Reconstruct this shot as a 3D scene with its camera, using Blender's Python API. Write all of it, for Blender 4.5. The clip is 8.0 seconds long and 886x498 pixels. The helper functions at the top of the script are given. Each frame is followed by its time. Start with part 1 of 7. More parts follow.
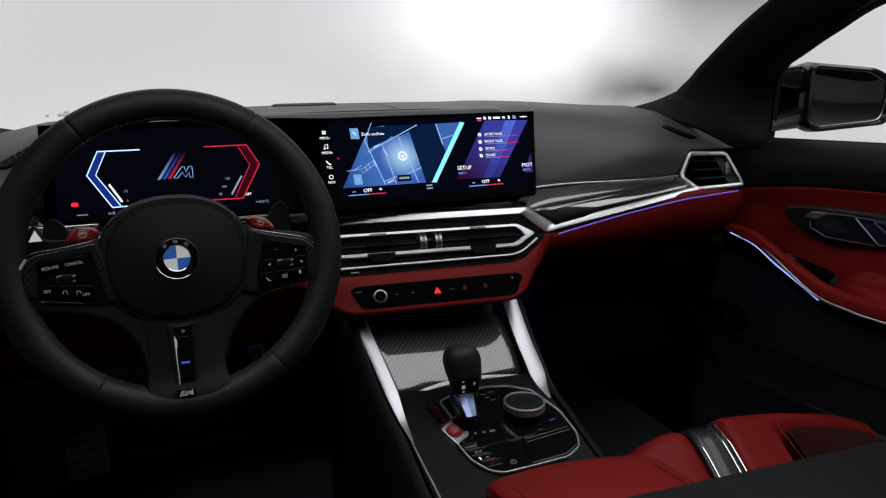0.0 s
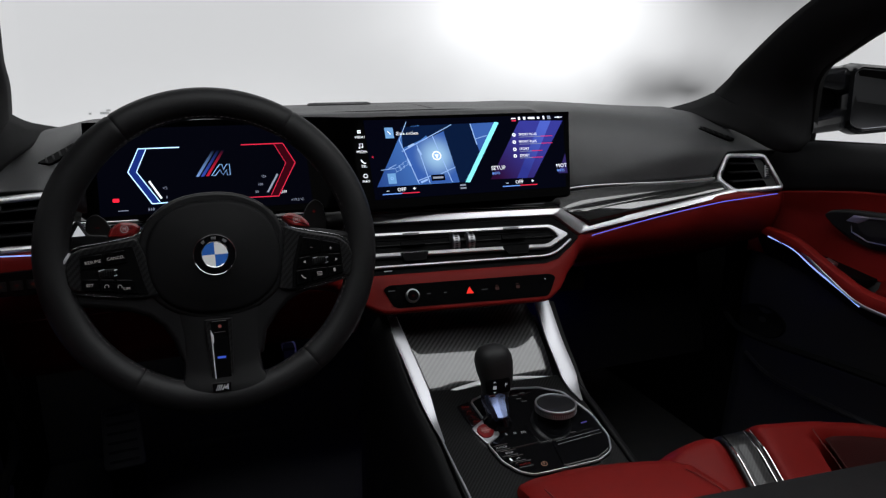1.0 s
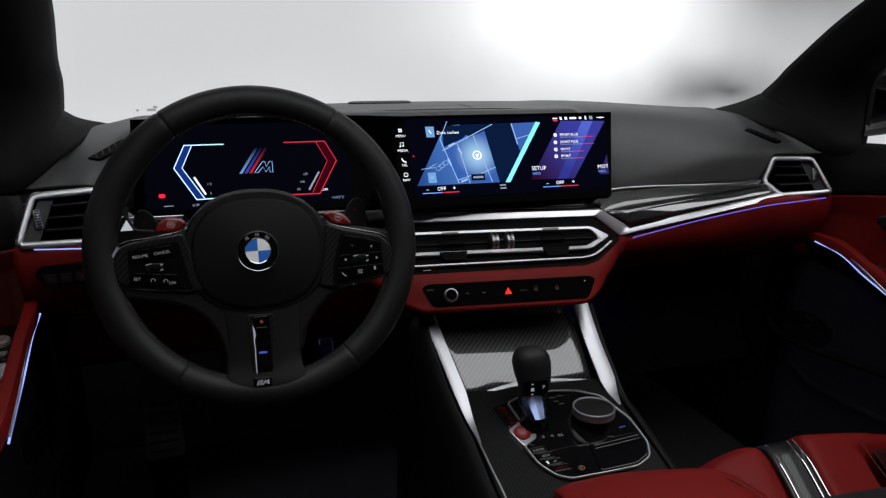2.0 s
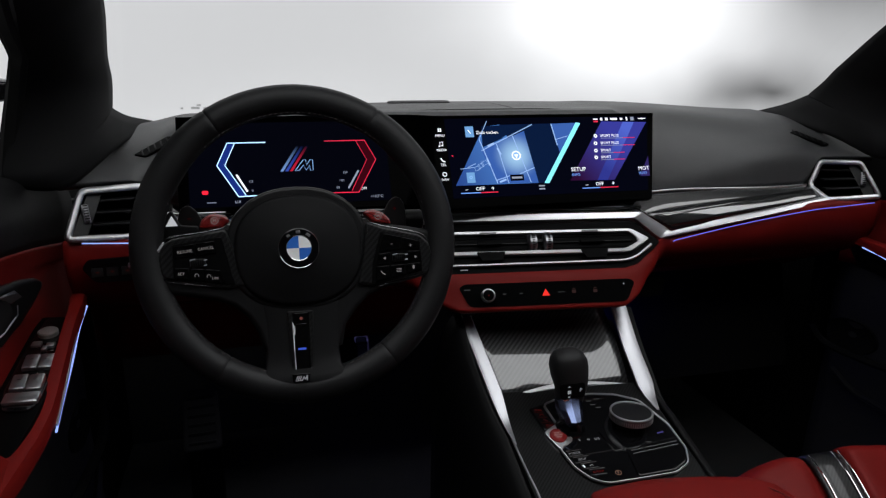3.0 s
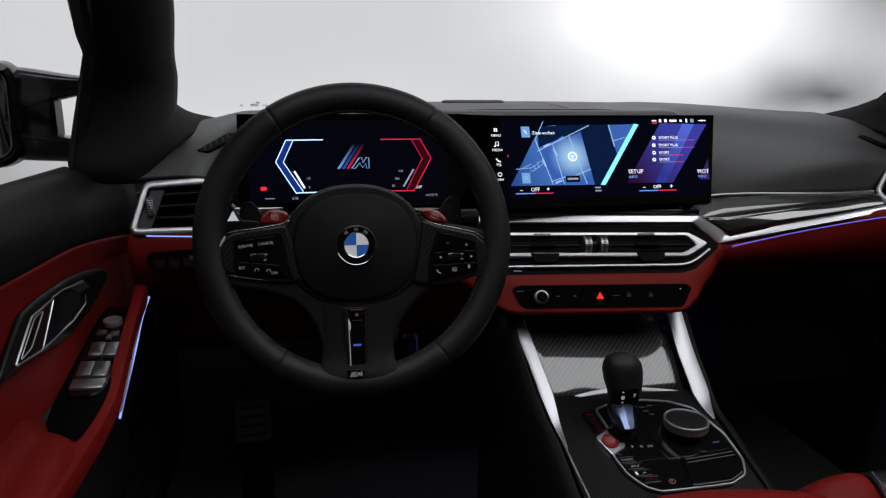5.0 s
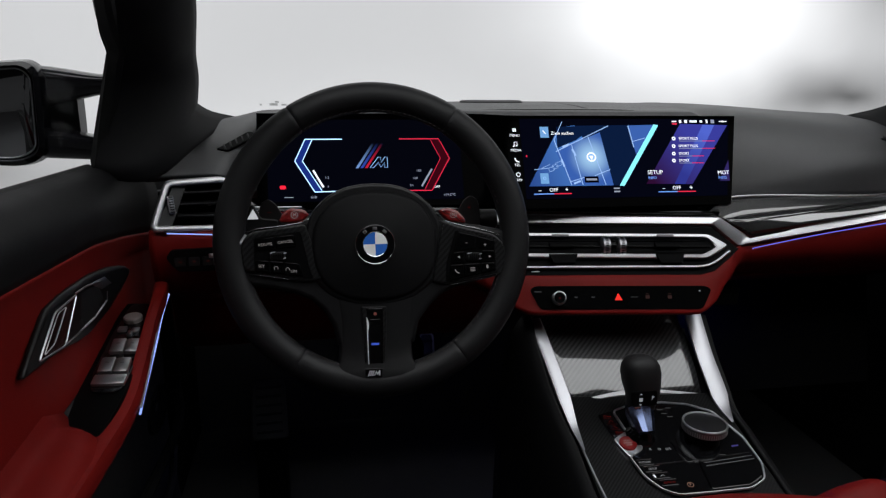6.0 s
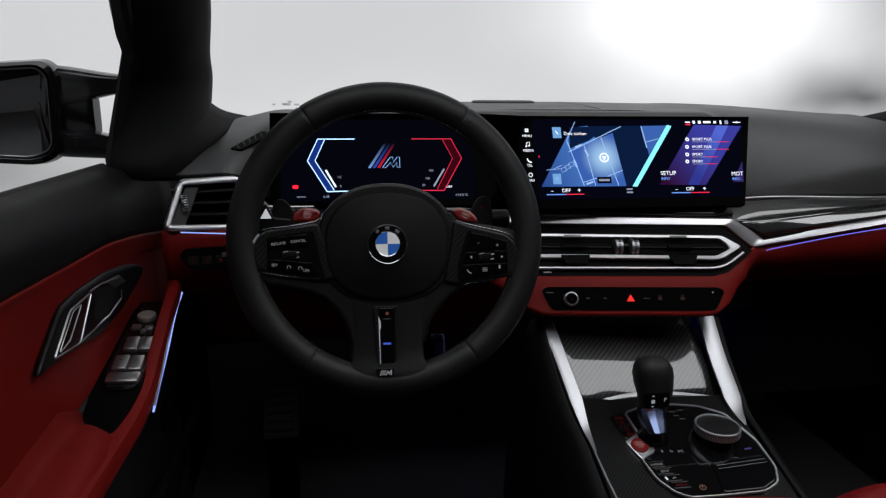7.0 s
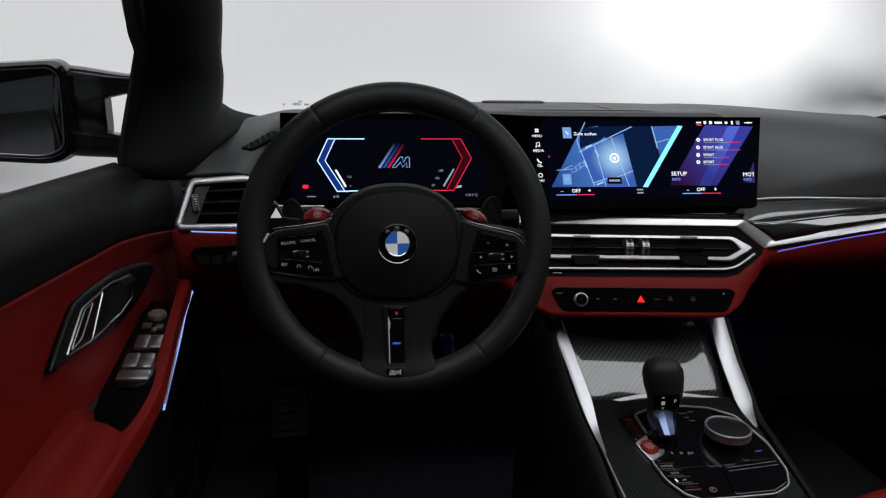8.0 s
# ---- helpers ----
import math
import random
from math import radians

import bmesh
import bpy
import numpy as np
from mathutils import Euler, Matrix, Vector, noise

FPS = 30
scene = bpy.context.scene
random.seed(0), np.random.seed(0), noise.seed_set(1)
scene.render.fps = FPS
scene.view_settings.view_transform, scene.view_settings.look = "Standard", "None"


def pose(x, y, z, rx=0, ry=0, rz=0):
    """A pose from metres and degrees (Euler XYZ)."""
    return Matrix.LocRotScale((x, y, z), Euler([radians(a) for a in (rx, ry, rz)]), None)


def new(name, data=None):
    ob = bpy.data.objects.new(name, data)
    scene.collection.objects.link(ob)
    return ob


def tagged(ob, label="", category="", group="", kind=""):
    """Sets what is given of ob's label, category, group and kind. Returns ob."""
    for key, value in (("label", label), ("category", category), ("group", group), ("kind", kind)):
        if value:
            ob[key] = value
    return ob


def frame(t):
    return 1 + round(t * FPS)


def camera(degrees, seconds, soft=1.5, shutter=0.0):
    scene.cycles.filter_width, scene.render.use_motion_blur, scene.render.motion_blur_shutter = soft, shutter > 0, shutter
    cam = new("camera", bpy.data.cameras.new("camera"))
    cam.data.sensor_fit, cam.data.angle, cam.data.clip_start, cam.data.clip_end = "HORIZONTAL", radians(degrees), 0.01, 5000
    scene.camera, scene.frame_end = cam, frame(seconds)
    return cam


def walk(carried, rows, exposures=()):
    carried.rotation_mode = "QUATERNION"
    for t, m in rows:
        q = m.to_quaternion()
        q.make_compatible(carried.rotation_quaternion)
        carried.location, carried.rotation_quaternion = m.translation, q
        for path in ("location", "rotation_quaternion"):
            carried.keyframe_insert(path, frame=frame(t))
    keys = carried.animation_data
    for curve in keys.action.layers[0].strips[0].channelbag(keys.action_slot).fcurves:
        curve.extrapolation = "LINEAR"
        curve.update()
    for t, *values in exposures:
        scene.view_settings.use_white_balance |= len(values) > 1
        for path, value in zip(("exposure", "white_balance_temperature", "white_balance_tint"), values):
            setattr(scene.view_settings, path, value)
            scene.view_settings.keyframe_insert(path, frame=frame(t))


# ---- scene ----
cam = camera(65.20, 8.0, soft=1.3)
# seconds, place, yaw, pitch, lean to the right
PATH = [
    (0, -0.3922, -0.8241, 0.9141, -23.364, -14.964, 0.195),
    (0.5, -0.3956, -0.8228, 0.9140, -22.215, -14.959, 0.122),
    (1, -0.3981, -0.8220, 0.9138, -20.906, -14.956, 0.036),
    (1.5, -0.4024, -0.8190, 0.9147, -19.518, -15.039, -0.113),
    (3, -0.4132, -0.8137, 0.9141, -15.312, -15.081, -0.395),
    (3.5, -0.4197, -0.8116, 0.9146, -14.169, -15.148, -0.554),
    (4, -0.4210, -0.8113, 0.9132, -13.099, -15.079, -0.576),
    (4.5, -0.4247, -0.8097, 0.9136, -12.343, -15.125, -0.659),
    (6, -0.4340, -0.8074, 0.9127, -10.467, -15.135, -0.890),
    (6.5, -0.4352, -0.8068, 0.9135, -9.984, -15.191, -0.902),
    (7, -0.4364, -0.8069, 0.9123, -9.597, -15.121, -0.953),
    (7.5, -0.4375, -0.8069, 0.9120, -9.244, -15.122, -0.976),
    (8, -0.4377, -0.8065, 0.9112, -8.862, -15.076, -0.980),
]
EXPOSURE = 0.0
walk(cam, [(t, pose(x, y, z, 0, 0, yaw) @ pose(0, 0, 0, 90 + pitch) @ pose(0, 0, 0, 0, 0, -lean)) for t, x, y, z, yaw, pitch, lean in PATH])
scene.view_settings.exposure = EXPOSURE

# ---- world and light: a white studio with a large soft panel above the car ----
world = bpy.data.worlds.new("studio_air")
world.use_nodes = True
world.node_tree.nodes["Background"].inputs[0].default_value = (0.02, 0.02, 0.021, 1)
scene.world = world
PANEL_POWER = 3.05
WALL_GLOW = 0.61

# ---- small builders ----
BASE = {}


def thing(name, at, label, category, group="", kind=""):
    ob = new(name)
    ob.empty_display_size = 0.02
    ob.location = at
    BASE[ob.name] = Vector(at)
    return tagged(ob, label, category, group, kind)


def finish(name, bm, material, sharp=35):
    bmesh.ops.recalc_face_normals(bm, faces=bm.faces[:])
    if any(e.is_boundary for e in bm.edges):
        bm.normal_update()
        inside = Vector((0.0, -0.6, 0.75))
        if sum((inside - f.calc_center_median()).normalized().dot(f.normal) * f.calc_area() for f in bm.faces) < 0:
            bmesh.ops.reverse_faces(bm, faces=bm.faces[:])
    me = bpy.data.meshes.new(name)
    bm.to_mesh(me)
    bm.free()
    me.polygons.foreach_set("use_smooth", [True] * len(me.polygons))
    me.set_sharp_from_angle(angle=radians(sharp))
    me.materials.append(material)
    return me


def part(name, bm, material, parent=None, label="", sharp=35):
    ob = new(name, finish(name, bm, material, sharp))
    if parent is not None:
        ob.parent = parent
        if parent.name in BASE:
            ob.matrix_parent_inverse = Matrix.Translation(-BASE[parent.name])
    return tagged(ob, label)


def solid(ob, t, offset=-1.0):
    m = ob.modifiers.new("thickness", "SOLIDIFY")
    m.thickness, m.offset = t, offset
    return ob


def curve(points, n=8, closed=False):
    """Points on a smooth line through the given ones."""
    p = [Vector(q) for q in points]
    k, out = len(p), []
    for i in range(k if closed else k - 1):
        if closed:
            a, b, c, d = p[i - 1], p[i], p[(i + 1) % k], p[(i + 2) % k]
        else:
            b, c = p[i], p[i + 1]
            a = p[i - 1] if i else 2 * b - c
            d = p[i + 2] if i + 2 < k else 2 * c - b
        for j in range(n):
            s = j / n
            out.append(0.5 * (2 * b + (c - a) * s + (2 * a - 5 * b + 4 * c - d) * s * s + (3 * b - a - 3 * c + d) * s ** 3))
    if not closed:
        out.append(p[-1])
    return out


def fillet(points, r, n=4):
    """A closed flat outline with its corners rounded."""
    p, out = [Vector(q) for q in points], []
    for i, q in enumerate(p):
        a, b = p[i - 1] - q, p[(i + 1) % len(p)] - q
        d = min(r, a.length * 0.48, b.length * 0.48)
        s, e = q + a.normalized() * d, q + b.normalized() * d
        for j in range(n + 1):
            t = j / n
            out.append((1 - t) ** 2 * s + 2 * t * (1 - t) * q + t * t * e)
    return out


def loft(rows, closed=False, ends=False):
    bm = bmesh.new()
    vs = [[bm.verts.new(q) for q in row] for row in rows]
    n = len(vs[0])
    for a, b in zip(vs, vs[1:]):
        for j in range(n if closed else n - 1):
            k = (j + 1) % n
            bm.faces.new((a[j], a[k], b[k], b[j]))
    if ends:
        bm.faces.new(vs[0])
        bm.faces.new(vs[-1])
    return bm


def sweep(path, profile, closed=False, up=(0, 0, 1), scale=None):
    """A closed profile (across, up) carried along a path."""
    p, rows, up = [Vector(q) for q in path], [], Vector(up)
    k = len(p)
    for i, q in enumerate(p):
        if closed:
            t = p[(i + 1) % k] - p[i - 1]
        else:
            t = p[min(i + 1, k - 1)] - p[max(i - 1, 0)]
        t.normalize()
        side = t.cross(up).normalized()
        top = side.cross(t)
        s = scale(i / (k - 1)) if scale else 1.0
        rows.append([q + side * (a * s) + top * (b * s) for a, b in profile])
    if closed:
        rows.append(rows[0])
        bm = loft(rows, True)
        bmesh.ops.remove_doubles(bm, verts=bm.verts[:], dist=1e-7)
        return bm
    return loft(rows, True, True)


def ring(r, n=8, flat=1.0):
    return [(r * math.cos(2 * math.pi * i / n), r * flat * math.sin(2 * math.pi * i / n)) for i in range(n)]


def strip(w, h, b=0.25):
    """A flat bar's profile with broken corners."""
    w, h = w / 2, h / 2
    c = b * min(w, h) * 2
    return [(w, -h + c), (w, h - c), (w - c, h), (c - w, h), (-w, h - c), (-w, c - h), (c - w, -h), (w - c, -h)]


def plate(outline, t, m, bevel=0.0, seg=2, dome=0.0):
    """A flat piece of thickness t, its back at the plane of m, its front edges rounded."""
    bm = bmesh.new()
    o = [Vector((q[0], q[1])) for q in outline]
    if sum(a.x * b.y - b.x * a.y for a, b in zip(o, o[1:] + o[:1])) < 0:
        o.reverse()
    lo = [bm.verts.new((q.x, q.y, 0)) for q in o]
    steps = [(0.0, t - bevel)] + ([(bevel * (1 - math.cos(a)), t - bevel + bevel * math.sin(a)) for a in [math.pi / 2 * (k + 1) / seg for k in range(seg)]] if bevel else [])
    nrm = []
    for i, q in enumerate(o):
        e1, e2 = (q - o[i - 1]), (o[(i + 1) % len(o)] - q)
        a = Vector((-e1.y, e1.x)).normalized() + Vector((-e2.y, e2.x)).normalized()
        nrm.append(a.normalized() if a.length > 1e-9 else Vector((0, 0)))
    last = lo
    for inset, h in steps:
        row = [bm.verts.new((q.x + n.x * inset, q.y + n.y * inset, h)) for q, n in zip(o, nrm)]
        for i in range(len(o)):
            j = (i + 1) % len(o)
            bm.faces.new((last[i], last[j], row[j], row[i]))
        last = row
    if bevel and not dome:
        row = [bm.verts.new((q.x + n.x * (bevel + 0.0004), q.y + n.y * (bevel + 0.0004), t)) for q, n in zip(o, nrm)]
        for i in range(len(o)):
            j = (i + 1) % len(o)
            bm.faces.new((last[i], last[j], row[j], row[i]))
        last = row
    if dome:
        c = sum((v.co for v in last), Vector()) / len(last)
        for k in range(1, 5):
            s = 1 - k / 5
            row = [bm.verts.new((c.x + (v.co.x - c.x) * s, c.y + (v.co.y - c.y) * s, t + dome * (1 - s * s))) for v in last]
            src = last if k == 1 else prev
            for i in range(len(o)):
                j = (i + 1) % len(o)
                bm.faces.new((src[i], src[j], row[j], row[i]))
            prev = row
        bm.faces.new(prev)
    else:
        bm.faces.new(last)
    bm.faces.new(lo[::-1])
    bmesh.ops.transform(bm, matrix=m, verts=bm.verts[:])
    return bm


def lathe(profile, m, n=32):
    bm = loft([[Vector((r * math.cos(2 * math.pi * i / n), r * math.sin(2 * math.pi * i / n), h)) for i in range(n)] for r, h in profile], True, True)
    bmesh.ops.transform(bm, matrix=m, verts=bm.verts[:])
    return bm


def block(size, m, bevel=0.002):
    bm = bmesh.new()
    bmesh.ops.create_cube(bm, size=1, matrix=Matrix.Diagonal((*size, 1)))
    if bevel:
        bmesh.ops.bevel(bm, geom=bm.edges[:], offset=bevel, segments=2, profile=0.5, affect="EDGES")
    bmesh.ops.transform(bm, matrix=m, verts=bm.verts[:])
    return bm


def join(*meshes):
    out = bmesh.new()
    for bm in meshes:
        me = bpy.data.meshes.new("tmp")
        bm.to_mesh(me)
        bm.free()
        out.from_mesh(me)
        bpy.data.meshes.remove(me)
    return out


def axes(o, u, v):
    """The pose whose x and y run along u and v."""
    u, v = Vector(u).normalized(), Vector(v).normalized()
    w = u.cross(v).normalized()
    v = w.cross(u)
    return Matrix.Translation(o) @ Matrix((u, v, w)).transposed().to_4x4()


def words(text, size, m, material, parent, align="LEFT", label=""):
    c = bpy.data.curves.new("lettering", "FONT")
    c.body, c.size, c.align_x, c.align_y, c.extrude = text, size, align, "CENTER", 0.00008
    c.resolution_u = 2
    o = bpy.data.objects.new("lettering", c)
    me = bpy.data.meshes.new_from_object(o)
    bpy.data.objects.remove(o)
    bm = bmesh.new()
    bm.from_mesh(me)
    bmesh.ops.transform(bm, matrix=m, verts=bm.verts[:])
    return part("lettering", bm, material, parent, label)


def line2(points, w, m, h=0.0002, closed=False):
    """A thin flat line drawn on the plane of m."""
    p = [Vector((q[0], q[1], 0)) for q in points]
    bm = sweep(p, [(w / 2, 0), (w / 2, h), (-w / 2, h), (-w / 2, 0)], closed)
    bmesh.ops.transform(bm, matrix=m, verts=bm.verts[:])
    return bm


def mirrored(bm, s):
    if s < 0:
        bmesh.ops.scale(bm, vec=(-1, 1, 1), verts=bm.verts[:])
    return bm


def mix_keys(keys, x):
    """Rows of numbers given at some x, blended smoothly between them."""
    if x <= keys[0][0]:
        return keys[0][1]
    for (a, p), (b, q) in zip(keys, keys[1:]):
        if x <= b:
            s = (x - a) / (b - a)
            s = s * s * (3 - 2 * s)
            return [(u[0] + (v[0] - u[0]) * s, u[1] + (v[1] - u[1]) * s) for u, v in zip(p, q)]
    return keys[-1][1]


# ---- materials ----
def shader(name):
    m = bpy.data.materials.new(name)
    m.use_nodes = True
    t = m.node_tree
    return m, t, t.nodes["Principled BSDF"]


def surface(name, colour, rough=0.5, metal=0.0, vary=0.15, grain=0.0, grain_size=900.0, stain=18.0, coat=0.0, spec=0.5, cells=False):
    """A painted, moulded or covered surface with a slow tint, a fine relief and uneven gloss."""
    m, t, p = shader(name)
    n, l = t.nodes.new, t.links.new
    at = n("ShaderNodeTexCoord")
    slow = n("ShaderNodeTexNoise")
    slow.inputs["Scale"].default_value, slow.inputs["Detail"].default_value = stain, 5
    l(at.outputs["Object"], slow.inputs["Vector"])
    ramp = n("ShaderNodeMix")
    ramp.data_type = "RGBA"
    ramp.inputs["A"].default_value = (*[c * (1 - vary) for c in colour], 1)
    ramp.inputs["B"].default_value = (*[min(1, c * (1 + vary)) for c in colour], 1)
    l(slow.outputs["Fac"], ramp.inputs["Factor"])
    l(ramp.outputs["Result"], p.inputs["Base Color"])
    gl = n("ShaderNodeMapRange")
    gl.inputs["To Min"].default_value, gl.inputs["To Max"].default_value = rough * 0.85, min(1, rough * 1.15)
    l(slow.outputs["Fac"], gl.inputs["Value"])
    l(gl.outputs["Result"], p.inputs["Roughness"])
    p.inputs["Metallic"].default_value = metal
    p.inputs["Specular IOR Level"].default_value = spec
    p.inputs["Coat Weight"].default_value = coat
    p.inputs["Coat Roughness"].default_value = 0.03
    if grain:
        fine = n("ShaderNodeTexVoronoi" if cells else "ShaderNodeTexNoise")
        fine.inputs["Scale"].default_value = grain_size
        l(at.outputs["Object"], fine.inputs["Vector"])
        bump = n("ShaderNodeBump")
        bump.inputs["Strength"].default_value, bump.inputs["Distance"].default_value = grain, 0.0006
        l(fine.outputs["Distance" if cells else "Fac"], bump.inputs["Height"])
        l(bump.outputs["Normal"], p.inputs["Normal"])
    return m


def carbon_weave(name, pitch=0.0012, slope=(0.0, 0.75, 0.75), light=0.026, dark=0.002, coat=1.0, ior=1.75, spec=0.3):
    """Twill carbon cloth under clear lacquer."""
    m, t, p = shader(name)
    n, l = t.nodes.new, t.links.new
    at, sep = n("ShaderNodeTexCoord"), n("ShaderNodeSeparateXYZ")
    l(at.outputs["Object"], sep.inputs[0])

    def calc(op, a, b=None):
        k = n("ShaderNodeMath")
        k.operation = op
        for i, v in enumerate((a, b)):
            if v is None:
                continue
            if isinstance(v, float):
                k.inputs[i].default_value = v
            else:
                l(v, k.inputs[i])
        return k.outputs[0]

    u = calc("DIVIDE", calc("ADD", sep.outputs[0], calc("MULTIPLY", sep.outputs[2], slope[0])), pitch)
    v = calc("DIVIDE", calc("ADD", calc("MULTIPLY", sep.outputs[1], slope[1]), calc("MULTIPLY", sep.outputs[2], slope[2])), pitch)
    d = calc("SUBTRACT", calc("FLOOR", u), calc("FLOOR", v))
    warp = calc("LESS_THAN", calc("FLOORED_MODULO", d, 4.0), 2.0)
    mix = n("ShaderNodeMix")
    mix.data_type = "RGBA"
    mix.inputs["A"].default_value = (dark, dark, dark * 1.05, 1)
    mix.inputs["B"].default_value = (light, light, light * 1.05, 1)
    l(warp, mix.inputs["Factor"])
    l(mix.outputs["Result"], p.inputs["Base Color"])
    p.inputs["Roughness"].default_value = 0.42
    p.inputs["Coat Weight"].default_value = coat
    p.inputs["Coat Roughness"].default_value = 0.04
    p.inputs["Coat IOR"].default_value = ior
    p.inputs["Specular IOR Level"].default_value = spec
    return m


def glow(name, colour, strength):
    m, t, p = shader(name)
    p.inputs["Base Color"].default_value = (0.0015, 0.0015, 0.0015, 1)
    p.inputs["Emission Color"].default_value = (*colour, 1)
    p.inputs["Emission Strength"].default_value = strength
    p.inputs["Roughness"].default_value = 0.4
    p.inputs["Specular IOR Level"].default_value = 0.0
    return m


def clear_glass(name, tint=(1, 1, 1), sheen=1.0):
    """A thin pane: light goes straight through, the gloss grows at a slant."""
    m, t, p = shader(name)
    n, l = t.nodes.new, t.links.new
    t.nodes.remove(p)
    a, b, mix, fr = n("ShaderNodeBsdfTransparent"), n("ShaderNodeBsdfGlossy"), n("ShaderNodeMixShader"), n("ShaderNodeLayerWeight")
    a.inputs["Color"].default_value = (*tint, 1)
    b.inputs["Roughness"].default_value = 0.01
    up, ad = n("ShaderNodeMath"), n("ShaderNodeMath")
    up.operation, ad.operation = "POWER", "MULTIPLY_ADD"
    up.inputs[1].default_value = 5.0
    ad.inputs[1].default_value, ad.inputs[2].default_value = 0.10 * sheen, 0.008 * sheen
    fr.inputs["Blend"].default_value = 0.5
    l(fr.outputs["Facing"], up.inputs[0])
    l(up.outputs[0], ad.inputs[0])
    l(ad.outputs[0], mix.inputs[0])
    l(a.outputs[0], mix.inputs[1])
    l(b.outputs[0], mix.inputs[2])
    l(mix.outputs[0], t.nodes["Material Output"].inputs[0])
    return m


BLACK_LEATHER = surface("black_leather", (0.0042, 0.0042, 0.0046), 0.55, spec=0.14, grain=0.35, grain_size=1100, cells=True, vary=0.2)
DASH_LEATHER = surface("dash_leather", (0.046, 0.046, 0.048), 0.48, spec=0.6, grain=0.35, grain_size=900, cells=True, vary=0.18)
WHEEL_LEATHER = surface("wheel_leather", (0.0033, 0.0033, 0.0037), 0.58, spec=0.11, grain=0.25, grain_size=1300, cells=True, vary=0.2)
RIM_LEATHER = surface("rim_leather", (0.0070, 0.0070, 0.0076), 0.47, spec=0.20, grain=0.25, grain_size=1300, cells=True, vary=0.2)
RED_LEATHER = surface("red_leather", (0.131, 0.0054, 0.0044), 0.55, spec=0.12, grain=0.3, grain_size=1000, cells=True, vary=0.16)
SOFT_BLACK = surface("soft_black_plastic", (0.006, 0.006, 0.0065), 0.6, spec=0.3, grain=0.3, grain_size=1600, vary=0.2)
GLOSS_BLACK = surface("gloss_black", (0.003, 0.003, 0.0035), 0.06, vary=0.1, spec=0.5)
SATIN_BLACK = surface("satin_black", (0.005, 0.005, 0.0055), 0.38, spec=0.22, vary=0.2, grain=0.08, grain_size=2000)
SPOKE_BLACK = surface("spoke_black", (0.0045, 0.0045, 0.005), 0.5, spec=0.16, vary=0.2, grain=0.15, grain_size=1600)
PADDLE_BLACK = surface("paddle_black", (0.003, 0.0026, 0.0028), 0.42, spec=0.16, vary=0.2)
ALUMINIUM = surface("satin_aluminium", (0.54, 0.54, 0.56), 0.33, 1.0, vary=0.06, grain=0.05, grain_size=2500)
VENT_BLACK = surface("vent_black", (0.0016, 0.0016, 0.0018), 0.5, spec=0.035, vary=0.2)
PANEL_BLACK = surface("panel_black", (0.0018, 0.0018, 0.002), 0.14, vary=0.1, spec=0.16)
CHROME = surface("chrome", (0.75, 0.75, 0.77), 0.10, 1.0, vary=0.04)
CARBON = carbon_weave("carbon_twill", 0.0012, light=0.007, ior=2.2)
CONSOLE_CARBON = carbon_weave("console_carbon_twill", 0.0014, (0.0, 0.94, 0.33), 0.010, 0.001, 0.5, 1.4, 0.1)
CARPET = surface("black_carpet", (0.005, 0.005, 0.0055), 0.95, grain=0.8, grain_size=700, vary=0.35)
FELT = surface("footwell_felt", (0.0022, 0.0022, 0.0024), 0.95, spec=0.05, grain=0.6, grain_size=700)
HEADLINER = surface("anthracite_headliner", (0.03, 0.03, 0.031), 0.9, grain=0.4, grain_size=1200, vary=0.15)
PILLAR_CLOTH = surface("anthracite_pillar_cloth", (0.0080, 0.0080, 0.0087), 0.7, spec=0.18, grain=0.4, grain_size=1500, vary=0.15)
PAINT_BLACK = surface("black_car_paint", (0.004, 0.004, 0.005), 0.16, vary=0.1, coat=0.2, spec=0.25)
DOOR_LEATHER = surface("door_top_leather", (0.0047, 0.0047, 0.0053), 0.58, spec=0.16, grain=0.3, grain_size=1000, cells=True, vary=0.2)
RAIL = surface("brushed_rail", (0.35, 0.35, 0.37), 0.36, 1.0, vary=0.08, grain=0.05, grain_size=2500)
# Pale flat colour stands in for bright metal catching the light.
BADGE_PALE = surface("pale_lit_metal", (0.36, 0.36, 0.38), 0.35, vary=0.08)
BRIGHT = surface("bright_satin_metal", (0.56, 0.56, 0.58), 0.36, 1.0, vary=0.05)
RUBBER = surface("black_rubber", (0.005, 0.005, 0.005), 0.6, vary=0.2, spec=0.25)
RED_BUTTON = surface("red_button", (0.13, 0.005, 0.005), 0.3, vary=0.08, coat=0.2)
GLASS = clear_glass("window_glass")
SIDE_GLASS = clear_glass("side_window_glass", sheen=0.4)
MIRROR = surface("mirror_glass", (0.42, 0.425, 0.44), 0.02, 1.0, vary=0.01)
SCREEN = surface("screen_glass", (0.0005, 0.0005, 0.0006), 0.12, vary=0.1, spec=0.006)
LETTER_WHITE = glow("lit_white_letter", (0.85, 0.88, 0.95), 0.28)
BLUE_STRIP = glow("blue_light_strip", (0.20, 0.20, 1.0), 0.85)
BLUE_STRIP_DOOR = glow("pale_blue_light_strip", (0.30, 0.42, 1.0), 1.25)

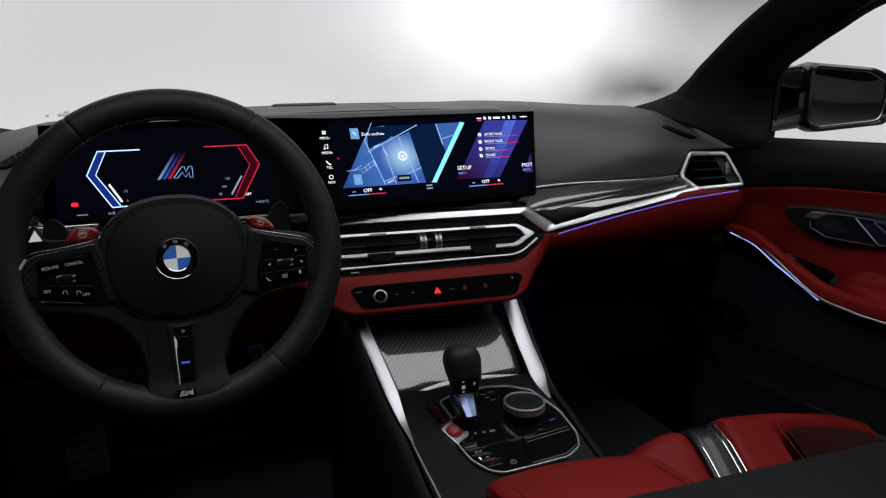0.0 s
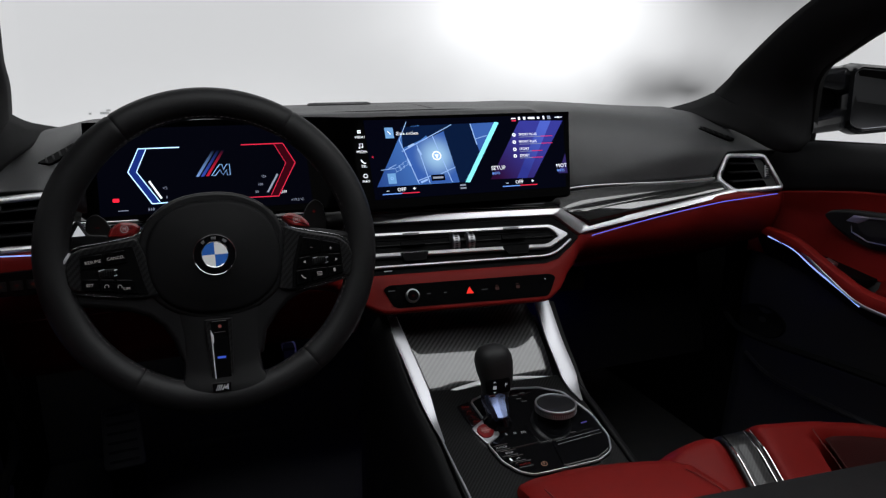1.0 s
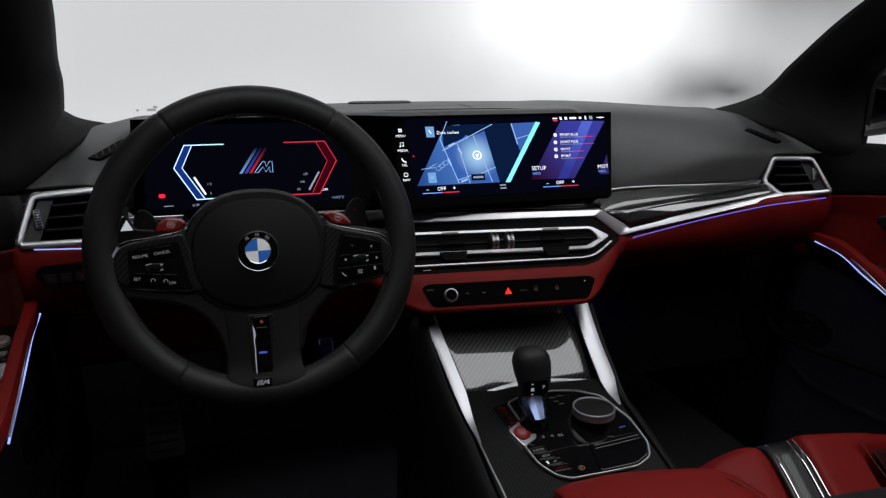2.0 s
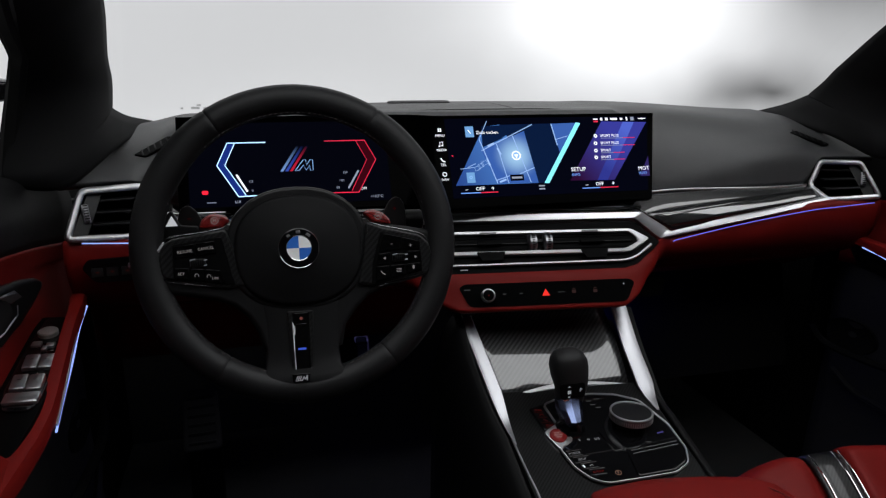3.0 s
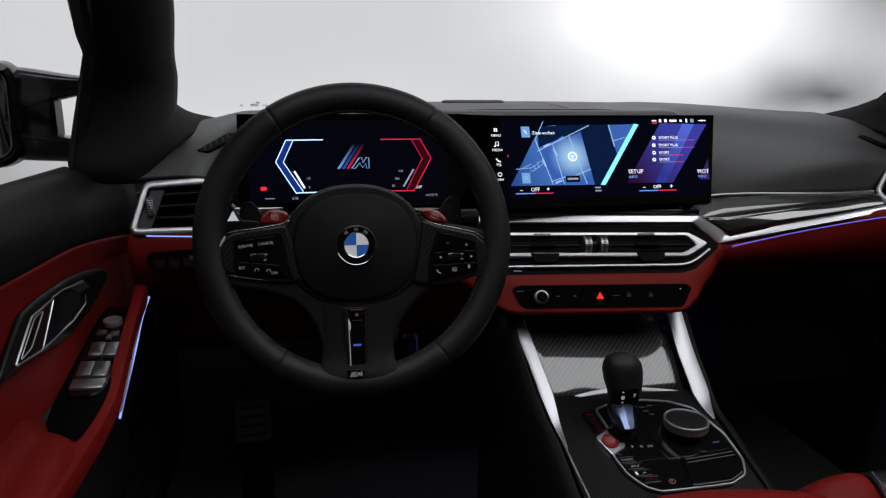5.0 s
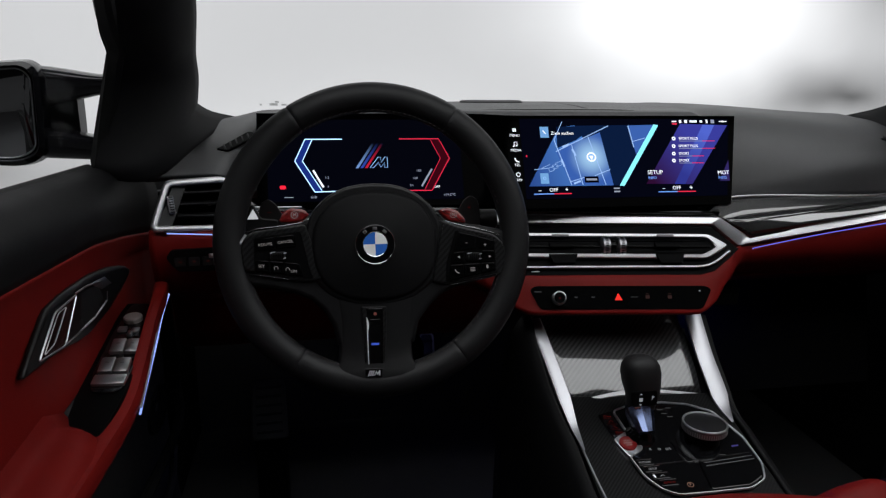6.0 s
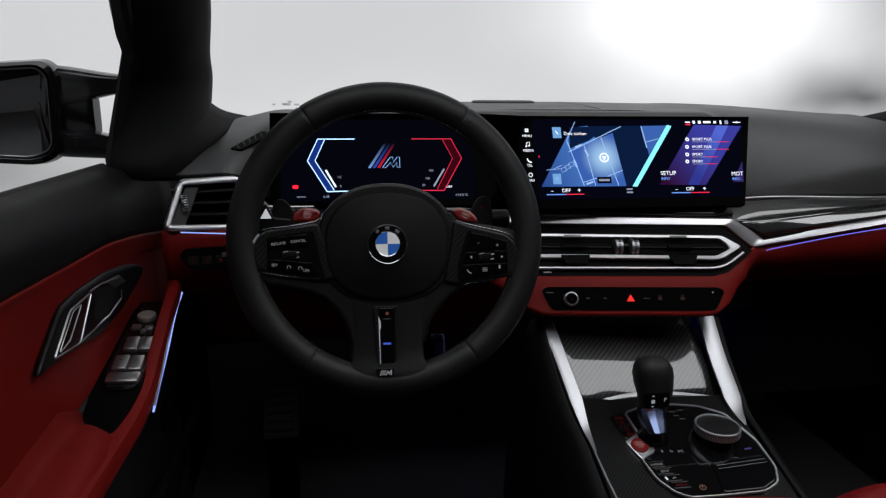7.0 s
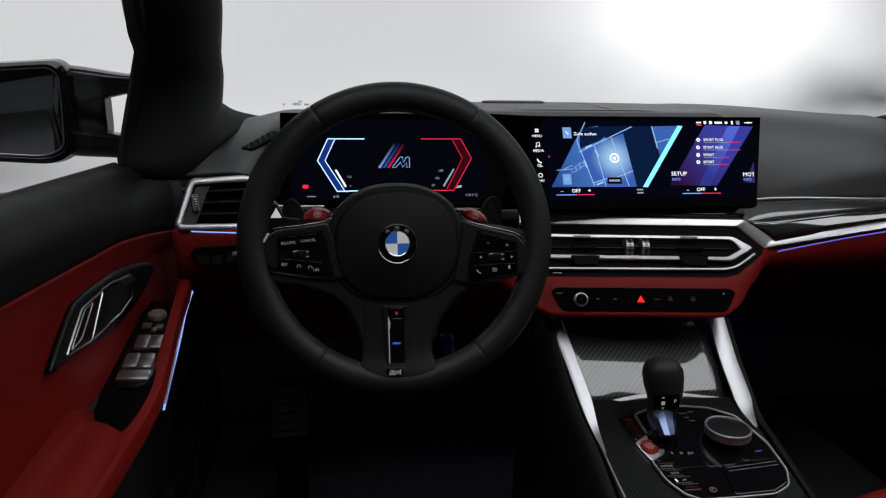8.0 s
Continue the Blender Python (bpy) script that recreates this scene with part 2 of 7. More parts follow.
# ---- the studio round the car ----
def backdrop_material():
    """Grey studio wall; its light and dark pools are painted in its own glow."""
    m, t, p = shader("glowing_studio_wall")
    n, l = t.nodes.new, t.links.new
    at = n("ShaderNodeTexCoord")
    noise_tex = n("ShaderNodeTexNoise")
    noise_tex.inputs["Scale"].default_value = 0.22
    l(at.outputs["Object"], noise_tex.inputs["Vector"])

    # the painted light and dark pools have soft, uneven edges
    soft, centred, drift = n("ShaderNodeTexNoise"), n("ShaderNodeVectorMath"), n("ShaderNodeVectorMath")
    soft.inputs["Scale"].default_value, soft.inputs["Detail"].default_value = 0.9, 2
    l(at.outputs["Object"], soft.inputs["Vector"])
    centred.operation, drift.operation = "SUBTRACT", "MULTIPLY_ADD"
    centred.inputs[1].default_value = (0.5, 0.5, 0.5)
    l(soft.outputs["Color"], centred.inputs[0])
    drift.inputs[1].default_value = (0.9, 0.0, 0.45)
    l(centred.outputs[0], drift.inputs[0])
    l(at.outputs["Object"], drift.inputs[2])

    def glow_pool(centre, size, power):
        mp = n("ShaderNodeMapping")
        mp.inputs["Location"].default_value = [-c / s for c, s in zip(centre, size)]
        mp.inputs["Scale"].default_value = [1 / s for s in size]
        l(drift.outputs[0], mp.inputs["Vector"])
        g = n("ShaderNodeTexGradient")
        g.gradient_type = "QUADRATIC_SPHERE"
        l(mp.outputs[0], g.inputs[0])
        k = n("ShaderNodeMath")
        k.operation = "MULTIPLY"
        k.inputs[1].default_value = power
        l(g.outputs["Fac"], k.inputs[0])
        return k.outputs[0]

    def add(a, b):
        k = n("ShaderNodeMath")
        k.operation = "ADD"
        l(a, k.inputs[0])
        if isinstance(b, float):
            k.inputs[1].default_value = b
        else:
            l(b, k.inputs[1])
        return k.outputs[0]

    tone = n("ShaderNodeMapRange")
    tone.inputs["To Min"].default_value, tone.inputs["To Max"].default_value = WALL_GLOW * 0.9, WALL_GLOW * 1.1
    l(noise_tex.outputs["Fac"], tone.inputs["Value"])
    total = add(tone.outputs[0], glow_pool((3.30, 6, 1.55), (2.6, 8, 1.45), 1.35))
    total = add(total, glow_pool((5.2, 6, 0.60), (1.9, 8, 0.55), -0.50))
    total = add(total, glow_pool((6.3, 6, 2.05), (2.6, 8, 1.5), -0.60))
    total = add(total, glow_pool((-4.6, 6, -0.10), (3.6, 8, 0.85), -0.75))
    total = add(total, glow_pool((0.2, 6, 0.20), (3.6, 8, 0.9), 0.16))
    # the wall's own glow is full in front of the car and fades behind it
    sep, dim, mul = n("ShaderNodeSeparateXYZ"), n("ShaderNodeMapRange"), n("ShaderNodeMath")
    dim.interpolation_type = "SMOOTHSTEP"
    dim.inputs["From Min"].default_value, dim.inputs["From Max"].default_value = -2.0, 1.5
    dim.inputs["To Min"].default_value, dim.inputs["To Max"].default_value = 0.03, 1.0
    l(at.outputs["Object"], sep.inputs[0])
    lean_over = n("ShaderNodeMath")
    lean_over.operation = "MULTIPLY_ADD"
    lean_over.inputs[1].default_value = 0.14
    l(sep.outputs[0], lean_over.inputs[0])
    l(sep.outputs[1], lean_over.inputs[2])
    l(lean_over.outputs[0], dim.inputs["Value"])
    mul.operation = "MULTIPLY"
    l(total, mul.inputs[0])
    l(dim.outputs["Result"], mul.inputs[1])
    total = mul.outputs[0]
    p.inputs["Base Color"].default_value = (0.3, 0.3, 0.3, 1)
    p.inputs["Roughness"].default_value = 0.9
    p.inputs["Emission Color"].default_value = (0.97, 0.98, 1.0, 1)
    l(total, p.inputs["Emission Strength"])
    return m


def studio():
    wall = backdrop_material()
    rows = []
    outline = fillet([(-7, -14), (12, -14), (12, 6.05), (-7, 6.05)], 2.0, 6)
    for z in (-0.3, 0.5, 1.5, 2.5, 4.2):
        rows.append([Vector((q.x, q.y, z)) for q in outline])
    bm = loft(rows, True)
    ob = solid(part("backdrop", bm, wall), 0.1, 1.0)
    tagged(ob, "pale grey studio wall all round the car, light painted in its glow", "backdrop", kind="structure")
    floor_mat = surface("studio_floor_paint", (0.22, 0.22, 0.225), 0.35, vary=0.08, stain=2)
    tagged(part("ground", block((20, 21, 0.1), pose(2.5, -4.0, -0.36), 0), floor_mat), "pale grey painted studio floor", "floor", kind="structure")
    tagged(part("ceiling", block((20, 21, 0.1), pose(2.5, -4.0, 4.2), 0), surface("studio_ceiling_paint", (0.03, 0.03, 0.03), 0.9, vary=0.1)), "dark studio ceiling above the car", "ceiling", kind="structure")
    box = thing("studio_softbox", (0, -0.3, 2.3), "large white studio softbox hanging above the car", "lamp")
    part("diffuser", block((4.2, 1.65, 0.02), pose(0.5, -0.775, 2.3), 0.004), glow("softbox_diffuser", (0.965, 0.985, 1.0), PANEL_POWER), box)
    part("housing", block((4.24, 1.69, 0.25), pose(0.5, -0.775, 2.44), 0.02), SATIN_BLACK, box, "black softbox housing")
    # Unseen softbox added ahead so that the trims mirror its light.
    ahead = thing("studio_softbox", (0, 1.9, 2.6), "unseen long softbox added ahead of the car for reflections in the trims", "lamp")
    part("diffuser", block((4.4, 1.3, 0.02), pose(0.3, 1.95, 2.6), 0.004), glow("added_front_diffuser", (0.965, 0.985, 1.0), 1.6), ahead)
    part("housing", block((4.44, 1.34, 0.25), pose(0.3, 1.95, 2.74), 0.02), SATIN_BLACK, ahead, "black softbox housing")
    part("frame", sweep([(-1.62, -1.62, 2.33), (2.62, -1.62, 2.33), (2.62, 0.07, 2.33), (-1.62, 0.07, 2.33)], strip(0.04, 0.1), True), SATIN_BLACK, box)


studio()

# ---- dashboard ----
def base_y(x):
    return 0.60 - 0.25 * (abs(x) / 0.585) ** 2


def lerp(a, b, s):
    return a + (b - a) * s


def swing(x):
    """How far the middle of the dashboard is turned towards the driver, along y."""
    k = min(1.0, max(0.0, (abs(x) - 0.182) / 0.0495))
    return -0.125 * (math.copysign(min(abs(x), 0.182), x) + 0.06) * (1 - k)


def top_profile(x):
    """The soft upper pad, from the windscreen to its front edge."""
    yb = base_y(x)
    side = [(yb, 0.838), (lerp(yb, 0.35, 0.5), 0.841), (0.345, 0.834), (0.30, 0.807), (0.268, 0.765), (0.247, 0.722), (0.240, 0.699)]
    flank = [(yb, 0.828), (lerp(yb, 0.32, 0.5), 0.829), (0.305, 0.817), (0.262, 0.798), (0.232, 0.779), (0.208, 0.757), (0.204, 0.704)]
    vent = [(yb, 0.821), (lerp(yb, 0.30, 0.5), 0.822), (0.300, 0.814), (0.262, 0.798), (0.232, 0.779), (0.212, 0.764), (0.203, 0.755)]
    end = [(yb, 0.812), (lerp(yb, 0.26, 0.5), 0.808), (0.250, 0.795), (0.225, 0.780), (0.205, 0.768), (0.192, 0.760), (0.186, 0.755)]
    low = [(yb, 0.829), (lerp(yb, 0.345, 0.4), 0.832), (lerp(yb, 0.345, 0.8), 0.830), (0.315, 0.825), (0.296, 0.812), (0.285, 0.77), (0.275, 0.70)]
    hump = [(yb, 0.836), (lerp(yb, 0.37, 0.6), 0.839), (0.37, 0.837), (0.315, 0.837), (0.300, 0.828), (0.292, 0.78), (0.285, 0.70)]
    keys = [(-0.665, end), (-0.60, vent), (-0.575, vent), (-0.51, low), (-0.42, low), (-0.34, hump), (0.20, hump), (0.262, side), (0.531, flank), (0.566, vent), (0.60, vent), (0.665, end)]
    return mix_keys(keys, x)


def dash_top(dash):
    rows = []
    n = 120
    for i in range(n + 1):
        x = -0.665 + 1.33 * i / n
        rows.append(curve([(x, y, z) for y, z in top_profile(x)], 5))
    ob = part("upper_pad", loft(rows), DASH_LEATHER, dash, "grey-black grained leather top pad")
    solid(ob, 0.012)
    # a long shallow channel with a loudspeaker cover in the middle of the top
    cover = [(-0.165, 0.50), (-0.040, 0.50), (-0.030, 0.555), (-0.155, 0.55)]
    part("speaker_cover", plate(fillet([(x, y) for x, y in cover], 0.02), 0.005, pose(0, 0.52, 0.8358, 0.5) @ pose(0, -0.52, 0), 0.002), SOFT_BLACK, dash, "dark raised sensor cover")
    # the channel's shadow line is laid on as a dark strip
    part("channel_shade", sweep(curve([(-0.20, 0.330, 0.8368), (0.0, 0.333, 0.8372), (0.08, 0.330, 0.8368), (0.125, 0.324, 0.8345)], 8), strip(0.024, 0.003), scale=lambda k: min(1.0, 0.15 + 6 * k, 0.15 + 5 * (1 - k))), SATIN_BLACK, dash, "dark strip standing for the shade in the channel along the pad")
    # a seam across the pad from the display to the windscreen
    part("pad_seam", sweep(curve([(x, y, z) for x, y, z in ((0.035, 0.36, 0.8374), (0.032, 0.46, 0.8388), (0.030, 0.585, 0.8365))], 6), strip(0.0016, 0.0012)), SATIN_BLACK, dash, "dark seam across the pad")


def defroster(dash, s):
    """Slotted outlet at the outer end of the top, running down towards the door."""
    m = axes((0.566 if s > 0 else 0.546, 0.2420 if s > 0 else 0.2600, 0.7855 if s > 0 else 0.7955), (0.050, -0.038, -0.021), (0.45, 0.80, 0.38))
    o = fillet([(-0.034, -0.009), (0.028, -0.012), (0.038, 0.003), (-0.024, 0.009)], 0.004)
    grille = part("demister_vent", mirrored(plate(o, 0.003, m @ pose(0, 0, -0.0012), 0.001), s), VENT_BLACK, dash, "black slotted demister outlet")
    for k in range(6):
        part("slat", mirrored(block((0.0022, 0.015, 0.0014), m @ pose(-0.026 + k * 0.0105, -0.0020, 0.0022, 0, 0, 28), 0.0004), s), SOFT_BLACK, grille)


def face_profile(x):
    """The red lower dashboard, from the trim line down."""
    pod = [(0.119, 0.618), (0.107, 0.611), (0.099, 0.600), (0.087, 0.576), (0.0815, 0.566), (0.087, 0.560), (0.105, 0.557), (0.17, 0.557)]
    bend = [(0.122, 0.622), (0.114, 0.614), (0.108, 0.606), (0.103, 0.596), (0.104, 0.588), (0.114, 0.582), (0.13, 0.578), (0.17, 0.570)]
    neck = [(0.140, 0.634), (0.135, 0.628), (0.132, 0.620), (0.132, 0.612), (0.137, 0.604), (0.147, 0.597), (0.162, 0.590), (0.19, 0.580)]
    near = [(0.160, 0.641), (0.154, 0.634), (0.152, 0.624), (0.157, 0.612), (0.168, 0.600), (0.187, 0.588), (0.215, 0.574), (0.25, 0.562)]
    mid = [(0.168, 0.664), (0.160, 0.655), (0.157, 0.640), (0.161, 0.622), (0.172, 0.604), (0.191, 0.586), (0.220, 0.570), (0.26, 0.558)]
    far = [(0.160, 0.686), (0.153, 0.68), (0.150, 0.664), (0.153, 0.644), (0.162, 0.622), (0.180, 0.598), (0.210, 0.576), (0.26, 0.558)]
    keys = [(-0.66, far), (-0.53, far), (-0.40, mid), (-0.255, near), (-0.215, neck), (-0.185, bend), (-0.15, pod), (0.124, pod), (0.150, bend), (0.180, neck), (0.226, near), (0.40, mid), (0.53, far), (0.66, far)]
    near_by = [mix_keys(keys, x + d) for d in (-0.020, -0.012, -0.005, 0.005, 0.012, 0.020)]
    return [(sum(p[0] for p in col) / 6, sum(p[1] for p in col) / 6) for col in zip(*near_by)]


def dash_face(dash):
    rows = []
    for i in range(133):
        x = -0.66 + 1.32 * i / 132
        rows.append(curve([(x, y + swing(x), z) for y, z in face_profile(x)], 4))
    solid(part("lower_panel", loft(rows), RED_LEATHER, dash, "red leather lower dashboard panel"), 0.01)
    # dark knee panels and footwell roof
    for s in (-1, 1):
        rows = []
        for i in range(9):
            x = 0.13 + 0.53 * i / 8
            if s < 0:
                rows.append(curve([(x, 0.255, 0.5555), (x, 0.262, 0.540), (x, 0.268, 0.515), (x, 0.285, 0.480), (x, 0.36, 0.435), (x, 0.62, 0.40)], 4))
                continue
            rows.append(curve([(x, 0.25, 0.556), (x, 0.30, 0.535), (x, 0.42, 0.48), (x, 0.62, 0.40)], 4))
        solid(part("knee_panel", mirrored(loft(rows), s), RED_LEATHER, dash, "red leather knee panel"), 0.01)


ACCENT = [(0.0, 0.186, 0.6808), (0.182, 0.186, 0.6800), (0.2030, 0.1716, 0.6740), (0.2315, 0.152, 0.6465), (0.250, 0.150, 0.6465), (0.38, 0.156, 0.6630), (0.512, 0.1535, 0.6805)]


def bent(points, r=0.004):
    """An open line with its inner corners rounded."""
    return [Vector(points[0])] + fillet(points, r, 4)[5:-5] + [Vector(points[-1])]


def trims(dash):
    for s in (-1, 1):
        # carbon band between the pad and the bright line
        rows = []
        for i in range(41):
            k = i / 40
            x = lerp(0.187, 0.545, k ** 1.3)
            q = (x - 0.200) / 0.345
            a = Vector((x, lerp(0.246, 0.212, q), lerp(0.7005, 0.7075, q)))
            e = Vector((x, lerp(0.1625, 0.188, q), lerp(0.6790, 0.7066, q)))
            c = Vector((x, lerp(0.152, 0.168, (x - 0.2315) / 0.3135), lerp(0.6495, 0.688, (x - 0.2315) / 0.3135)))
            if x < 0.2365:
                k = (x - 0.187) / 0.0495
                e = Vector((x, lerp(0.1640, 0.1652, k), lerp(0.6838, 0.6819, k)))
                c = Vector((x, lerp(0.1600, 0.1565, k), lerp(0.6822, 0.6530, k)))
            if s < 0:
                e.y += swing(-x) - swing(x)
                c.y += swing(-x) - swing(x)
            up, dn = (a - e), (c - e)
            s0, s1 = e + up.normalized() * min(0.030, up.length * 0.7), e + dn.normalized() * min(0.009, dn.length * 0.4)
            bend = [(1 - t) ** 2 * s0 + 2 * t * (1 - t) * e + t * t * s1 for t in [j / 10 for j in range(11)]]
            rows.append([a, a.lerp(s0, 0.5)] + bend + [s1.lerp(c, 0.5), c])
        solid(part("carbon_trim", mirrored(loft(rows), s), CARBON, dash, "lacquered carbon-fibre trim"), 0.006)
        if s < 0:
            pth = fillet([Vector(q) for q in ACCENT], 0.008, 4)
            pth = [Vector((q.x, q.y + swing(s * q.x), q.z)) for q in [Vector((x, 0.186, 0.6808)) for x in (0.145, 0.15)] + [q for q in pth if 0.16 < q.x < 0.50]] + [Vector(ACCENT[-1]), Vector((0.554, 0.1600, 0.6860))]
            prof = [(0.0052, -0.005), (0.0052, 0.0022), (0.0040, 0.0034), (-0.0040, 0.0034), (-0.0052, 0.0022), (-0.0052, -0.005)]
            line = mirrored(sweep(pth, prof, up=(0.22, -0.82, 0.56), scale=lambda k: lerp(1.25, 1.0, min(1.0, k / 0.3)) if k < 0.3 else lerp(1.0, 0.80, (k - 0.3) / 0.7)), s)
        else:
            high = bent([(-0.150, 0.2000, 0.6855), (-0.066, 0.1896, 0.6850), (0.018, 0.1793, 0.6845), (0.102, 0.1689, 0.6840), (0.186, 0.1600, 0.6830), (0.2360, 0.1580, 0.6525), (0.429, 0.1580, 0.6745), (0.536, 0.1620, 0.6885), (0.556, 0.1650, 0.6900)])
            below = bent([(-0.150, 0.1948, 0.6750), (-0.070, 0.1847, 0.6749), (0.010, 0.1746, 0.6748), (0.090, 0.1645, 0.6746), (0.1705, 0.1545, 0.6745), (0.2165, 0.1485, 0.6397), (0.429, 0.1530, 0.6675), (0.534, 0.1570, 0.6815), (0.556, 0.1580, 0.6830)])
            rows = []
            for a, b in zip(high, below):
                out = Vector((-0.0002, -0.0010, 0.0008))
                rows.append([b + Vector((0, 0.006, -0.004)), b, b.lerp(a, 0.08) + out * 0.45, b.lerp(a, 0.5) + out * 0.55, b.lerp(a, 0.94) + out * 0.45, a, a + Vector((0, 0.016, 0.001)), a + Vector((0, 0.016, -0.006))])
            line = loft(rows, True, True)
        part("bright_trim", line, BRIGHT, dash, "satin aluminium trim line", 25)
        lip = []
        for x in (0.24, 0.28, 0.32, 0.36, 0.40, 0.44, 0.48, 0.51, 0.535):
            k, q = min(1.0, max(0.0, (x - 0.262) / 0.269)), (x - 0.200) / 0.345
            y = lerp(0.240, 0.204, k * k * (3 - 2 * k)) - 0.0065
            a, e = (lerp(0.246, 0.212, q), lerp(0.7005, 0.7075, q)), (lerp(0.170, 0.178, q), lerp(0.6785, 0.7065, q))
            lip.append((x, y, lerp(a[1], e[1], (a[0] - y) / (a[0] - e[0])) + 0.001))
        part("trim_edge", mirrored(sweep(curve(lip, 6), strip(0.003, 0.0035)), s), ALUMINIUM, dash, "thin bright edge above the carbon")
        lamp = [(0.2395, 0.1450, 0.6345), (0.256, 0.1460, 0.6378), (0.38, 0.1525, 0.6550), (0.506, 0.1505, 0.6712), (0.56, 0.1455, 0.6760), (0.634, 0.1415, 0.6810)]
        if s < 0:
            lamp = [(x, y, z + 0.0045) for x, y, z in lamp]
        part("light_strip", mirrored(sweep(curve(lamp, 6), ring(0.0008, 6)), s), BLUE_STRIP if s > 0 else BLUE_STRIP_DOOR, dash, "glowing blue ambient light strip")
    # black ledge below the display
    rows = [curve([(x, 0.235, 0.714), (x, 0.207 + 0.6 * swing(x), 0.703), (x, 0.1935 + swing(x), 0.690)], 4) for x in (-0.53, -0.3, -0.24, -0.2, -0.1, 0.0, 0.1, 0.15, 0.19)]
    solid(part("display_ledge", loft(rows), GLOSS_BLACK, dash, "gloss black ledge under the display"), 0.006)


def side_vent(s):
    v = thing("air_vent", (s * 0.6, 0.18, 0.70), "trapezoid air vent with satin aluminium surround and black slats", "air vent", "dashboard vents")
    ring_pts = [(0.5405, 0.1935, 0.7065), (0.5640, 0.202, 0.7475), (0.630 if s > 0 else 0.636, 0.180, 0.7468), (0.6530, 0.150, 0.6895), (0.5560, 0.165, 0.6860)]
    c = sum((Vector(q) for q in ring_pts), Vector()) / 5
    path = fillet([Vector(q) for q in ring_pts], 0.007, 4)
    part("surround", mirrored(sweep(path, ring(0.0050, 10, 0.75), True, up=(0.15, -0.8, 0.55)), s), BRIGHT, v, "satin aluminium surround")
    inner = [c + (q - c) * 0.94 + Vector((0, 0.004, -0.002)) for q in path]
    deep = [c + (q - c) * 0.80 + Vector((0, 0.055, -0.01)) for q in path]
    end = [c + (q - c) * 0.05 + Vector((0, 0.055, -0.01)) for q in path]
    part("duct", mirrored(loft([inner, deep, end], True), s), VENT_BLACK, v, "black vent duct")
    part("wheel_panel", mirrored(loft([[(0.648, 0.1545, 0.692), (0.629, 0.1860, 0.7445)], [(0.631, 0.1640, 0.6905), (0.612, 0.1930, 0.7450)]]), s), surface("vent_side_panel", (0.010, 0.010, 0.0105), 0.5, vary=0.15), v, "dark grey side panel")
    for k in range(3):
        h = 0.25 + 0.25 * k
        a = Vector(ring_pts[4]).lerp(Vector(ring_pts[1]), h) + Vector((0.004, 0.010, 0))
        b = Vector(ring_pts[3]).lerp(Vector(ring_pts[2]), h) + Vector((-0.024, 0.014, 0))
        part("slat", mirrored(sweep([a, b], strip(0.016, 0.0028)), s), SATIN_BLACK, v)
    m = axes((0.6315, 0.1705, 0.7180), (0.75, -0.32, 0.0), (-0.25, 0.36, 0.62))
    wheel = part("thumb_wheel", mirrored(plate(fillet([(-0.0042, -0.0125), (0.0042, -0.0125), (0.0042, 0.0125), (-0.0042, 0.0125)], 0.002), 0.003, m, 0.001, dome=0.002), s), RAIL, v, "ribbed bright thumb wheel")
    for k in range(7):
        part("rib", mirrored(block((0.0054, 0.0018, 0.0024), m @ pose(0, -0.0105 + k * 0.0035, 0.0042), 0), s), SATIN_BLACK, wheel)


CF = axes((0, 0.1425, 0.650), (1, -0.125, 0), (0, 0.765, 0.644))


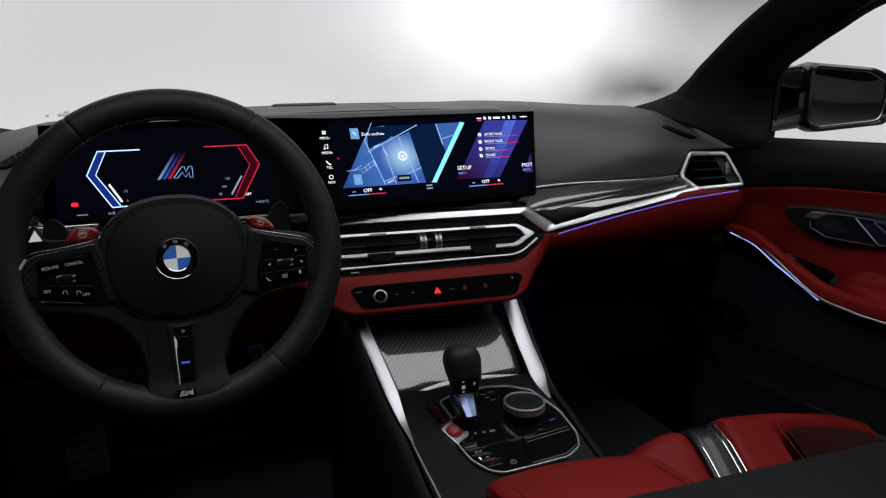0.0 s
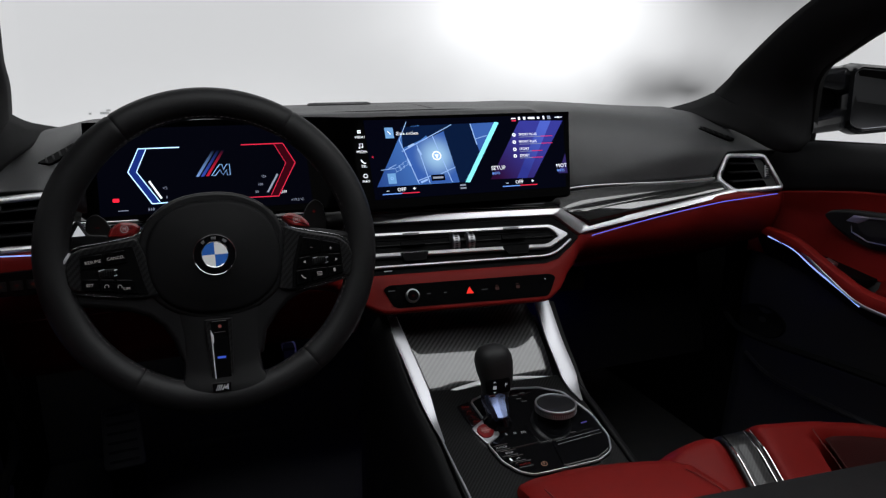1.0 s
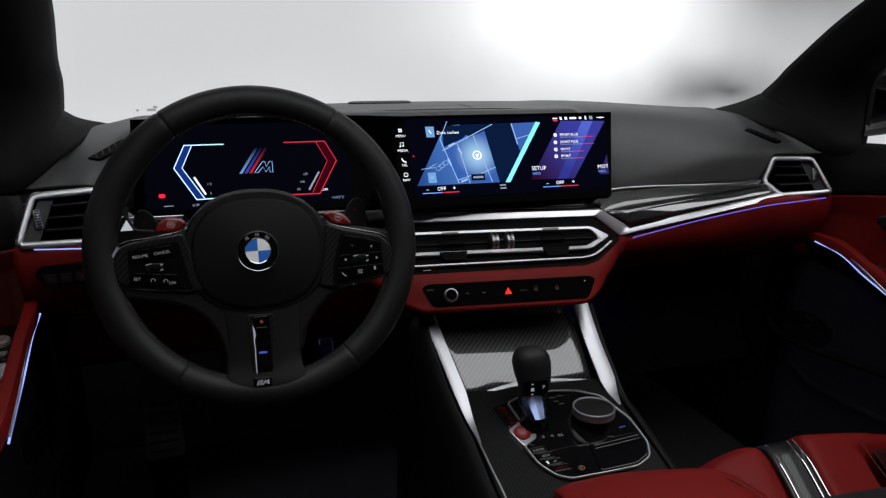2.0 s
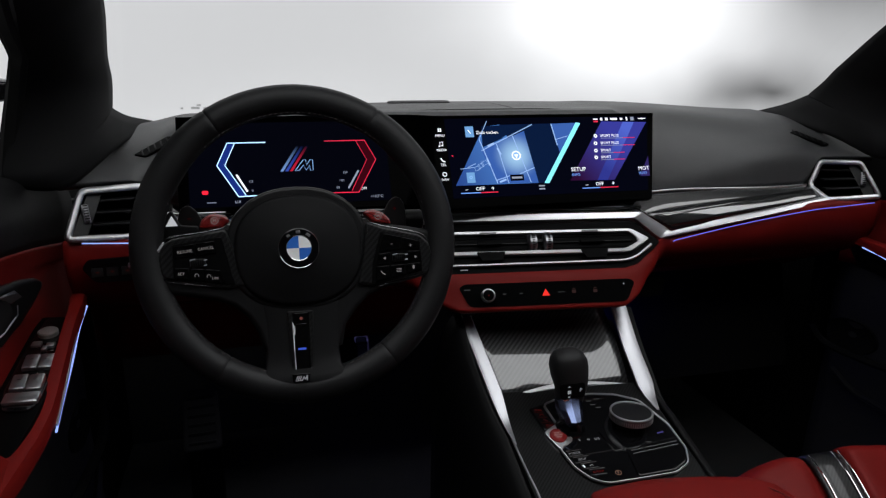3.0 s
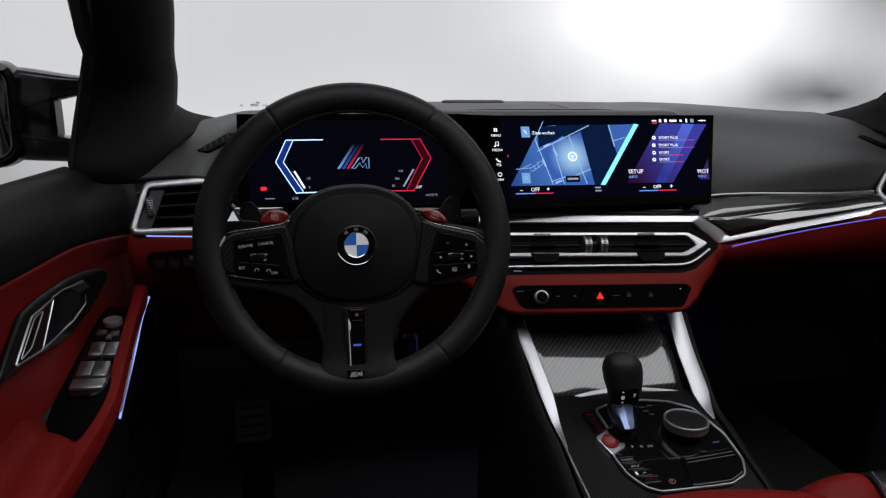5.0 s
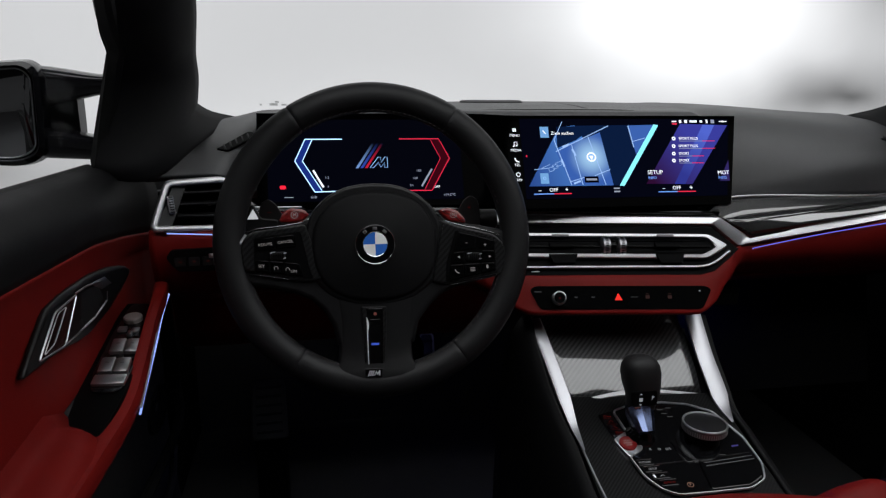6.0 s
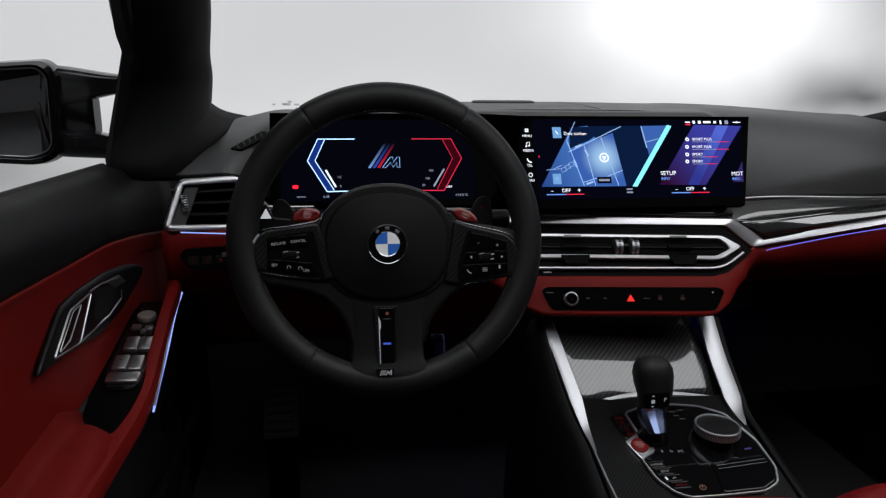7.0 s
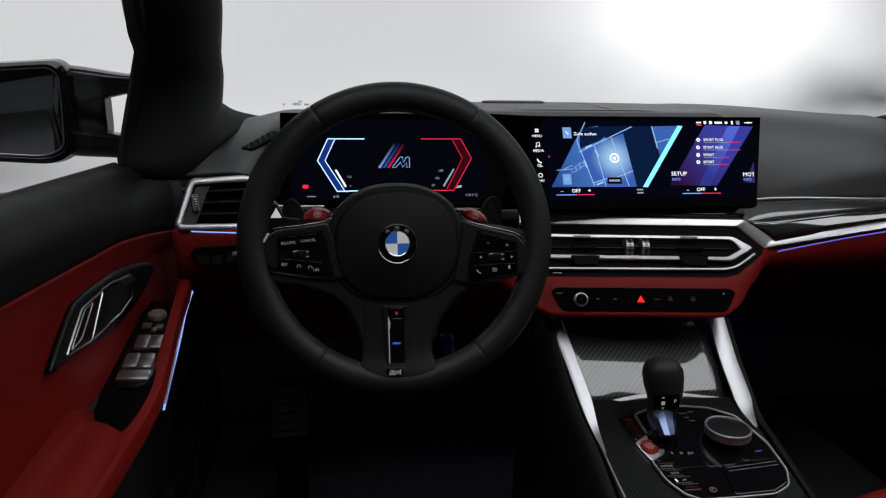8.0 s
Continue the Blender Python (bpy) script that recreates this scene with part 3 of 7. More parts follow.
def centre_vent():
    v = thing("air_vent", (0, 0.15, 0.62), "wide centre air vent with two bright hexagonal frames and black slats", "air vent", "dashboard vents")
    back = [(-0.225, -0.045), (-0.15, -0.054), (0.126, -0.0525), (0.150, -0.045), (0.181, -0.0195), (0.196, -0.0065), (0.180, 0.014), (0.164, 0.032), (-0.19, 0.036)]
    part("housing", plate(back, 0.006, CF @ pose(0, 0, -0.008)), VENT_BLACK, v, "gloss black vent housing")
    outer = fillet([(-0.21, 0.003), (-0.168, 0.0168), (0.1515, 0.0150), (0.1785, -0.0050), (0.140, -0.0284), (-0.165, -0.0264)], 0.006, 4)
    inner = fillet([(-0.185, 0.001), (-0.162, 0.0118), (0.1475, 0.0100), (0.1590, -0.0075), (0.134, -0.0216), (-0.158, -0.0196)], 0.006, 4)
    rows = [[CF @ Vector((*a.lerp(b, k), z)) for a, b in zip(outer, inner)] for k, z in ((0, 0.0), (0, 0.0052), (0.12, 0.0066), (0.88, 0.0062), (1, 0.0045), (1, -0.001))]
    part("frame", loft(rows, True), BRIGHT, v, "satin aluminium hexagonal frame", 25)
    part("cavity", plate([(-0.185, 0.003), (-0.16, 0.0125), (0.148, 0.0105), (0.172, -0.0100), (0.142, -0.021), (-0.155, -0.019)], 0.003, CF @ pose(0, 0, -0.003)), VENT_BLACK, v)
    low = [(-0.20, -0.012), (-0.160, -0.0435), (0.140, -0.0425), (0.178, -0.0145)]
    part("lower_frame", sweep([CF @ Vector((q[0], q[1], 0.003)) for q in low[:1] + [tuple(q) for q in fillet(low, 0.02, 4)[5:-5]] + low[-1:]], strip(0.0040, 0.004), up=CF.to_3x3() @ Vector((0, 0, 1))), BRIGHT, v, "lower satin aluminium line")
    for y in (-0.0045,):
        part("slat", block((0.315, 0.0016, 0.006), CF @ pose(-0.007, y, 0.001, 30), 0.0005), SATIN_BLACK, v)
    for y in (0.0065, -0.0145):
        part("slat", block((0.305, 0.0014, 0.004), CF @ pose(-0.007, y, -0.0005, 30), 0.0004), VENT_BLACK, v)
    for x in (-0.078, 0.083):
        part("slat_tab", block((0.038, 0.009, 0.004), CF @ pose(x, -0.005, 0.006), 0.0012), VENT_BLACK, v)
        part("frame_tab", block((0.026, 0.0042, 0.003), CF @ pose(x, 0.0112, 0.0068), 0.001), surface("tab_grey", (0.06, 0.06, 0.062), 0.4), v, "small grey tab on the frame")
        part("slat_tab", plate(fillet([(-0.022, 0.008), (0.022, 0.008), (0.016, -0.008), (-0.016, -0.008)], 0.002, 2), 0.004, CF @ pose(x, -0.0305, 0.0045), 0.001), VENT_BLACK, v)
    for x in (-0.0115, 0.0125):
        m = CF @ pose(x, -0.0055, 0.0030, 0, 90, 0)
        w = part("thumb_wheel", lathe([(0.0122, -0.0060), (0.0140, -0.0048), (0.0140, 0.0048), (0.0122, 0.0060)], m, 28), RAIL, v, "ribbed bright thumb wheel")
        for k in range(24):
            a = 2 * math.pi * k / 24
            part("rib", block((0.0016, 0.0019, 0.0042), m @ pose(0.0138 * math.cos(a), 0.0137 * math.sin(a), 0, 0, 0, math.degrees(a)), 0), SATIN_BLACK, w)
    part("marker", block((0.012, 0.0016, 0.001), CF @ pose(-0.121, -0.0490, 0.0005), 0.0003), BADGE_PALE, v, "small bright mark")
    part("wheel_bridge", block((0.012, 0.006, 0.004), CF @ pose(0, -0.003, 0.005), 0.001), SATIN_BLACK, v)


CP = axes((0.0000, 0.0832, 0.5851), (1, -0.125, 0), (0, 0.46, 0.888))


def control_panel():
    p = thing("control_panel", (0, 0.09, 0.57), "gloss black climate button strip with a round volume knob", "control panel")
    part("fascia", plate(fillet([(-0.139, 0.0125), (-0.124, -0.0165), (0.115, -0.0165), (0.130, 0.0125), (0.121, 0.0175), (-0.130, 0.0175)], 0.008, 5), 0.006, CP @ pose(0, 0, -0.0045), 0.0003, 1), PANEL_BLACK, p, "gloss black fascia")
    k = part("volume_knob", lathe([(0.0096, 0.0), (0.0102, 0.002), (0.0102, 0.0080), (0.0097, 0.0098), (0.0086, 0.0103), (0.0080, 0.0095), (0.001, 0.0095)], CP @ pose(-0.0975, -0.001, 0.0012), 28), BRIGHT, p, "chrome volume knob")
    part("cap", lathe([(0.0081, 0.0), (0.0076, 0.0010), (0.001, 0.0012)], CP @ pose(-0.0975, -0.001, 0.0105), 24), PANEL_BLACK, k)
    words("o", 0.005, CP @ pose(-0.0975, -0.001, 0.0122), glow("knob_red", (0.8, 0.1, 0.1), 0.10), k, "CENTER")
    for x, w in ((-0.072, 0.020), (-0.047, 0.020), (-0.022, 0.018), (0.022, 0.020), (0.046, 0.022), (0.073, 0.022), (0.098, 0.018)):
        part("button", plate(fillet([(-w / 2, -0.008), (w / 2, -0.008), (w / 2, 0.008), (-w / 2, 0.008)], 0.001, 2), 0.0002, CP @ pose(x, 0.0, 0.0015), 0), PANEL_BLACK, p)
    part("hazard_button", plate([(-0.0058, -0.004), (0.0058, -0.004), (0, 0.0062)], 0.0006, CP @ pose(-0.0095, 0.0005, 0.0016)), glow("hazard_red", (1.0, 0.04, 0.03), 0.9), p, "lit red warning triangle")
    dim = glow("dim_button_mark", (0.8, 0.82, 0.86), 0.05)
    for x, w, h in ((-0.072, 0.005, 0.0012), (-0.047, 0.005, 0.0012), (0.014, 0.010, 0.0008)):
        part("button_mark", block((w, h, 0.0004), CP @ pose(x, 0.001, 0.0022), 0), dim, p)
    redm = glow("dim_red_mark", (0.7, 0.35, 0.33), 0.035)
    for x in (0.0335, 0.0665):
        part("button_mark", block((0.006, 0.005, 0.0004), CP @ pose(x, 0.001, 0.0022), 0), redm, p)
        part("button_mark", block((0.005, 0.001, 0.0004), CP @ pose(x, 0.0055, 0.0022), 0), redm, p)
    part("button_mark", block((0.010, 0.0012, 0.0004), CP @ pose(-0.127, 0.009, 0.0018), 0), dim, p)
    part("indicator", lathe([(0.0012, 0), (0.001, 0.0005)], CP @ pose(0.112, 0.010, 0.0016), 8), LETTER_WHITE, p)


def light_switches():
    p = thing("light_switch_panel", (-0.608, 0.15, 0.64), "small gloss black headlamp switch panel", "switch panel")
    m = axes((-0.604, 0.1455, 0.6475), (1, 0.05, 0), (0, 0.12, 1))
    part("fascia", plate(fillet([(-0.034, 0.004), (-0.027, 0.0150), (0.045, 0.0165), (0.045, -0.0165), (-0.018, -0.0155), (-0.024, -0.010)], 0.004, 3), 0.006, m, 0.001), PANEL_BLACK, p)
    for k, x in enumerate((-0.016, 0.002, 0.020)):
        part("key", plate(fillet([(x - 0.007, -0.008), (x + 0.007, -0.008), (x + 0.007, 0.004), (x - 0.007, 0.004)], 0.001, 2), 0.0008, m @ pose(0, 0, 0.006), 0.0003), SATIN_BLACK, p)
        part("key_mark", block((0.004, 0.0012, 0.0004), m @ pose(x, -0.002, 0.0069), 0), glow("switch_red", (0.9, 0.12, 0.08), 0.06), p)
    part("bright_key", block((0.010, 0.006, 0.004), m @ pose(0.0265, 0.005, 0.007), 0.001), BRIGHT, p, "bright switch cap")


dashboard = thing("dashboard", (0, 0.3, 0.5), "car dashboard with black leather top, red lower panel and carbon trim", "dashboard")
dash_top(dashboard)
for s in (-1, 1):
    defroster(dashboard, s)
dash_face(dashboard)
trims(dashboard)
for s in (-1, 1):
    side_vent(s)
centre_vent()
control_panel()
light_switches()
for x, y, z, power in ((-0.325, 0.345, 0.415, 16.0), (0.215, 0.262, 0.527, 52.0)):
    part("footwell_lamp", block((0.05, 0.02, 0.006), pose(x, y, z, -20), 0.001), glow("footwell_blue", (0.30, 0.33, 1.0) if x < 0 else (0.06, 0.08, 1.0), power), dashboard, "small blue footwell lamp")
    # Plates added above and before each lamp block its stray light.
    part("lamp_leak_plate", block((0.13, 0.10, 0.008), pose(x, y + 0.005, z + 0.015), 0.002), FELT, dashboard, "black felt-covered plate added to stop lamp light leaking upwards")
    part("lamp_shield", block((0.13, 0.004, 0.036), pose(x, y - 0.038, z + 0.003), 0.001), FELT, dashboard)
# Panel added to give the blue lamp light a surface to fall on.
part("blue_catch_panel", block((0.46, 0.008, 0.24), pose(0.405, 0.318, 0.425, -14), 0.003), FELT, dashboard, "dark felt panel added under the dashboard to catch the blue light")

# ---- curved display ----
LEAN = math.atan(0.52)


def facet(y0, x=0.0):
    return axes((x, y0, 0.75), (1, 0, 0), (0, math.sin(LEAN), math.cos(LEAN)))


DM, DL = facet(0.187), facet(0.226)
DU = DM @ pose(0, 0, 0.0006)
DK = DL @ pose(0, 0, 0.0006)


def display():
    d = thing("curved_display", (-0.1, 0.22, 0.70), "wide curved black glass display showing lit instruments and a map", "screen")
    rows = []
    for i in range(61):
        k = i / 60
        row, rear = [], []
        for j in range(7):
            v = lerp(-0.052, 0.0955, j / 6)
            xr = lerp(0.2045, 0.2350, j / 6)
            x = lerp(-0.520, xr, k)
            s = min(1, max(0, (x + 0.200) / 0.07))
            y0 = lerp(0.226, 0.187, s * s * (3 - 2 * s))
            q = facet(y0) @ Vector((x, v, 0))
            row.append(q)
            rear.append(q + Vector((0, 0.012, -0.006)))
        rows.append(row + rear[::-1])
    part("glass", loft(rows, True, True), SCREEN, d, "black display glass")
    part("housing", block((0.34, 0.125, 0.03), DM @ pose(0.03, 0.018, -0.03), 0.006), SOFT_BLACK, d)
    return d


def lit(name, colour, k):
    return glow(name, colour, k * 1.35)


DISPLAY = display()
UI_MAP = lit("map_blue", (0.055, 0.15, 0.52), 0.62)
UI_DARK = lit("map_dark_blue", (0.003, 0.013, 0.055), 0.6)
UI_ROAD = lit("map_road", (0.35, 0.55, 0.95), 0.75)
UI_CYAN = lit("route_cyan", (0.25, 0.85, 0.95), 0.9)
UI_WHITE = lit("screen_white", (0.9, 0.93, 1.0), 0.95)
UI_GREY = lit("screen_grey", (0.45, 0.5, 0.65), 0.5)
UI_RED = lit("screen_red", (0.85, 0.03, 0.08), 0.75)
UI_BLUE = lit("screen_blue", (0.16, 0.34, 0.95), 0.85)
UI_ICON = lit("screen_icon_blue", (0.16, 0.36, 0.68), 0.8)
UI_HALO = lit("screen_halo", (0.30, 0.55, 0.98), 0.75)
UI_VIOLET2 = lit("screen_deep_violet", (0.055, 0.035, 0.20), 0.45)
UI_NIGHT = lit("screen_night", (0.0007, 0.0012, 0.0062), 0.6)


def flat(points, m, h, t=0.0002):
    return plate(points, t, m @ pose(0, 0, h))


def blend_glow(name, c1, c2, k, m, a, b):
    """A glow that runs from one colour to another between two places on a screen."""
    mt, t, p = shader(name)
    n, l = t.nodes.new, t.links.new
    a, b = m @ Vector((*a, 0)), m @ Vector((*b, 0))
    at, sub, dot = n("ShaderNodeTexCoord"), n("ShaderNodeVectorMath"), n("ShaderNodeVectorMath")
    sub.operation, dot.operation = "SUBTRACT", "DOT_PRODUCT"
    sub.inputs[1].default_value = a
    d = (b - a)
    dot.inputs[1].default_value = d / d.length_squared
    l(at.outputs["Object"], sub.inputs[0])
    l(sub.outputs[0], dot.inputs[0])
    mix = n("ShaderNodeMix")
    mix.data_type = "RGBA"
    mix.inputs["A"].default_value, mix.inputs["B"].default_value = (*c1, 1), (*c2, 1)
    l(dot.outputs["Value"], mix.inputs["Factor"])
    l(mix.outputs["Result"], p.inputs["Emission Color"])
    p.inputs["Base Color"].default_value = (0.0015, 0.0015, 0.0015, 1)
    p.inputs["Emission Strength"].default_value = k * 1.35
    p.inputs["Roughness"].default_value = 0.4
    p.inputs["Specular IOR Level"].default_value = 0.0
    return mt


def spot_glow(name, c1, c2, k, centre, r):
    """A glow that fades from one colour to another round a place."""
    mt, t, p = shader(name)
    n, l = t.nodes.new, t.links.new
    at, far, fade, mix = n("ShaderNodeTexCoord"), n("ShaderNodeVectorMath"), n("ShaderNodeMapRange"), n("ShaderNodeMix")
    far.operation, fade.interpolation_type, mix.data_type = "DISTANCE", "SMOOTHSTEP", "RGBA"
    far.inputs[1].default_value = centre
    fade.inputs["From Max"].default_value = r
    mix.inputs["A"].default_value, mix.inputs["B"].default_value = (*c1, 1), (*c2, 1)
    l(at.outputs["Object"], far.inputs[0])
    l(far.outputs["Value"], fade.inputs["Value"])
    l(fade.outputs["Result"], mix.inputs["Factor"])
    l(mix.outputs["Result"], p.inputs["Emission Color"])
    p.inputs["Base Color"].default_value = (0.0015, 0.0015, 0.0015, 1)
    p.inputs["Emission Strength"].default_value = k * 1.35
    p.inputs["Specular IOR Level"].default_value = 0.0
    return mt


def centre_screen(d):
    scr = part("map_screen", flat([(-0.128, -0.038), (0.2, -0.038), (0.222, 0.090), (-0.128, 0.090)], DU, 0), UI_NIGHT, d, "lit centre screen with a city map")

    def put(name, pts, mat, h=0.0003, label=""):
        part(name, flat(pts, DU, h), mat, scr, label)

    def draw(pts, w, mat, h=0.0006):
        part("map_line", line2(pts, w, DU @ pose(0, 0, h)), mat, scr)

    land = blend_glow("map_fade", (0.03, 0.085, 0.34), (0.09, 0.27, 0.75), 0.62, DU, (-0.12, 0.0), (-0.02, 0.03))
    put("map_area", [(-0.122, -0.018), (-0.066, 0.076), (-0.04, 0.079), (0.012, -0.0185)], land, label="blue map")
    put("map_area", [(-0.04, 0.0785), (0.0925, 0.080), (0.0215, -0.019), (0.012, -0.0185)], UI_DARK, 0.00025)
    here = spot_glow("map_spot", (0.42, 0.70, 1.0), (0.045, 0.13, 0.48), 0.66, DU @ Vector((-0.019, 0.027, 0)), 0.042)
    put("map_area", [(-0.0745, 0.0365), (-0.0486, 0.0485), (-0.0003, 0.0676), (0.012, -0.0185), (-0.0551, -0.0171)], here, 0.00045)
    put("map_area", [(0.0476, 0.0788), (0.0915, 0.0798), (0.0555, 0.0300)], UI_MAP, 0.0004)
    put("map_area", [(-0.07, 0.0766), (-0.005, 0.079), (-0.04, 0.055), (-0.072, 0.042)], UI_DARK, 0.0005)
    put("route_band", [(0.0216, -0.0192), (0.0296, -0.0197), (0.0990, 0.0790), (0.0910, 0.0805)], UI_CYAN, 0.0005, "glowing cyan band")
    halo = [(-0.019 + 0.020 * math.cos(a * math.pi / 12), 0.027 + 0.020 * math.sin(a * math.pi / 12)) for a in range(24)]
    put("halo", [(-0.019 + (x + 0.019) * 0.40, 0.027 + (y - 0.027) * 0.40) for x, y in halo], UI_HALO, 0.0010)
    puck = [(-0.019 + 0.0066 * math.cos(a * math.pi / 10), 0.027 + 0.0066 * math.sin(a * math.pi / 10)) for a in range(20)]
    part("position_mark", line2(puck, 0.0022, DU @ pose(0, 0, 0.0013), closed=True), UI_WHITE, scr, "white ring on the map")
    put("position_mark", [(-0.0225, 0.029), (-0.0155, 0.029), (-0.019, 0.0215)], UI_WHITE, 0.0013)
    for a, b, w in (((-0.0759, 0.0552), (-0.0551, -0.0171), 0.0013), ((-0.0745, 0.0365), (0.0147, 0.0782), 0.0013), ((-0.0486, 0.0470), (-0.0372, -0.0172), 0.0012), ((-0.0207, 0.0605), (-0.0003, -0.0174), 0.0012),
                    ((-0.0167, -0.0028), (0.0089, 0.0065), 0.0011), ((0.0476, 0.0786), (0.0530, 0.0425), 0.0016), ((0.0523, 0.0522), (0.0735, 0.0578), 0.001), ((-0.060, 0.085), (-0.0759, 0.0552), 0.001),
                    ((-0.1, 0.010), (-0.0865, 0.016), 0.0008), ((-0.112, 0.008), (-0.09, 0.010), 0.0008), ((-0.056, -0.012), (-0.033, -0.005), 0.0012)):
        draw([a, b], w, UI_ROAD)
    for k in range(3):
        o = -0.088 + k * 0.006
        part("map_line", line2([(o, 0.004 + k * 0.004), (o + 0.008, 0.007 + k * 0.004), (o + 0.007, 0.013 + k * 0.004), (o - 0.001, 0.010 + k * 0.004)], 0.0007, DU @ pose(0, 0, 0.0006), closed=True), UI_ROAD, scr)
    for x, y, t in ((-0.058, 0.046, 22), (-0.046, 0.035, -68), (-0.0655, 0.018, -74), (-0.046, -0.013, 20)):
        m = DU @ pose(x, y, 0.0006, 0, 0, t)
        part("map_block", plate([(-0.006, -0.0015), (0.006, -0.0015), (0.006, 0.0015), (-0.006, 0.0015)], 0.0002, m), UI_ROAD, scr)
    put("search_icon", [(-0.0970, 0.0590), (-0.0835, 0.0590), (-0.0835, 0.0765), (-0.0970, 0.0765)], UI_ICON, 0.0009, "pale blue search button")
    draw([(-0.0925, 0.0705), (-0.0885, 0.0650)], 0.0014, UI_WHITE, 0.0012)
    words("Ziele suchen", 0.0072, DU @ pose(-0.0800, 0.0660, 0.0009), UI_WHITE, scr)
    put("zoom_icon", [(-0.1035, -0.0145), (-0.0905, -0.0145), (-0.0905, 0.0020), (-0.1035, 0.0020)], UI_ICON, 0.0009)
    part("zoom_ring", line2([(-0.097 + 0.0022 * math.cos(a), -0.006 + 0.0022 * math.sin(a)) for a in (0, 1, 2, 3, 4, 5)], 0.001, DU @ pose(0, 0, 0.0012), closed=True), UI_HALO, scr)
    put("street_label", [(-0.034, -0.0140), (-0.0115, -0.0140), (-0.0115, -0.0040), (-0.034, -0.0040)], UI_NIGHT, 0.0012)
    part("label_bar", block((0.017, 0.0032, 0.0002), DU @ pose(-0.0228, -0.009, 0.0016), 0), UI_GREY, scr)
    for k, v in enumerate((-0.0235, -0.0285)):
        part("label_bar", block((0.0100, 0.0022, 0.0002), DU @ pose(0.0165, v, 0.0006), 0), UI_GREY, scr)
    # climate lines
    for x0, x1, x2 in ((-0.1156, -0.0846, -0.0565), (0.0844, 0.1158, 0.1471)):
        put("cold_bar", [(x0, -0.0311), (x1, -0.0311), (x1, -0.0297), (x0, -0.0297)], UI_BLUE, 0.0004)
        put("warm_bar", [(x1, -0.0311), (x2, -0.0311), (x2, -0.0297), (x1, -0.0297)], UI_RED, 0.0004)
        words("OFF", 0.0082, DU @ pose(x0 + 0.024, -0.0245, 0.0005), UI_WHITE, scr)
        words("–", 0.009, DU @ pose(x0 + 0.007, -0.0248, 0.0005), UI_WHITE, scr)
        words("+", 0.0105, DU @ pose(x2 - 0.0105, -0.0245, 0.0005), UI_WHITE, scr)
    # drive mode tile
    vio = blend_glow("tile_fade", (0.030, 0.004, 0.035), (0.050, 0.055, 0.40), 0.62, DU, (0.078, -0.012), (0.160, 0.045))
    put("mode_tile", [(0.066, -0.0170), (0.1370, 0.0815), (0.2185, 0.0790), (0.1430, -0.0186)], vio, 0.0003, "violet drive mode tile")
    put("mode_band", [(0.113, -0.0180), (0.1755, 0.0800), (0.196, 0.0795), (0.131, -0.0183)], blend_glow("mode_band_blue", (0.035, 0.045, 0.33), (0.10, 0.16, 0.75), 0.62, DU, (0.128, 0.0), (0.180, 0.065)), 0.0004)
    put("mode_band", [(0.143, -0.0186), (0.2185, 0.0790), (0.2215, 0.0790), (0.2170, 0.060), (0.1580, -0.0180)], UI_NIGHT, 0.0005)
    put("mode_tile", [(0.190, -0.014), (0.2105, 0.020), (0.2075, -0.014)], UI_VIOLET2, 0.0004)
    for v, s, x in ((0.0565, "SPORT PLUS", 0.1305), (0.0440, "SPORT PLUS", 0.1285), (0.0315, "SPORT", 0.1270), (0.0200, "SPORT", 0.1255)):
        words(s, 0.0061, DU @ pose(x, v, 0.0008), UI_WHITE, scr)
        e = 0.040 if "PLUS" in s else 0.022
        f = 0.022 if "PLUS" in s else 0.020
        put("mode_line", [(x, v - 0.0046), (x + e, v - 0.0046), (x + e, v - 0.0038), (x, v - 0.0038)], UI_GREY, 0.0008)
        put("mode_line", [(x + e, v - 0.0046), (x + e + f, v - 0.0046), (x + e + f, v - 0.0036), (x + e, v - 0.0036)], UI_RED, 0.0008)
        part("mode_icon", line2([(x - 0.0085 + 0.0024 * math.cos(a), v + 0.0024 * math.sin(a)) for a in (0, 1.05, 2.1, 3.14, 4.2, 5.2)], 0.0019, DU @ pose(0, 0, 0.0008), closed=True), UI_WHITE, scr)
    words("SETUP", 0.0092, DU @ pose(0.0700, 0.0010, 0.0008), UI_WHITE, scr)
    words("INFO", 0.0062, DU @ pose(0.0700, -0.0078, 0.0008), UI_BLUE, scr)
    words("MOT", 0.0092, DU @ pose(0.1885, -0.0010, 0.0008), UI_WHITE, scr)
    words("INFO", 0.0062, DU @ pose(0.1885, -0.0092, 0.0008), UI_BLUE, scr)
    # status row
    for x, w, h, mt in ((0.127, 0.008, 0.002, UI_WHITE), (0.127, 0.008, 0.0025, UI_RED), (0.1375, 0.0040, 0.0048, UI_WHITE), (0.1470, 0.0045, 0.0048, UI_WHITE), (0.1600, 0.0125, 0.0034, UI_WHITE), (0.1735, 0.0045, 0.0036, UI_WHITE),
                        (0.1835, 0.003, 0.006, UI_WHITE), (0.1935, 0.006, 0.006, UI_GREY), (0.2115, 0.014, 0.0012, UI_WHITE), (0.2115, 0.003, 0.0028, UI_WHITE)):
        part("status_mark", block((w, h, 0.0002), DU @ pose(x, 0.0855 if mt is not UI_RED else 0.0815, 0.0006), 0), mt, scr)
    # menu column
    for v, s in ((0.0625, "MENU"), (0.0390, "MEDIA"), (0.0155, "TEL"), (-0.0080, "NAV")):
        words(s, 0.0056, DU @ pose(-0.1375, v, 0.0008), UI_WHITE, scr, "CENTER")
    m = DU @ pose(0, 0, 0.0008)
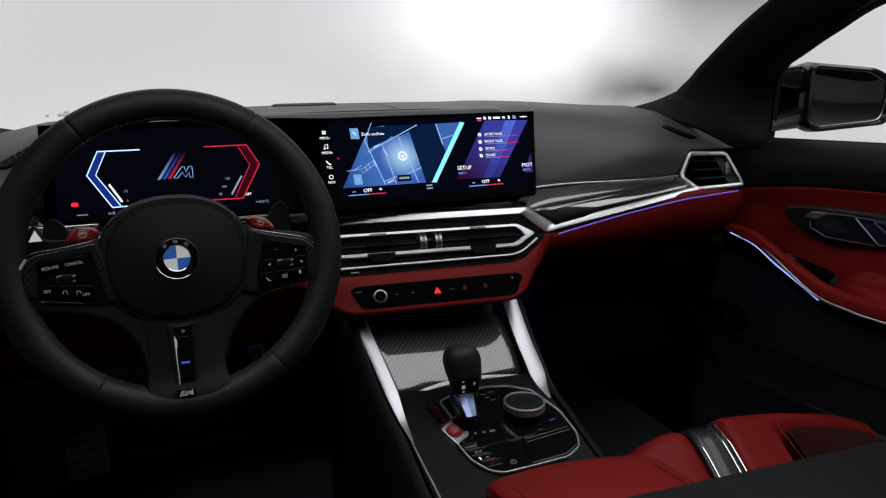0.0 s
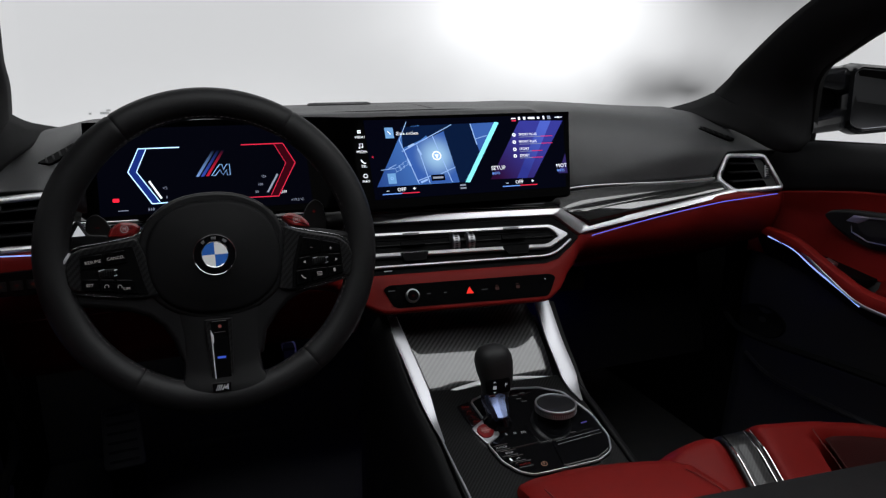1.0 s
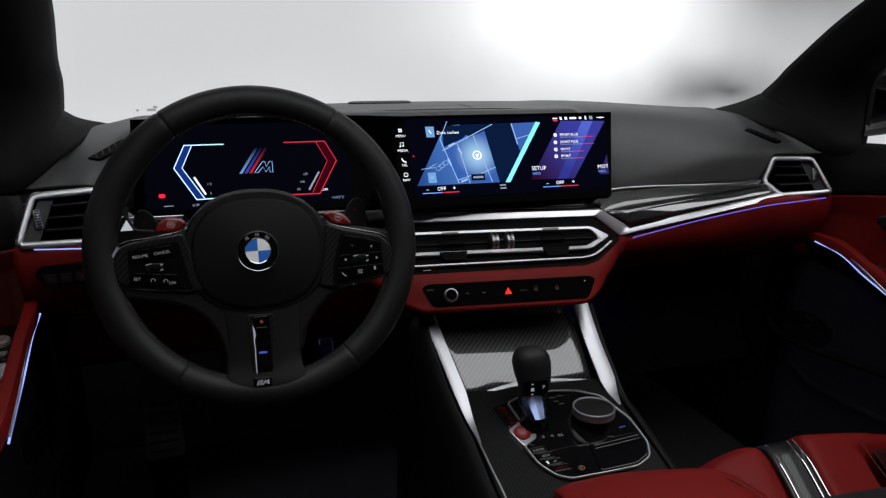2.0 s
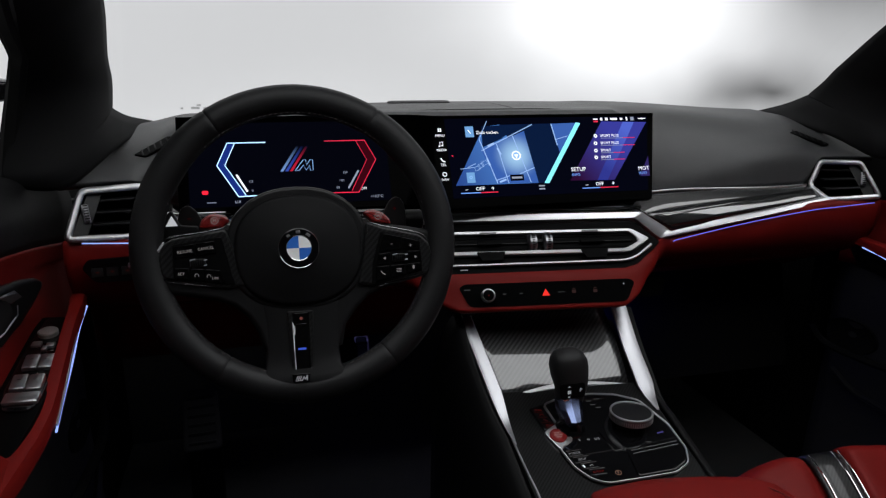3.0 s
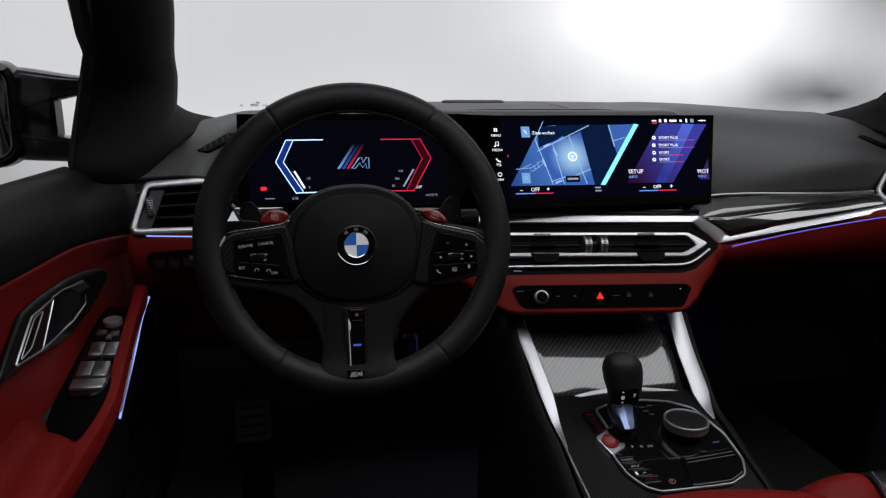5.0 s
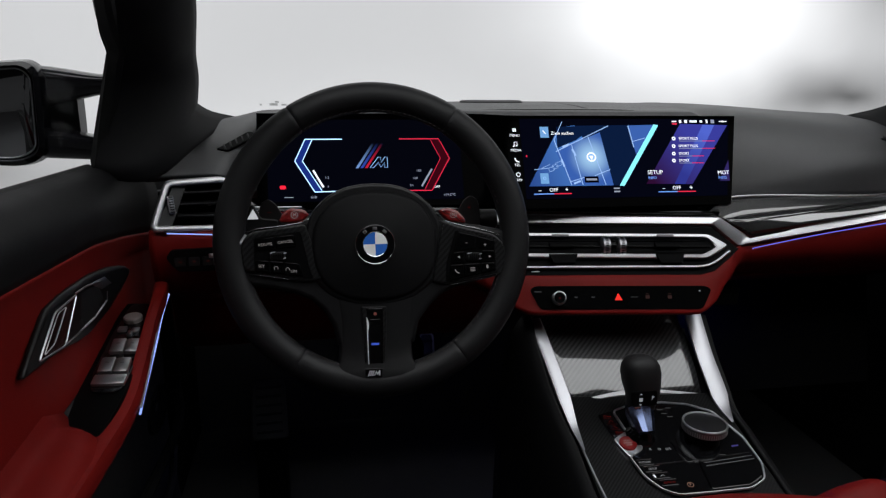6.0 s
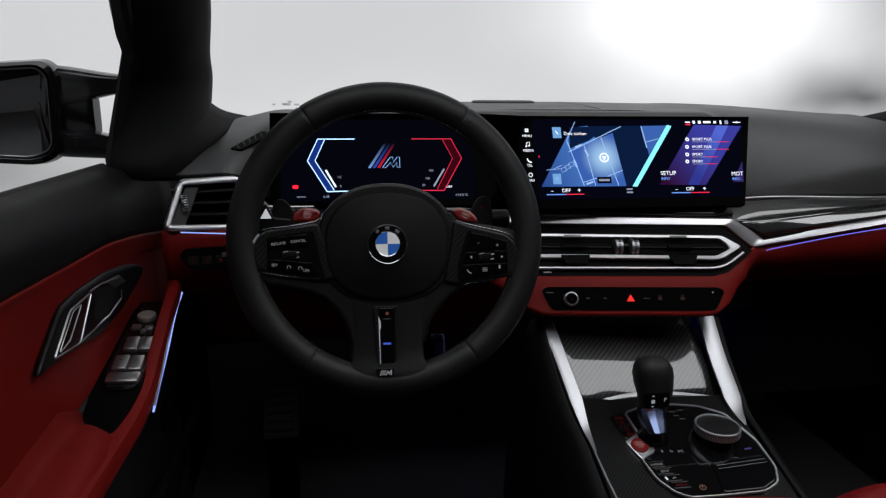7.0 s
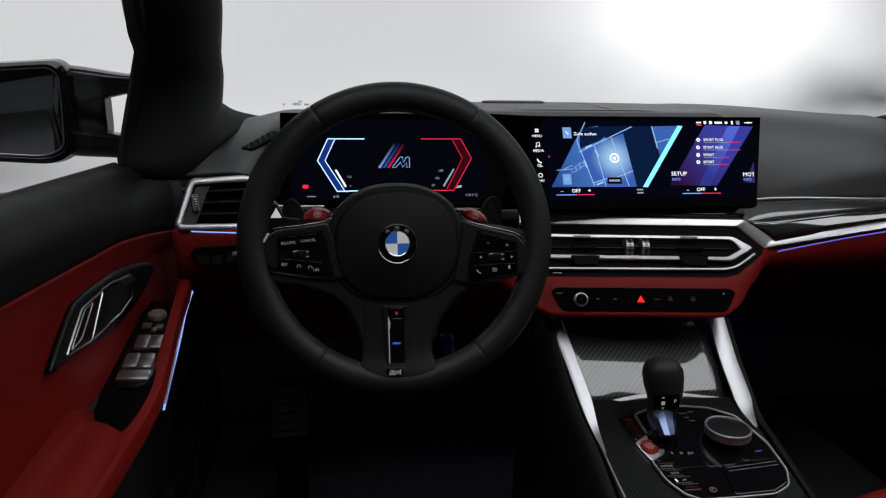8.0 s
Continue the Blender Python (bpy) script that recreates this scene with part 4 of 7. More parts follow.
    for a, b in ((-1, -1), (1, -1), (-1, 1), (1, 1)):
        part("menu_icon", block((0.0024, 0.0024, 0.0002), m @ pose(-0.1375 + a * 0.0015, 0.0715 + b * 0.0015, 0), 0), UI_WHITE, scr)
    part("menu_icon", join(line2([(-0.1395, 0.0460), (-0.1395, 0.0515), (-0.1350, 0.0525), (-0.1350, 0.0470)], 0.001, m), block((0.0025, 0.0018, 0.0002), m @ pose(-0.1405, 0.0455, 0), 0), block((0.0025, 0.0018, 0.0002), m @ pose(-0.1360, 0.0465, 0), 0)), UI_WHITE, scr)
    part("menu_icon", line2(curve([(-0.1405, 0.0265, 0), (-0.1395, 0.0235, 0), (-0.1370, 0.0210, 0), (-0.1340, 0.0205, 0)], 3), 0.0018, m), UI_WHITE, scr)
    part("menu_icon", line2([(-0.1375 + 0.0030 * math.cos(a * math.pi / 6), 0.0005 + 0.0030 * math.sin(a * math.pi / 6)) for a in range(12)], 0.0010, m, closed=True), UI_WHITE, scr)
    put("page_mark", [(-0.1235, 0.0296), (-0.1210, 0.0316), (-0.1210, 0.0276)], UI_RED, 0.0006)


def cluster(d):
    scr = part("instrument_screen", flat([(-0.505, -0.043), (-0.215, -0.043), (-0.215, 0.085), (-0.505, 0.085)], DK, 0), lit("cluster_night", (0.0009, 0.0013, 0.0055), 0.45), d, "lit instrument screen behind the wheel")

    def put(pts, mat, h=0.0004, name="gauge_field"):
        part(name, flat(pts, DK, h), mat, scr)

    def draw(pts, w, mat, h=0.0006, closed=False):
        part("gauge_line", line2(pts, w, DK @ pose(0, 0, h), closed=closed), mat, scr)

    edge = lit("gauge_pale_blue", (0.42, 0.66, 1.0), 1.35)
    body = lit("gauge_deep_blue", (0.010, 0.030, 0.22), 0.7)
    rbody = lit("gauge_deep_red", (0.060, 0.0015, 0.008), 0.5)
    put([(-0.4502, 0.0530), (-0.4658, 0.0193), (-0.4379, -0.0280), (-0.4271, -0.0280), (-0.4550, 0.0193), (-0.4402, 0.0530)], body)
    draw([(-0.3956, 0.0535), (-0.4502, 0.0535), (-0.4658, 0.0193), (-0.4379, -0.0285), (-0.3750, -0.0275)], 0.0016, edge)
    draw([(-0.4400, 0.0525), (-0.4548, 0.0193), (-0.4275, -0.0268)], 0.0012, edge)
    put([(-0.2485, 0.0530), (-0.2337, 0.0220), (-0.2639, -0.0285), (-0.2750, -0.0280), (-0.2477, 0.0220), (-0.2618, 0.0530)], rbody)
    draw([(-0.3098, 0.0535), (-0.2485, 0.0535), (-0.2337, 0.0220), (-0.2639, -0.0290), (-0.3350, -0.0280)], 0.0014, UI_RED)
    draw([(-0.2618, 0.0525), (-0.2477, 0.0220), (-0.2745, -0.0268)], 0.0008, UI_RED)
    draw([(-0.4395, 0.0050), (-0.4253, -0.0215)], 0.0028, UI_WHITE)
    draw([(-0.2619, 0.0052), (-0.2791, -0.0222)], 0.0026, UI_GREY)
    for x, v, s in ((-0.4230, -0.0065, "1/2"), (-0.4195, -0.0205, "0"), (-0.2860, 0.0025, "150"), (-0.2920, -0.0095, "100"), (-0.2970, -0.0205, "50")):
        words(s, 0.0050, DK @ pose(x, v, 0.0006), UI_GREY, scr)
    words("OFF", 0.0056, DK @ pose(-0.2610, -0.0235, 0.0006), UI_WHITE, scr)
    words("+19.5°C", 0.0056, DK @ pose(-0.2470, -0.0365, 0.0006), UI_GREY, scr)
    words("618", 0.0058, DK @ pose(-0.4440, -0.0365, 0.0006), UI_GREY, scr)
    part("label_bar", block((0.013, 0.0010, 0.0002), DK @ pose(-0.4755, -0.0360, 0.0006), 0), UI_GREY, scr)
    part("brake_lamp", plate(fillet([(-0.4880, -0.0235), (-0.4795, -0.0235), (-0.4795, -0.0180), (-0.4880, -0.0180)], 0.002), 0.0002, DK @ pose(0, 0, 0.0006)), lit("lamp_red", (1.0, 0.02, 0.05), 0.9), scr, "lit red warning lamp")
    # three slanted stripes and an angular outline in the middle
    for k, (c, w) in enumerate((((0.25, 0.45, 0.95), 0.0042), ((0.05, 0.10, 0.55), 0.0045), ((0.70, 0.02, 0.06), 0.0042))):
        x = -0.3770 + k * 0.0068
        fade = blend_glow("stripe_fade", c, (0.003, 0.005, 0.02), 0.5, DK, (x, 0.012), (x + 0.026, 0.047))
        put([(x, 0.0075), (x + w, 0.0075), (x + w + 0.0255, 0.0465), (x + 0.0255, 0.0465)], fade, 0.0005, "emblem_stripe")
    draw([(-0.3555, 0.0080), (-0.3430, 0.0245), (-0.3395, 0.0245), (-0.3385, 0.0160), (-0.3330, 0.0245), (-0.3292, 0.0245), (-0.3292, 0.0080), (-0.3335, 0.0080), (-0.3335, 0.0160), (-0.3395, 0.0085), (-0.3430, 0.0165), (-0.3500, 0.0080)], 0.0009, UI_HALO, closed=True)


centre_screen(DISPLAY)
cluster(DISPLAY)

# ---- steering wheel ----
RAKE = radians(16.4)
SW = axes((-0.37, 0.0, 0.70), (1, 0, 0), (0, math.sin(RAKE), math.cos(RAKE)))
CU, CV = 0.0045, 0.0055


def on_wheel(u, v, w=0.0):
    return SW @ Vector((u, v, w))


def rim_mesh():
    rows = []
    n = 480
    for i in range(n):
        a = 2 * math.pi * i / n
        deg = math.degrees(a) % 360
        grip = sum(math.exp(-((deg - c) / 13) ** 2) for c in (35, 145)) * 0.0016
        seam = sum(math.exp(-((deg - c) / 0.45) ** 2) for c in (57, 123, 235.5, 304.5)) * 0.0011
        row = []
        for j in range(16):
            b = 2 * math.pi * j / 16
            r = 0.1720 + (0.0184 + 0.3 * grip - seam) * math.cos(b) - grip * 0.6
            w = (0.0165 + grip * 0.5 - seam) * math.sin(b) - 0.002
            row.append(on_wheel(CU + r * math.cos(a), CV + r * math.sin(a), w))
        rows.append(row)
    rows.append(rows[0])
    bm = loft(rows, True)
    bmesh.ops.remove_doubles(bm, verts=bm.verts[:], dist=1e-7)
    return bm


def steering_wheel():
    sw = thing("steering_wheel", (-0.37, 0.02, 0.70), "black leather three-spoke sports steering wheel with carbon button pods", "steering wheel")
    part("rim", rim_mesh(), RIM_LEATHER, sw, "black leather rim with seams")
    thread = surface("grey_thread", (0.048, 0.038, 0.040), 0.7, vary=0.3)
    bits = []
    for i in range(150):
        a = 2 * math.pi * (i + 0.5) / 150
        deg = math.degrees(a)
        if 160 < deg < 200 or deg < 15 or deg > 345 or 255 < deg < 285:
            continue
        r = 0.1553
        m = SW @ pose(CU + r * math.cos(a), CV + r * math.sin(a), 0.0045, 0, 0, deg + 90) @ pose(0, 0, 0, 0, 0, 14)
        bits.append(block((0.0040, 0.0009, 0.0012), m, 0))
    tagged(part("stitching", join(*bits), thread, sw, "grey stitching along the inner rim"), kind="stuff")
    # one frame of three spokes
    spokes = []
    for s in (-1, 1):
        o = [(0.045, 0.030), (0.085, 0.026), (0.13, 0.019), (0.163, 0.012), (0.168, -0.033), (0.152, -0.0440), (0.122, -0.0500), (0.096, -0.0560), (0.078, -0.0640), (0.064, -0.0770), (0.054, -0.0950), (0.0475, -0.1200), (0.020, -0.130), (0.0, -0.06)]
        spokes.append(plate([(CU * 0.5 + s * x * (0.92 if s > 0 and y < -0.09 else 1.0), y) for x, y in o], 0.022, SW @ pose(0, 0, -0.018), 0.006, 3))
    rows = []
    for v, hl, hr, w in ((-0.045, 0.056, 0.056, 0.004), (-0.065, 0.0485, 0.0490, 0.0055), (-0.090, 0.0445, 0.0450, 0.006), (-0.125, 0.0440, 0.0420, 0.0065), (-0.140, 0.0460, 0.0430, 0.0085), (-0.150, 0.0530, 0.0500, 0.0115), (-0.1575, 0.0500, 0.0460, 0.0132), (-0.1635, 0.0370, 0.0320, 0.0130), (-0.1665, 0.0250, 0.0200, 0.0090)):
        rows.append([on_wheel(x, v, q) for x, q in ((-hl, -0.018), (-hl, w - 0.008), (-hl + 0.002, w - 0.003), (-hl + 0.007, w - 0.0006), (-0.012, w), (0.010, w), (hr - 0.007, w - 0.0006), (hr - 0.002, w - 0.003), (hr, w - 0.008), (hr, -0.018))])
    spokes.append(loft(rows, True, True))
    part("spokes", join(*spokes), SPOKE_BLACK, sw, "satin black spokes")
    # hub
    def ell(a, b, k, n=48):
        return [(math.copysign(abs(math.cos(t)) ** (2 / k), math.cos(t)) * a, math.copysign(abs(math.sin(t)) ** (2 / k), math.sin(t)) * b) for t in [2 * math.pi * i / n for i in range(n)]]

    part("hub_collar", plate([(x + 0.0015, y - 0.001) for x, y in ell(0.083, 0.0735, 2.25)], 0.012, SW @ pose(0, 0, -0.006), 0.004, 3), SATIN_BLACK, sw, "satin black hub collar")
    part("airbag_cover", plate([(x + 0.0015, y - 0.003) for x, y in ell(0.0745, 0.0655, 2.35)], 0.014, SW @ pose(0, 0, -0.003), 0.006, 4, dome=0.009), WHEEL_LEATHER, sw, "grained black airbag cover")
    bd = part("emblem", lathe([(0.0236, 0.0), (0.0236, 0.0022), (0.0230, 0.0030), (0.0224, 0.0026), (0.001, 0.0026)], SW @ pose(0.0005, -0.0012, 0.0185), 40), CHROME, sw, "round emblem with blue and white quarters")
    part("emblem_ring", lathe([(0.0222, 0.0), (0.0222, 0.0008), (0.0150, 0.0008), (0.001, 0.0007)], SW @ pose(0.0005, -0.0012, 0.0209), 40), GLOSS_BLACK, bd)
    blue, white = surface("emblem_blue", (0.03, 0.13, 0.48), 0.25, vary=0.05), surface("emblem_white", (0.75, 0.75, 0.75), 0.25, vary=0.03)
    for q in range(4):
        pts = [(0, 0)] + [(0.0140 * math.cos(t), 0.0140 * math.sin(t)) for t in [math.pi / 2 * (q + k / 8) for k in range(9)]]
        part("emblem_quarter", plate(pts, 0.0006, SW @ pose(0.0005, -0.0012, 0.0216)), white if q in (0, 2) else blue, bd)
    part("emblem_rim", sweep([SW @ Vector((0.0005 + 0.0145 * math.cos(2 * math.pi * k / 32), -0.0012 + 0.0145 * math.sin(2 * math.pi * k / 32), 0.0219)) for k in range(32)], ring(0.0005, 5), True, up=SW.to_3x3() @ Vector((0, 0, 1))), CHROME, bd)
    # three small raised pieces on the dark ring of the emblem
    for deg, w in ((128, 0.0042), (90, 0.0052), (52, 0.0052)):
        a = radians(deg)
        part("emblem_piece", block((w, 0.0036, 0.0004), SW @ pose(0.0005 + 0.0186 * math.cos(a), -0.0012 + 0.0186 * math.sin(a), 0.0219, 0, 0, deg - 90), 0.0001), surface("emblem_grey", (0.075, 0.075, 0.08), 0.4), bd)
    # button pods
    pl = [(-0.1415, 0.0175), (-0.112, 0.0215), (-0.0800, 0.0262), (-0.0735, 0.006), (-0.066, -0.022), (-0.0600, -0.040), (-0.0820, -0.0425), (-0.1454, -0.0285), (-0.1520, -0.0225), (-0.1545, -0.005), (-0.1505, 0.009)]
    pr = [(0.0825, 0.0265), (0.0990, 0.0195), (0.1469, 0.0075), (0.1590, -0.0040), (0.1620, -0.0195), (0.1565, -0.0405), (0.0850, -0.0520), (0.0685, -0.0480), (0.0745, -0.0220), (0.079, 0.004)]
    wm = carbon_weave("wheel_carbon_twill", 0.0017, (0.0, 0.0, 1.0), 0.012, 0.002, 0.3, 1.4, 0.1)
    for o, side in ((pl, -1), (pr, 1)):
        pod = part("button_pod", plate(fillet(o, 0.004, 3), 0.010, SW @ pose(0, 0, -0.001), 0.0025, 2), wm, sw, "lacquered carbon button pod")
        if side < 0:
            fld = [(-0.1385, 0.0110), (-0.0850, 0.0170), (-0.0815, 0.0010), (-0.0760, -0.0270), (-0.0720, -0.0390), (-0.1390, -0.0280)]
        else:
            fld = [(0.0990, 0.0135), (0.1475, 0.0005), (0.1485, -0.0380), (0.0850, -0.0490), (0.0870, -0.0250)]
        part("button_field", plate(fillet(fld, 0.002, 2), 0.0016, SW @ pose(0, 0, 0.0085), 0.0005), VENT_BLACK, pod)
        hi = SW @ pose(0, 0, 0.0098)
        if side < 0:
            cells = [[(-0.1375, 0.0088), (-0.1160, 0.0108), (-0.1145, -0.0030), (-0.1375, -0.0045)], [(-0.1145, 0.0110), (-0.0930, 0.0130), (-0.0910, -0.0010), (-0.1130, -0.0028)],
                     [(-0.1375, -0.0155), (-0.1220, -0.0165), (-0.1210, -0.0300), (-0.1375, -0.0270)], [(-0.1205, -0.0168), (-0.1060, -0.0185), (-0.1045, -0.0325), (-0.1195, -0.0302)], [(-0.1045, -0.0188), (-0.0880, -0.0208), (-0.0830, -0.0365), (-0.1030, -0.0328)]]
        else:
            cells = [[(0.1030, 0.0105), (0.1235, 0.0055), (0.1235, -0.0100), (0.0955, -0.0120)], [(0.1250, 0.0050), (0.1460, -0.0010), (0.1460, -0.0115), (0.1250, -0.0102)],
                     [(0.0910, -0.0290), (0.1075, -0.0285), (0.1075, -0.0435), (0.0895, -0.0468)], [(0.1090, -0.0285), (0.1275, -0.0280), (0.1275, -0.0400), (0.1090, -0.0432)], [(0.1290, -0.0280), (0.1465, -0.0275), (0.1465, -0.0368), (0.1290, -0.0398)],
                     [(0.0950, -0.0140), (0.1085, -0.0130), (0.1085, -0.0265), (0.0915, -0.0270)], [(0.1310, -0.0125), (0.1465, -0.0130), (0.1465, -0.0260), (0.1310, -0.0262)]]
        for c in cells:
            part("button", plate(fillet(c, 0.0012, 2), 0.0016, hi, 0.0005), PANEL_BLACK, pod)
        roll = (-0.1120, -0.0110) if side < 0 else (0.1200, -0.0195)
        part("roller", block((0.017, 0.0095, 0.006), SW @ pose(*roll, 0.0105), 0.002), SATIN_BLACK, pod, "ribbed roller switch")
        # Highlights on the roller's chrome edges are put in as pale bits.
        for dx, dy, w in ((0.0085, 0.0030, 0.0035), (0.0080, -0.0030, 0.0035), (-0.0055, 0.0040, 0.0060)):
            part("roller_mark", block((w, 0.0010, 0.0008), SW @ pose(roll[0] + dx, roll[1] + dy, 0.0137, 0, 0, 12), 0), BADGE_PALE, pod, "pale piece standing for the highlight on the roller edge")
        for k in range(5):
            part("roller_rib", block((0.0012, 0.0080, 0.0010), SW @ pose(roll[0] - 0.004 + k * 0.0024, roll[1], 0.0136), 0), VENT_BLACK, pod)
        top = SW @ pose(0, 0, 0.0122)
        dimw = glow("button_white", (0.86, 0.80, 0.80), 0.20)
        if side < 0:
            for t, x, y in (("RESUME", -0.1335, 0.0018), ("CANCEL", -0.1115, 0.0042), ("SET", -0.1340, -0.0220), ("LIM", -0.0978, -0.0292)):
                words(t, 0.0046, top @ pose(x, y, 0, 0, 0, 5 if y > 0 else -6), dimw, pod)
            for x, y in ((-0.1140, -0.0252), (-0.1010, -0.0270)):
                part("button_mark", line2([(x + 0.0022 * math.cos(t), y + 0.0022 * math.sin(t)) for t in (-0.6, 0.3, 1.2, 2.1, 3.0, 3.8)], 0.0006, top), dimw, pod)
        else:
            words("–", 0.006, top @ pose(0.1100, -0.0025, 0), dimw, pod)
            words("+", 0.0075, top @ pose(0.1325, -0.0060, 0), dimw, pod)
            part("button_mark", plate([(0.1000, -0.0195), (0.1030, -0.0178), (0.1030, -0.0212)], 0.0003, top), dimw, pod)
            part("button_mark", plate([(0.1420, -0.0200), (0.1390, -0.0183), (0.1390, -0.0217)], 0.0003, top), dimw, pod)
            part("button_mark", line2(curve([(0.0965, -0.0345, 0), (0.0985, -0.0375, 0), (0.1015, -0.0392, 0)], 3), 0.0012, top), dimw, pod)
            for k in range(3):
                part("button_mark", block((0.0062, 0.0007, 0.0003), top @ pose(0.1185, -0.0332 - k * 0.0018, 0), 0), dimw, pod)
            part("button_mark", plate(fillet([(0.1355, -0.0345), (0.1380, -0.0345), (0.1380, -0.0300), (0.1355, -0.0300)], 0.001, 2), 0.0003, top), dimw, pod)
        line_up = [(-0.1520, 0.0085), (-0.1420, 0.0195), (-0.112, 0.0232), (-0.0810, 0.0288), (-0.070, 0.041), (-0.058, 0.052)] if side < 0 else [(0.1600, -0.002), (0.1470, 0.0092), (0.0985, 0.0215), (0.0830, 0.0285), (0.072, 0.042), (0.061, 0.053)]
        low = [(-0.1520, -0.0240), (-0.1440, -0.0302), (-0.1000, -0.0385)] if side < 0 else [(0.1590, -0.0385), (0.1500, -0.0428), (0.0920, -0.0525)]
        for ln, r in ((line_up, 0.0005), (low, 0.0006)):
            part("chrome_line", sweep(curve([on_wheel(x, y, 0.0075) for x, y in ln], 4), ring(r, 6)), surface("dark_chrome", (0.30, 0.30, 0.31), 0.22, 1.0) if r < 0.00055 else CHROME, pod)
    # The pod corner's highlight is a pale tube laid on its edge.
    hilite = [(-0.1545, 0.004), (-0.1475, 0.0145)]
    part("pod_edge", sweep([on_wheel(x, y, 0.0078) for x, y in hilite], ring(0.0015, 6)), BADGE_PALE, sw, "pale tube standing for the highlight on the button pod corner")
    # red mode buttons and shift paddles behind the spokes
    for s, o in ((-1, [(-0.1105, 0.0285), (-0.1060, 0.0390), (-0.0960, 0.0455), (-0.0800, 0.0430), (-0.0745, 0.0370), (-0.0840, 0.0270)]), (1, [(0.0800, 0.0385), (0.0900, 0.0420), (0.1030, 0.0385), (0.1125, 0.0300), (0.1150, 0.0215), (0.0920, 0.0250)])):
        b = part("mode_button", plate(fillet(o, 0.004, 3), 0.012, SW @ pose(0, 0, -0.010), 0.003, 3), RED_BUTTON, sw, "glossy red mode button")
        c = Vector((sum(q[0] for q in o) / 6, sum(q[1] for q in o) / 6))
        part("button_mark", line2([(c.x + 0.0040 * math.cos(k * math.pi / 6), c.y + 0.0040 * math.sin(k * math.pi / 6)) for k in range(12)], 0.0005, SW @ pose(0, 0, 0.0022), closed=True), glow("mark_white", (0.9, 0.85, 0.85), 0.25), b)
        words("M", 0.0048, SW @ pose(c.x, c.y, 0.0022), glow("mark_soft_white", (0.9, 0.8, 0.8), 0.3), b, "CENTER")
        words("1" if s < 0 else "2", 0.0036, SW @ pose(c.x + 0.0048, c.y + 0.0030, 0.0022), glow("mark_small_white", (0.9, 0.8, 0.8), 0.22), b)
    for s in (-1, 1):
        o = [(0.090, 0.00), (0.1180, 0.052), (0.1275, 0.0590), (0.1370, 0.0530), (0.1400, 0.036), (0.1380, 0.0), (0.120, -0.04), (0.085, -0.045)]
        p = part("shift_paddle", plate(fillet([(0.003 + s * x, y + 0.002) for x, y in o], 0.005, 3), 0.004, SW @ pose(0, 0, -0.045), 0.0012), PADDLE_BLACK, sw, "satin black shift paddle")
        words("–" if s < 0 else "+", 0.009, SW @ pose(0.003 + s * 0.1255 - 0.003, 0.044, -0.0408), glow("paddle_red", (1.0, 0.05, 0.05), 0.07), p)
    # lower spoke insert
    ins = part("spoke_insert", plate(fillet([(-0.0175, -0.0745), (0.0130, -0.0755), (0.0085, -0.1480), (-0.0150, -0.1470)], 0.002, 3), 0.0045, SW @ pose(0, 0, 0.0045), 0.001), wm, sw, "carbon insert in the lower spoke")
    part("insert_panel", plate(fillet([(-0.0115, -0.0760), (0.0080, -0.0765), (0.0060, -0.1450), (-0.0098, -0.1445)], 0.001, 2), 0.0006, SW @ pose(0, 0, 0.0086)), PANEL_BLACK, ins, "gloss black centre strip")
    part("insert_chip", plate([(-0.0120, -0.0865), (-0.0092, -0.0935), (-0.0092, -0.1000), (-0.0106, -0.1030), (-0.0104, -0.1425), (-0.0116, -0.1425)], 0.0012, SW @ pose(0, 0, 0.0090), 0.0003), surface("bead_blasted_metal", (0.62, 0.62, 0.64), 0.5, 0.2), ins, "bright metal blade")
    part("insert_window", plate(fillet([(-0.0078, -0.0965), (0.0058, -0.0970), (0.0038, -0.1420), (-0.0088, -0.1420)], 0.001, 2), 0.0004, SW @ pose(0, 0, 0.0091)), VENT_BLACK, ins)
    part("blue_lamp", plate([(-0.0070, -0.1178), (0.0022, -0.1180), (0.0020, -0.1204), (-0.0071, -0.1202)], 0.0005, SW @ pose(0, 0, 0.0096)), glow("blue_chip", (0.08, 0.16, 0.9), 0.55), ins, "small blue lit mark")
    part("insert_icon", lathe([(0.0022, 0), (0.0018, 0.0005)], SW @ pose(-0.0015, -0.0835, 0.0090), 10), glow("dim_red_icon", (0.8, 0.25, 0.22), 0.12), ins)
    for a, b in ((-0.0775, 0.016), (-0.0900, 0.012)):
        part("insert_line", block((b, 0.0005, 0.0004), SW @ pose(-0.0018, a, 0.0092), 0), surface("insert_hairline", (0.10, 0.10, 0.105), 0.4), ins)
    mark = SW @ pose(-0.0055, -0.1522, 0) @ Matrix.Diagonal((0.78, 0.95, 1.0, 1.0)) @ pose(0.0030, 0.1556, 0)
    bz = part("badge", plate(fillet([(-0.0165, -0.1500), (0.0100, -0.1508), (0.0085, -0.1615), (-0.0150, -0.1608)], 0.0015, 2), 0.0030, mark @ pose(0, 0, 0.0120), 0.0006), GLOSS_BLACK, sw, "small badge with slanted bright stripes")
    for k in range(3):
        x = -0.0125 + k * 0.0028
        part("badge_stripe", plate([(x, -0.1592), (x + 0.0018, -0.1592), (x + 0.0050, -0.1528), (x + 0.0032, -0.1528)], 0.0006, mark @ pose(0, 0, 0.0149)), BADGE_PALE, bz)
